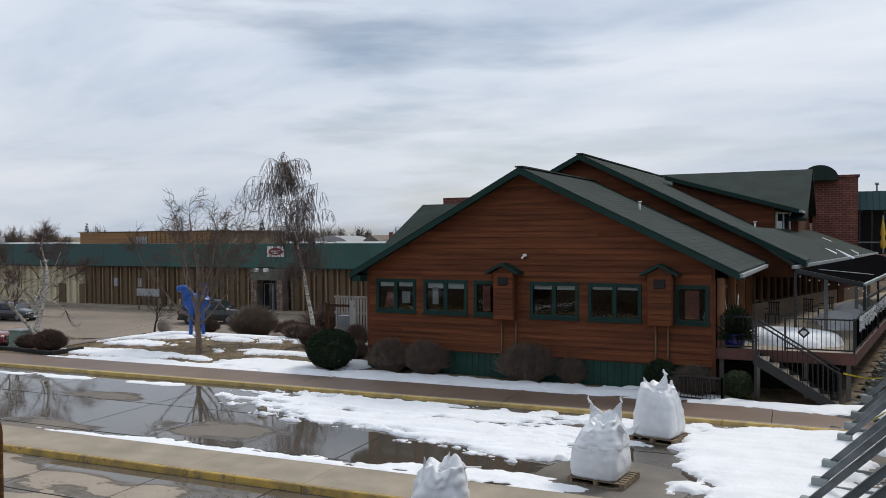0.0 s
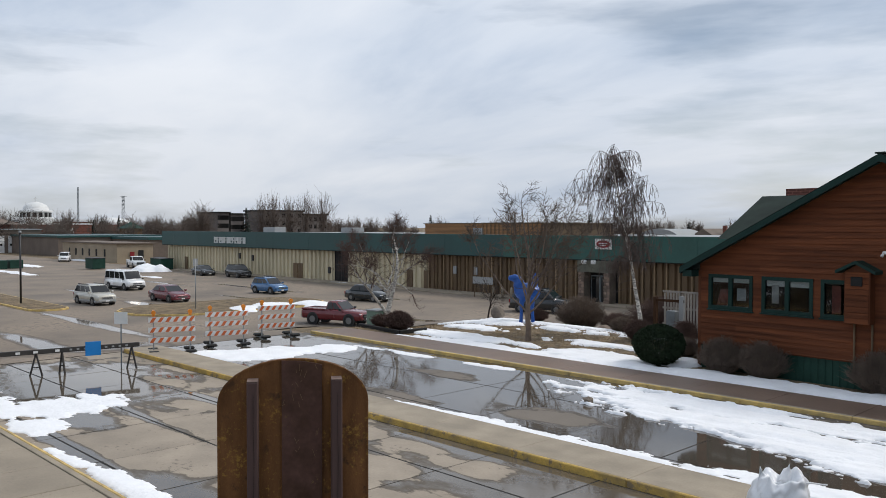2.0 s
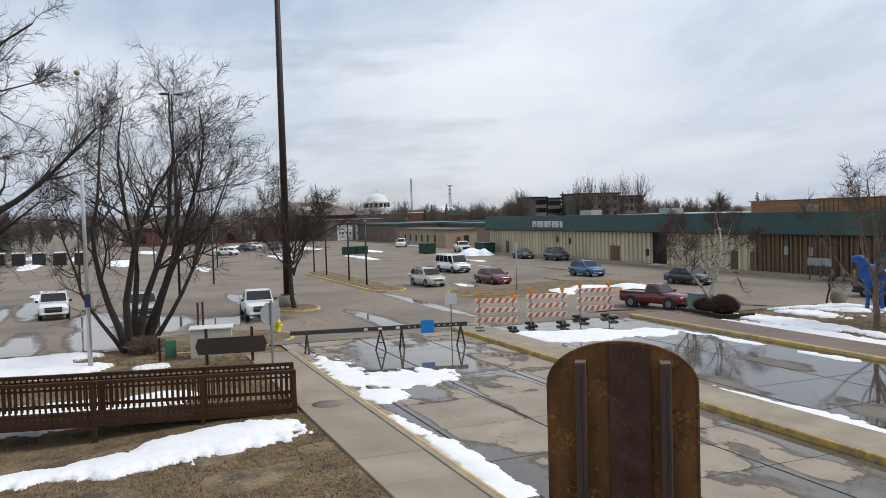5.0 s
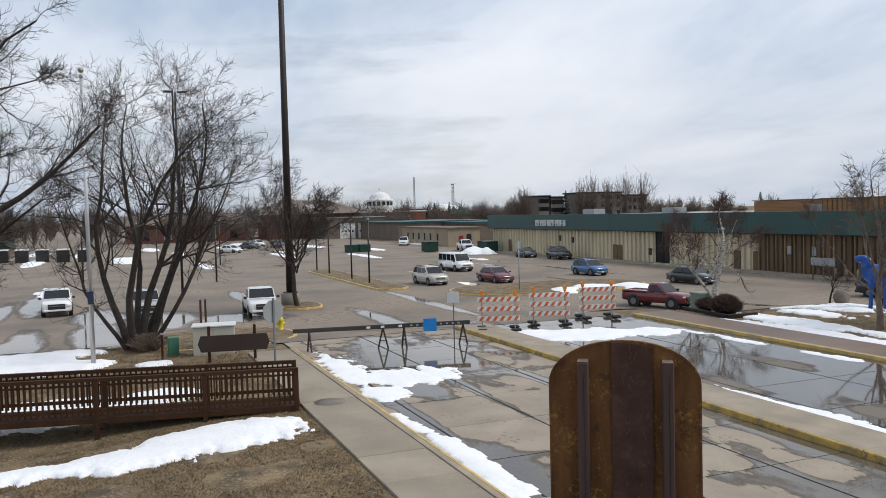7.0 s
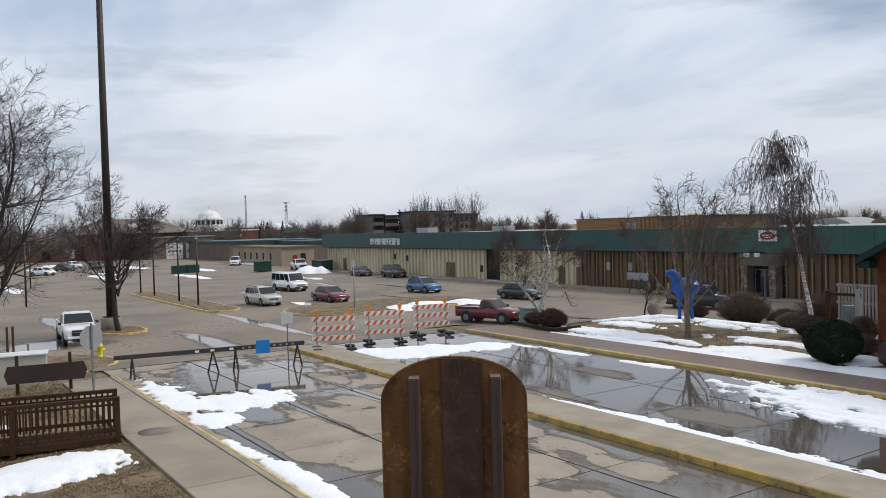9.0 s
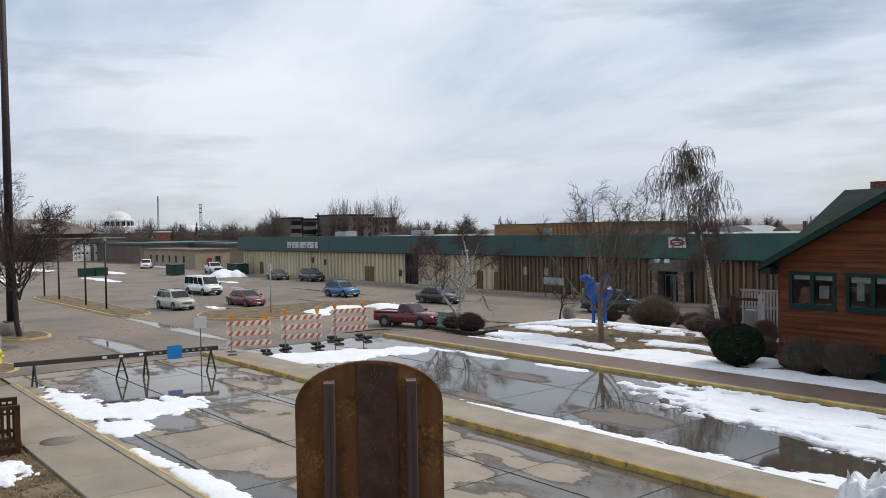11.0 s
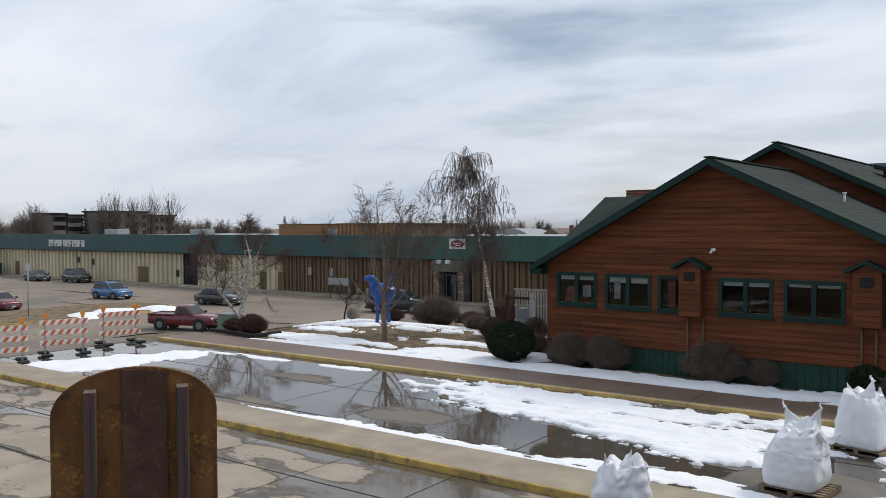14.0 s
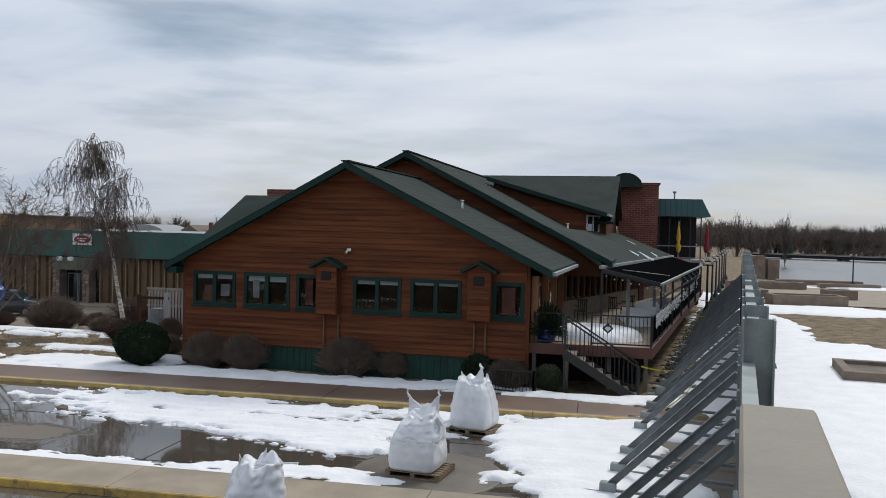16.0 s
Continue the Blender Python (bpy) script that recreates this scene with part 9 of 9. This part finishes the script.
def shrub(m, seed, rx, ry, h, n, label, material=M_SHRUB, thin=0.006):
    rnd = random.Random(seed)
    b = Tubes()
    for _ in range(n):
        az, e = rnd.uniform(0, math.tau), rnd.uniform(-0.35, 1.5)
        L = rnd.uniform(0.72, 1.05)
        tip = Vector((rx * math.cos(az) * math.cos(e) * L, ry * math.sin(az) * math.cos(e) * L, h * 0.42 + h * 0.58 * math.sin(e) * L))
        base = Vector((tip.x * 0.4, tip.y * 0.4, 0))
        mid = base.lerp(tip, 0.55) + Vector((rnd.gauss(0, 0.05), rnd.gauss(0, 0.05), 0.05 * h))
        b.limb(base, mid, thin * 1.6, thin * 1.1, 3); b.limb(mid, tip, thin * 1.1, thin * 0.6, 3)
        for _k in range(3):
            c = mid.lerp(tip, rnd.uniform(0.1, 0.95))
            b.limb(c, c + Vector((rnd.gauss(0, 0.12), rnd.gauss(0, 0.12), rnd.uniform(0.02, 0.16))), thin, thin * 0.5, 3)
    t = thing("shrub", m, label, "shrub", "garden shrubs")
    piece("twig_crown", b.mesh("twig_crown", material), t)


def evergreen(m, seed, rx, ry, h, n, label, material=M_EVERG, leaf=0.05):
    rnd = random.Random(seed)
    b, s = Tubes(), Tubes()
    for k in range(7):
        a = k * 0.9
        s.limb(Vector((0.05 * math.cos(a), 0.05 * math.sin(a), -0.05)), Vector((rx * 0.5 * math.cos(a), ry * 0.5 * math.sin(a), h * 0.6)), 0.03, 0.015, 5)
    for _ in range(n):
        u, az = rnd.uniform(-1, 1), rnd.uniform(0, math.tau)
        rr = rnd.uniform(0.82, 1.03) * (1 + 0.08 * noise.noise(Vector((3 * math.cos(az), 3 * math.sin(az), 3 * u + seed))))
        q = math.sqrt(1 - u * u)
        c = Vector((rx * q * math.cos(az) * rr, ry * q * math.sin(az) * rr, max(0.02, h * 0.5 + h * 0.5 * u * rr)))
        a = Vector((rnd.gauss(0, 1), rnd.gauss(0, 1), rnd.gauss(0, 1))).normalized() * leaf * rnd.uniform(0.7, 1.3)
        b.leaf(c, a, a.orthogonal().normalized() * leaf * 0.5)
    t = thing("evergreen_shrub", m, label, "shrub", "garden shrubs")
    piece("stem_base", s.mesh("stem_base", M_BARK), t)
    piece("foliage", b.mesh("foliage", material), t)


evergreen(pose(-16.45, 27.4, 0.0), 1, 0.95, 0.95, 1.5, 9000, "dense round clipped evergreen by the restaurant corner")
evergreen(pose(-3.95, 27.35, 0.0), 2, 0.55, 0.55, 1.0, 3500, "small dark evergreen by the front wall")
evergreen(pose(-1.55, 26.95, 0.0), 3, 0.45, 0.45, 0.85, 3000, "small round green boxwood by the deck", material=mat("boxwood_green", (0.035, 0.050, 0.018), 0.9, var=0.3, scale=4, fine=20, bump=0))
shrub(pose(-14.0, 27.6, 0.0), 4, 0.95, 0.7, 1.25, 800, "bare grey-brown shrub against the foundation")
shrub(pose(-12.5, 27.6, 0.0), 5, 0.95, 0.7, 1.25, 800, "bare grey-brown shrub against the foundation")
shrub(pose(-8.6, 27.5, 0.0), 6, 1.15, 0.8, 1.35, 1000, "broad bare grey-brown shrub against the foundation")
shrub(pose(-7.0, 27.75, 0.0), 7, 0.6, 0.5, 0.9, 600, "thin bare shrub against the foundation")
shrub(pose(-2.85, 26.85, 0.0), 8, 0.75, 0.6, 0.95, 1300, "pale bare shrub behind the iron fence", material=mat("pale_dry_twigs", (0.13, 0.10, 0.075), 0.95, var=0.3, bump=0))
for k, (x, y, rx, h, n, mm, lb) in enumerate(((-31.0, 27.0, 0.85, 0.95, 1600, M_TWIGR, "dark reddish shrub in the birch planter"), (-33.5, 28.0, 0.6, 0.65, 900, M_TWIGR, "small dark shrub in the birch planter"),
        (-32.6, 44.5, 1.9, 2.2, 1500, M_SHRUB, "tall pale bare shrub before the shop"), (-30.2, 45.2, 1.2, 1.2, 800, M_TWIGR, "dark reddish shrub among boulders"), (-28.4, 48.6, 3.2, 2.2, 1700, M_TWIGR, "broad dark reddish shrub mass"),
        (-25.5, 49.5, 2.4, 2.2, 1500, M_TWIGR, "dark reddish shrub mass by the drive"), (-37.6, 46.0, 1.0, 0.9, 600, M_TWIGR, "low dark shrub by the drive"), (-23.9, 36.2, 0.7, 0.75, 600, M_SHRUB, "bare grey shrub beneath the birch"),
        (-20.6, 32.6, 0.75, 0.95, 700, M_TWIGR, "dark red-brown shrub by the utility stand"), (-18.6, 33.2, 0.65, 1.0, 700, M_TWIGR, "dark shrub beside the restaurant"), (-16.9, 30.0, 0.9, 0.7, 700, M_SHRUB, "low brown shrub by the corner"),
        (-34.6, 1.2, 1.0, 0.7, 200, M_SHRUB, "thin brush at the foot of the bare tree"))):
    shrub(pose(x, y, gz(x, y)), 40 + k, rx, rx * 0.85, h, n, lb, mm, 0.009)
for k, (x, y, r_) in enumerate(((-26.2, 42.0, 1.5), (-21.9, 37.8, 1.0), (-24.5, 45.2, 1.3))):
    evergreen(pose(x, y, gz(x, y)), 60 + k, r_, r_ * 0.8, 0.5, 1500, "low spreading green juniper in the bed", leaf=0.08)


# far woods: many thin bare crowns along the skyline, one sheet of growth each side
def woods(name, spots, label, material, seed):
    rnd = random.Random(seed)
    b = Tubes()
    for x, y, z, h, w, n in spots:
        th = max(0.03, math.hypot(x, y) * 0.00018)
        b.limb(Vector((x, y, z - 1)), Vector((x, y, z + h * 0.4)), th * 3, th * 2, 4)
        for _ in range(n):
            az, e = rnd.uniform(0, math.tau), rnd.uniform(-0.1, 1.5)
            L = rnd.uniform(0.6, 1.0)
            tip = Vector((x + w * math.cos(az) * math.cos(e) * L, y + w * math.sin(az) * math.cos(e) * L, z + h * 0.42 + h * 0.55 * math.sin(e) * L))
            c = Vector((x, y, z + h * rnd.uniform(0.02, 0.5)))
            mid = c.lerp(tip, 0.5) + Vector((rnd.gauss(0, 0.06 * w), rnd.gauss(0, 0.06 * w), 0.05 * h))
            b.limb(c, mid, th * 1.3, th, 3); b.limb(mid, tip, th, th * 0.5, 3)
            for _k in range(2):
                q = mid.lerp(tip, rnd.random())
                b.limb(q, q + Vector((rnd.gauss(0, 0.12 * w), rnd.gauss(0, 0.12 * w), rnd.uniform(0.02, 0.16) * h)), th * 0.7, th * 0.4, 3)
    tagged(new(name, b.mesh(name, material)), label, "trees", "", "stuff")


_r = random.Random(77)
def ring(a0, a1, n, d0, d1, h0, h1, k):
    """Trees scattered between two bearings (degrees to the left of +y) and two distances."""
    out = []
    for _ in range(n):
        a, d = radians(_r.uniform(a0, a1)), _r.uniform(d0, d1)
        x, y = -math.sin(a) * d, math.cos(a) * d
        h = _r.uniform(h0, h1)
        out.append((x, y, gz(x, y), h, h * _r.uniform(0.38, 0.55), k))
    return out


woods("far_woods", ring(18, 62, 130, 330, 480, 7, 12, 60), "bare winter woods along the skyline", M_FARWOOD, 1)
woods("far_woods", ring(62, 100, 130, 230, 380, 8, 13, 70), "bare winter woods beyond the car park", M_FARWOOD, 2)
woods("hotel_trees", [(-217 + 2.2 * k, 133 + 4.2 * k + _r.uniform(-1, 1), -1.6, _r.uniform(16.5, 19), 6.0, 95) for k in range(5)], "tall bare trees before the hotel", M_FARWOOD, 3)
woods("far_woods", [(-203.7, 106.8, -1.6, 13.3, 6.0, 260), (-272, 126.5, -1.6, 11, 6, 160), (-230, 107, -1.6, 10, 5, 140), (-262, 133, -1.6, 10, 6, 140), (-283, 120, -1.6, 9.5, 6, 130), (-335, 118, -1.6, 11, 5, 120), (-225, 115, -1.6, 11, 5, 130)], "rounded bare trees near the radio towers", M_FARWOOD, 4)
woods("far_woods", ring(-26, 0, 420, 404, 470, 7, 14, 48), "bare woods on the far river shore", M_FARWOOD, 5)
woods("river_brush", ring(-27, 0, 320, 400, 420, 3.5, 6, 36), "dense bare brush at the far water edge", M_FARWOOD, 8)
woods("bank_trees", [(27 + 4.2 * k + _r.uniform(-2, 2), 217 + 3 * k, -2.5, _r.uniform(11, 14.5), _r.uniform(3, 4.2), 120) for k in range(6)], "bare trees on the near river bank", M_FARWOOD, 6)
woods("lot_edge_trees", ring(76, 98, 22, 190, 260, 9, 13, 70), "bare trees along the lot edge", M_FARWOOD, 7)


def conifer(x, y, h, seed):
    rnd = random.Random(seed)
    b, s = Tubes(), Tubes()
    s.limb(Vector((0, 0, -1)), Vector((0, 0, h)), h * 0.02, 0.03, 5)
    for k in range(int(h * 26)):
        z = h * (0.08 + 0.92 * rnd.random() ** 1.25)
        r = (h - z) * 0.27 + 0.15
        az = rnd.uniform(0, math.tau)
        c = Vector((r * 0.6 * math.cos(az), r * 0.6 * math.sin(az), z))
        b.leaf(c, Vector((r * 0.42 * math.cos(az), r * 0.42 * math.sin(az), -r * 0.16)), Vector((-math.sin(az), math.cos(az), 0.3)) * h * 0.03)
    t = thing("conifer", pose(x, y, gz(x, y)), "dark far-off spruce on the skyline", "tree", "far conifers")
    piece("trunk", s.mesh("trunk", M_BARK), t)
    piece("crown", b.mesh("crown", M_EVERG2), t)


for k, (x, y, h) in enumerate(((-138.3, 130.3, 9.4), (-110.8, 154.4, 10.2), (-297.7, 117.4, 10.4), (-295.5, 122.8, 10.8), (-299, 115, 9), (-238, 141, 13), (-102.2, 183.4, 8), (-90, 190, 8), (-113, 150, 7), (64.9, 344, 10), (68.9, 343, 11), (72.5, 342, 10.4), (60, 345, 8.5), (-136, 133, 8))):
    conifer(x, y, h, 80 + k)


# dead grass blades on the near bank, leaf litter and gravel too small to count
def tufts(name, x0, x1, y0, y1, n, seed, label, lo=0.03, hi=0.1):
    rnd = random.Random(seed)
    b = Tubes()
    for _ in range(n):
        x, y = rnd.uniform(x0, x1), rnd.uniform(y0, y1)
        if noise.noise(Vector((x * 0.7, y * 0.7, seed))) < -0.25:
            continue
        z = gz(x, y) - 0.06
        for _k in range(3):
            a = rnd.uniform(0, math.tau)
            h = rnd.uniform(lo, hi)
            c = Vector((x + rnd.gauss(0, 0.03), y + rnd.gauss(0, 0.03), z))
            b.leaf(c + Vector((0.5 * h * math.cos(a), 0.5 * h * math.sin(a), h * 0.6)), Vector((0.55 * h * math.cos(a), 0.55 * h * math.sin(a), h * 0.55)), Vector((-math.sin(a), math.cos(a), 0)) * 0.008)
    tagged(new(name, b.mesh(name, M_STRAW)), label, "grass", "", "stuff")


M_STRAW = mat("straw_blades", (0.22, 0.155, 0.085), 0.95, var=0.3, scale=1.5, fine=8, bump=0, space="Position", island=0.4)
tufts("dead_grass", -23.5, -8.0, -5.5, 4.5, 60000, 1, "flattened dead grass blades on the bank", 0.015, 0.05)
tufts("dead_grass", -38, -24.0, -6.0, 4.4, 9000, 2, "dead grass blades round the bare tree", 0.04, 0.12)
tufts("dead_grass", -34, -16.5, 25.4, 40.0, 11000, 3, "dead lawn grass between snow streaks", 0.03, 0.08)
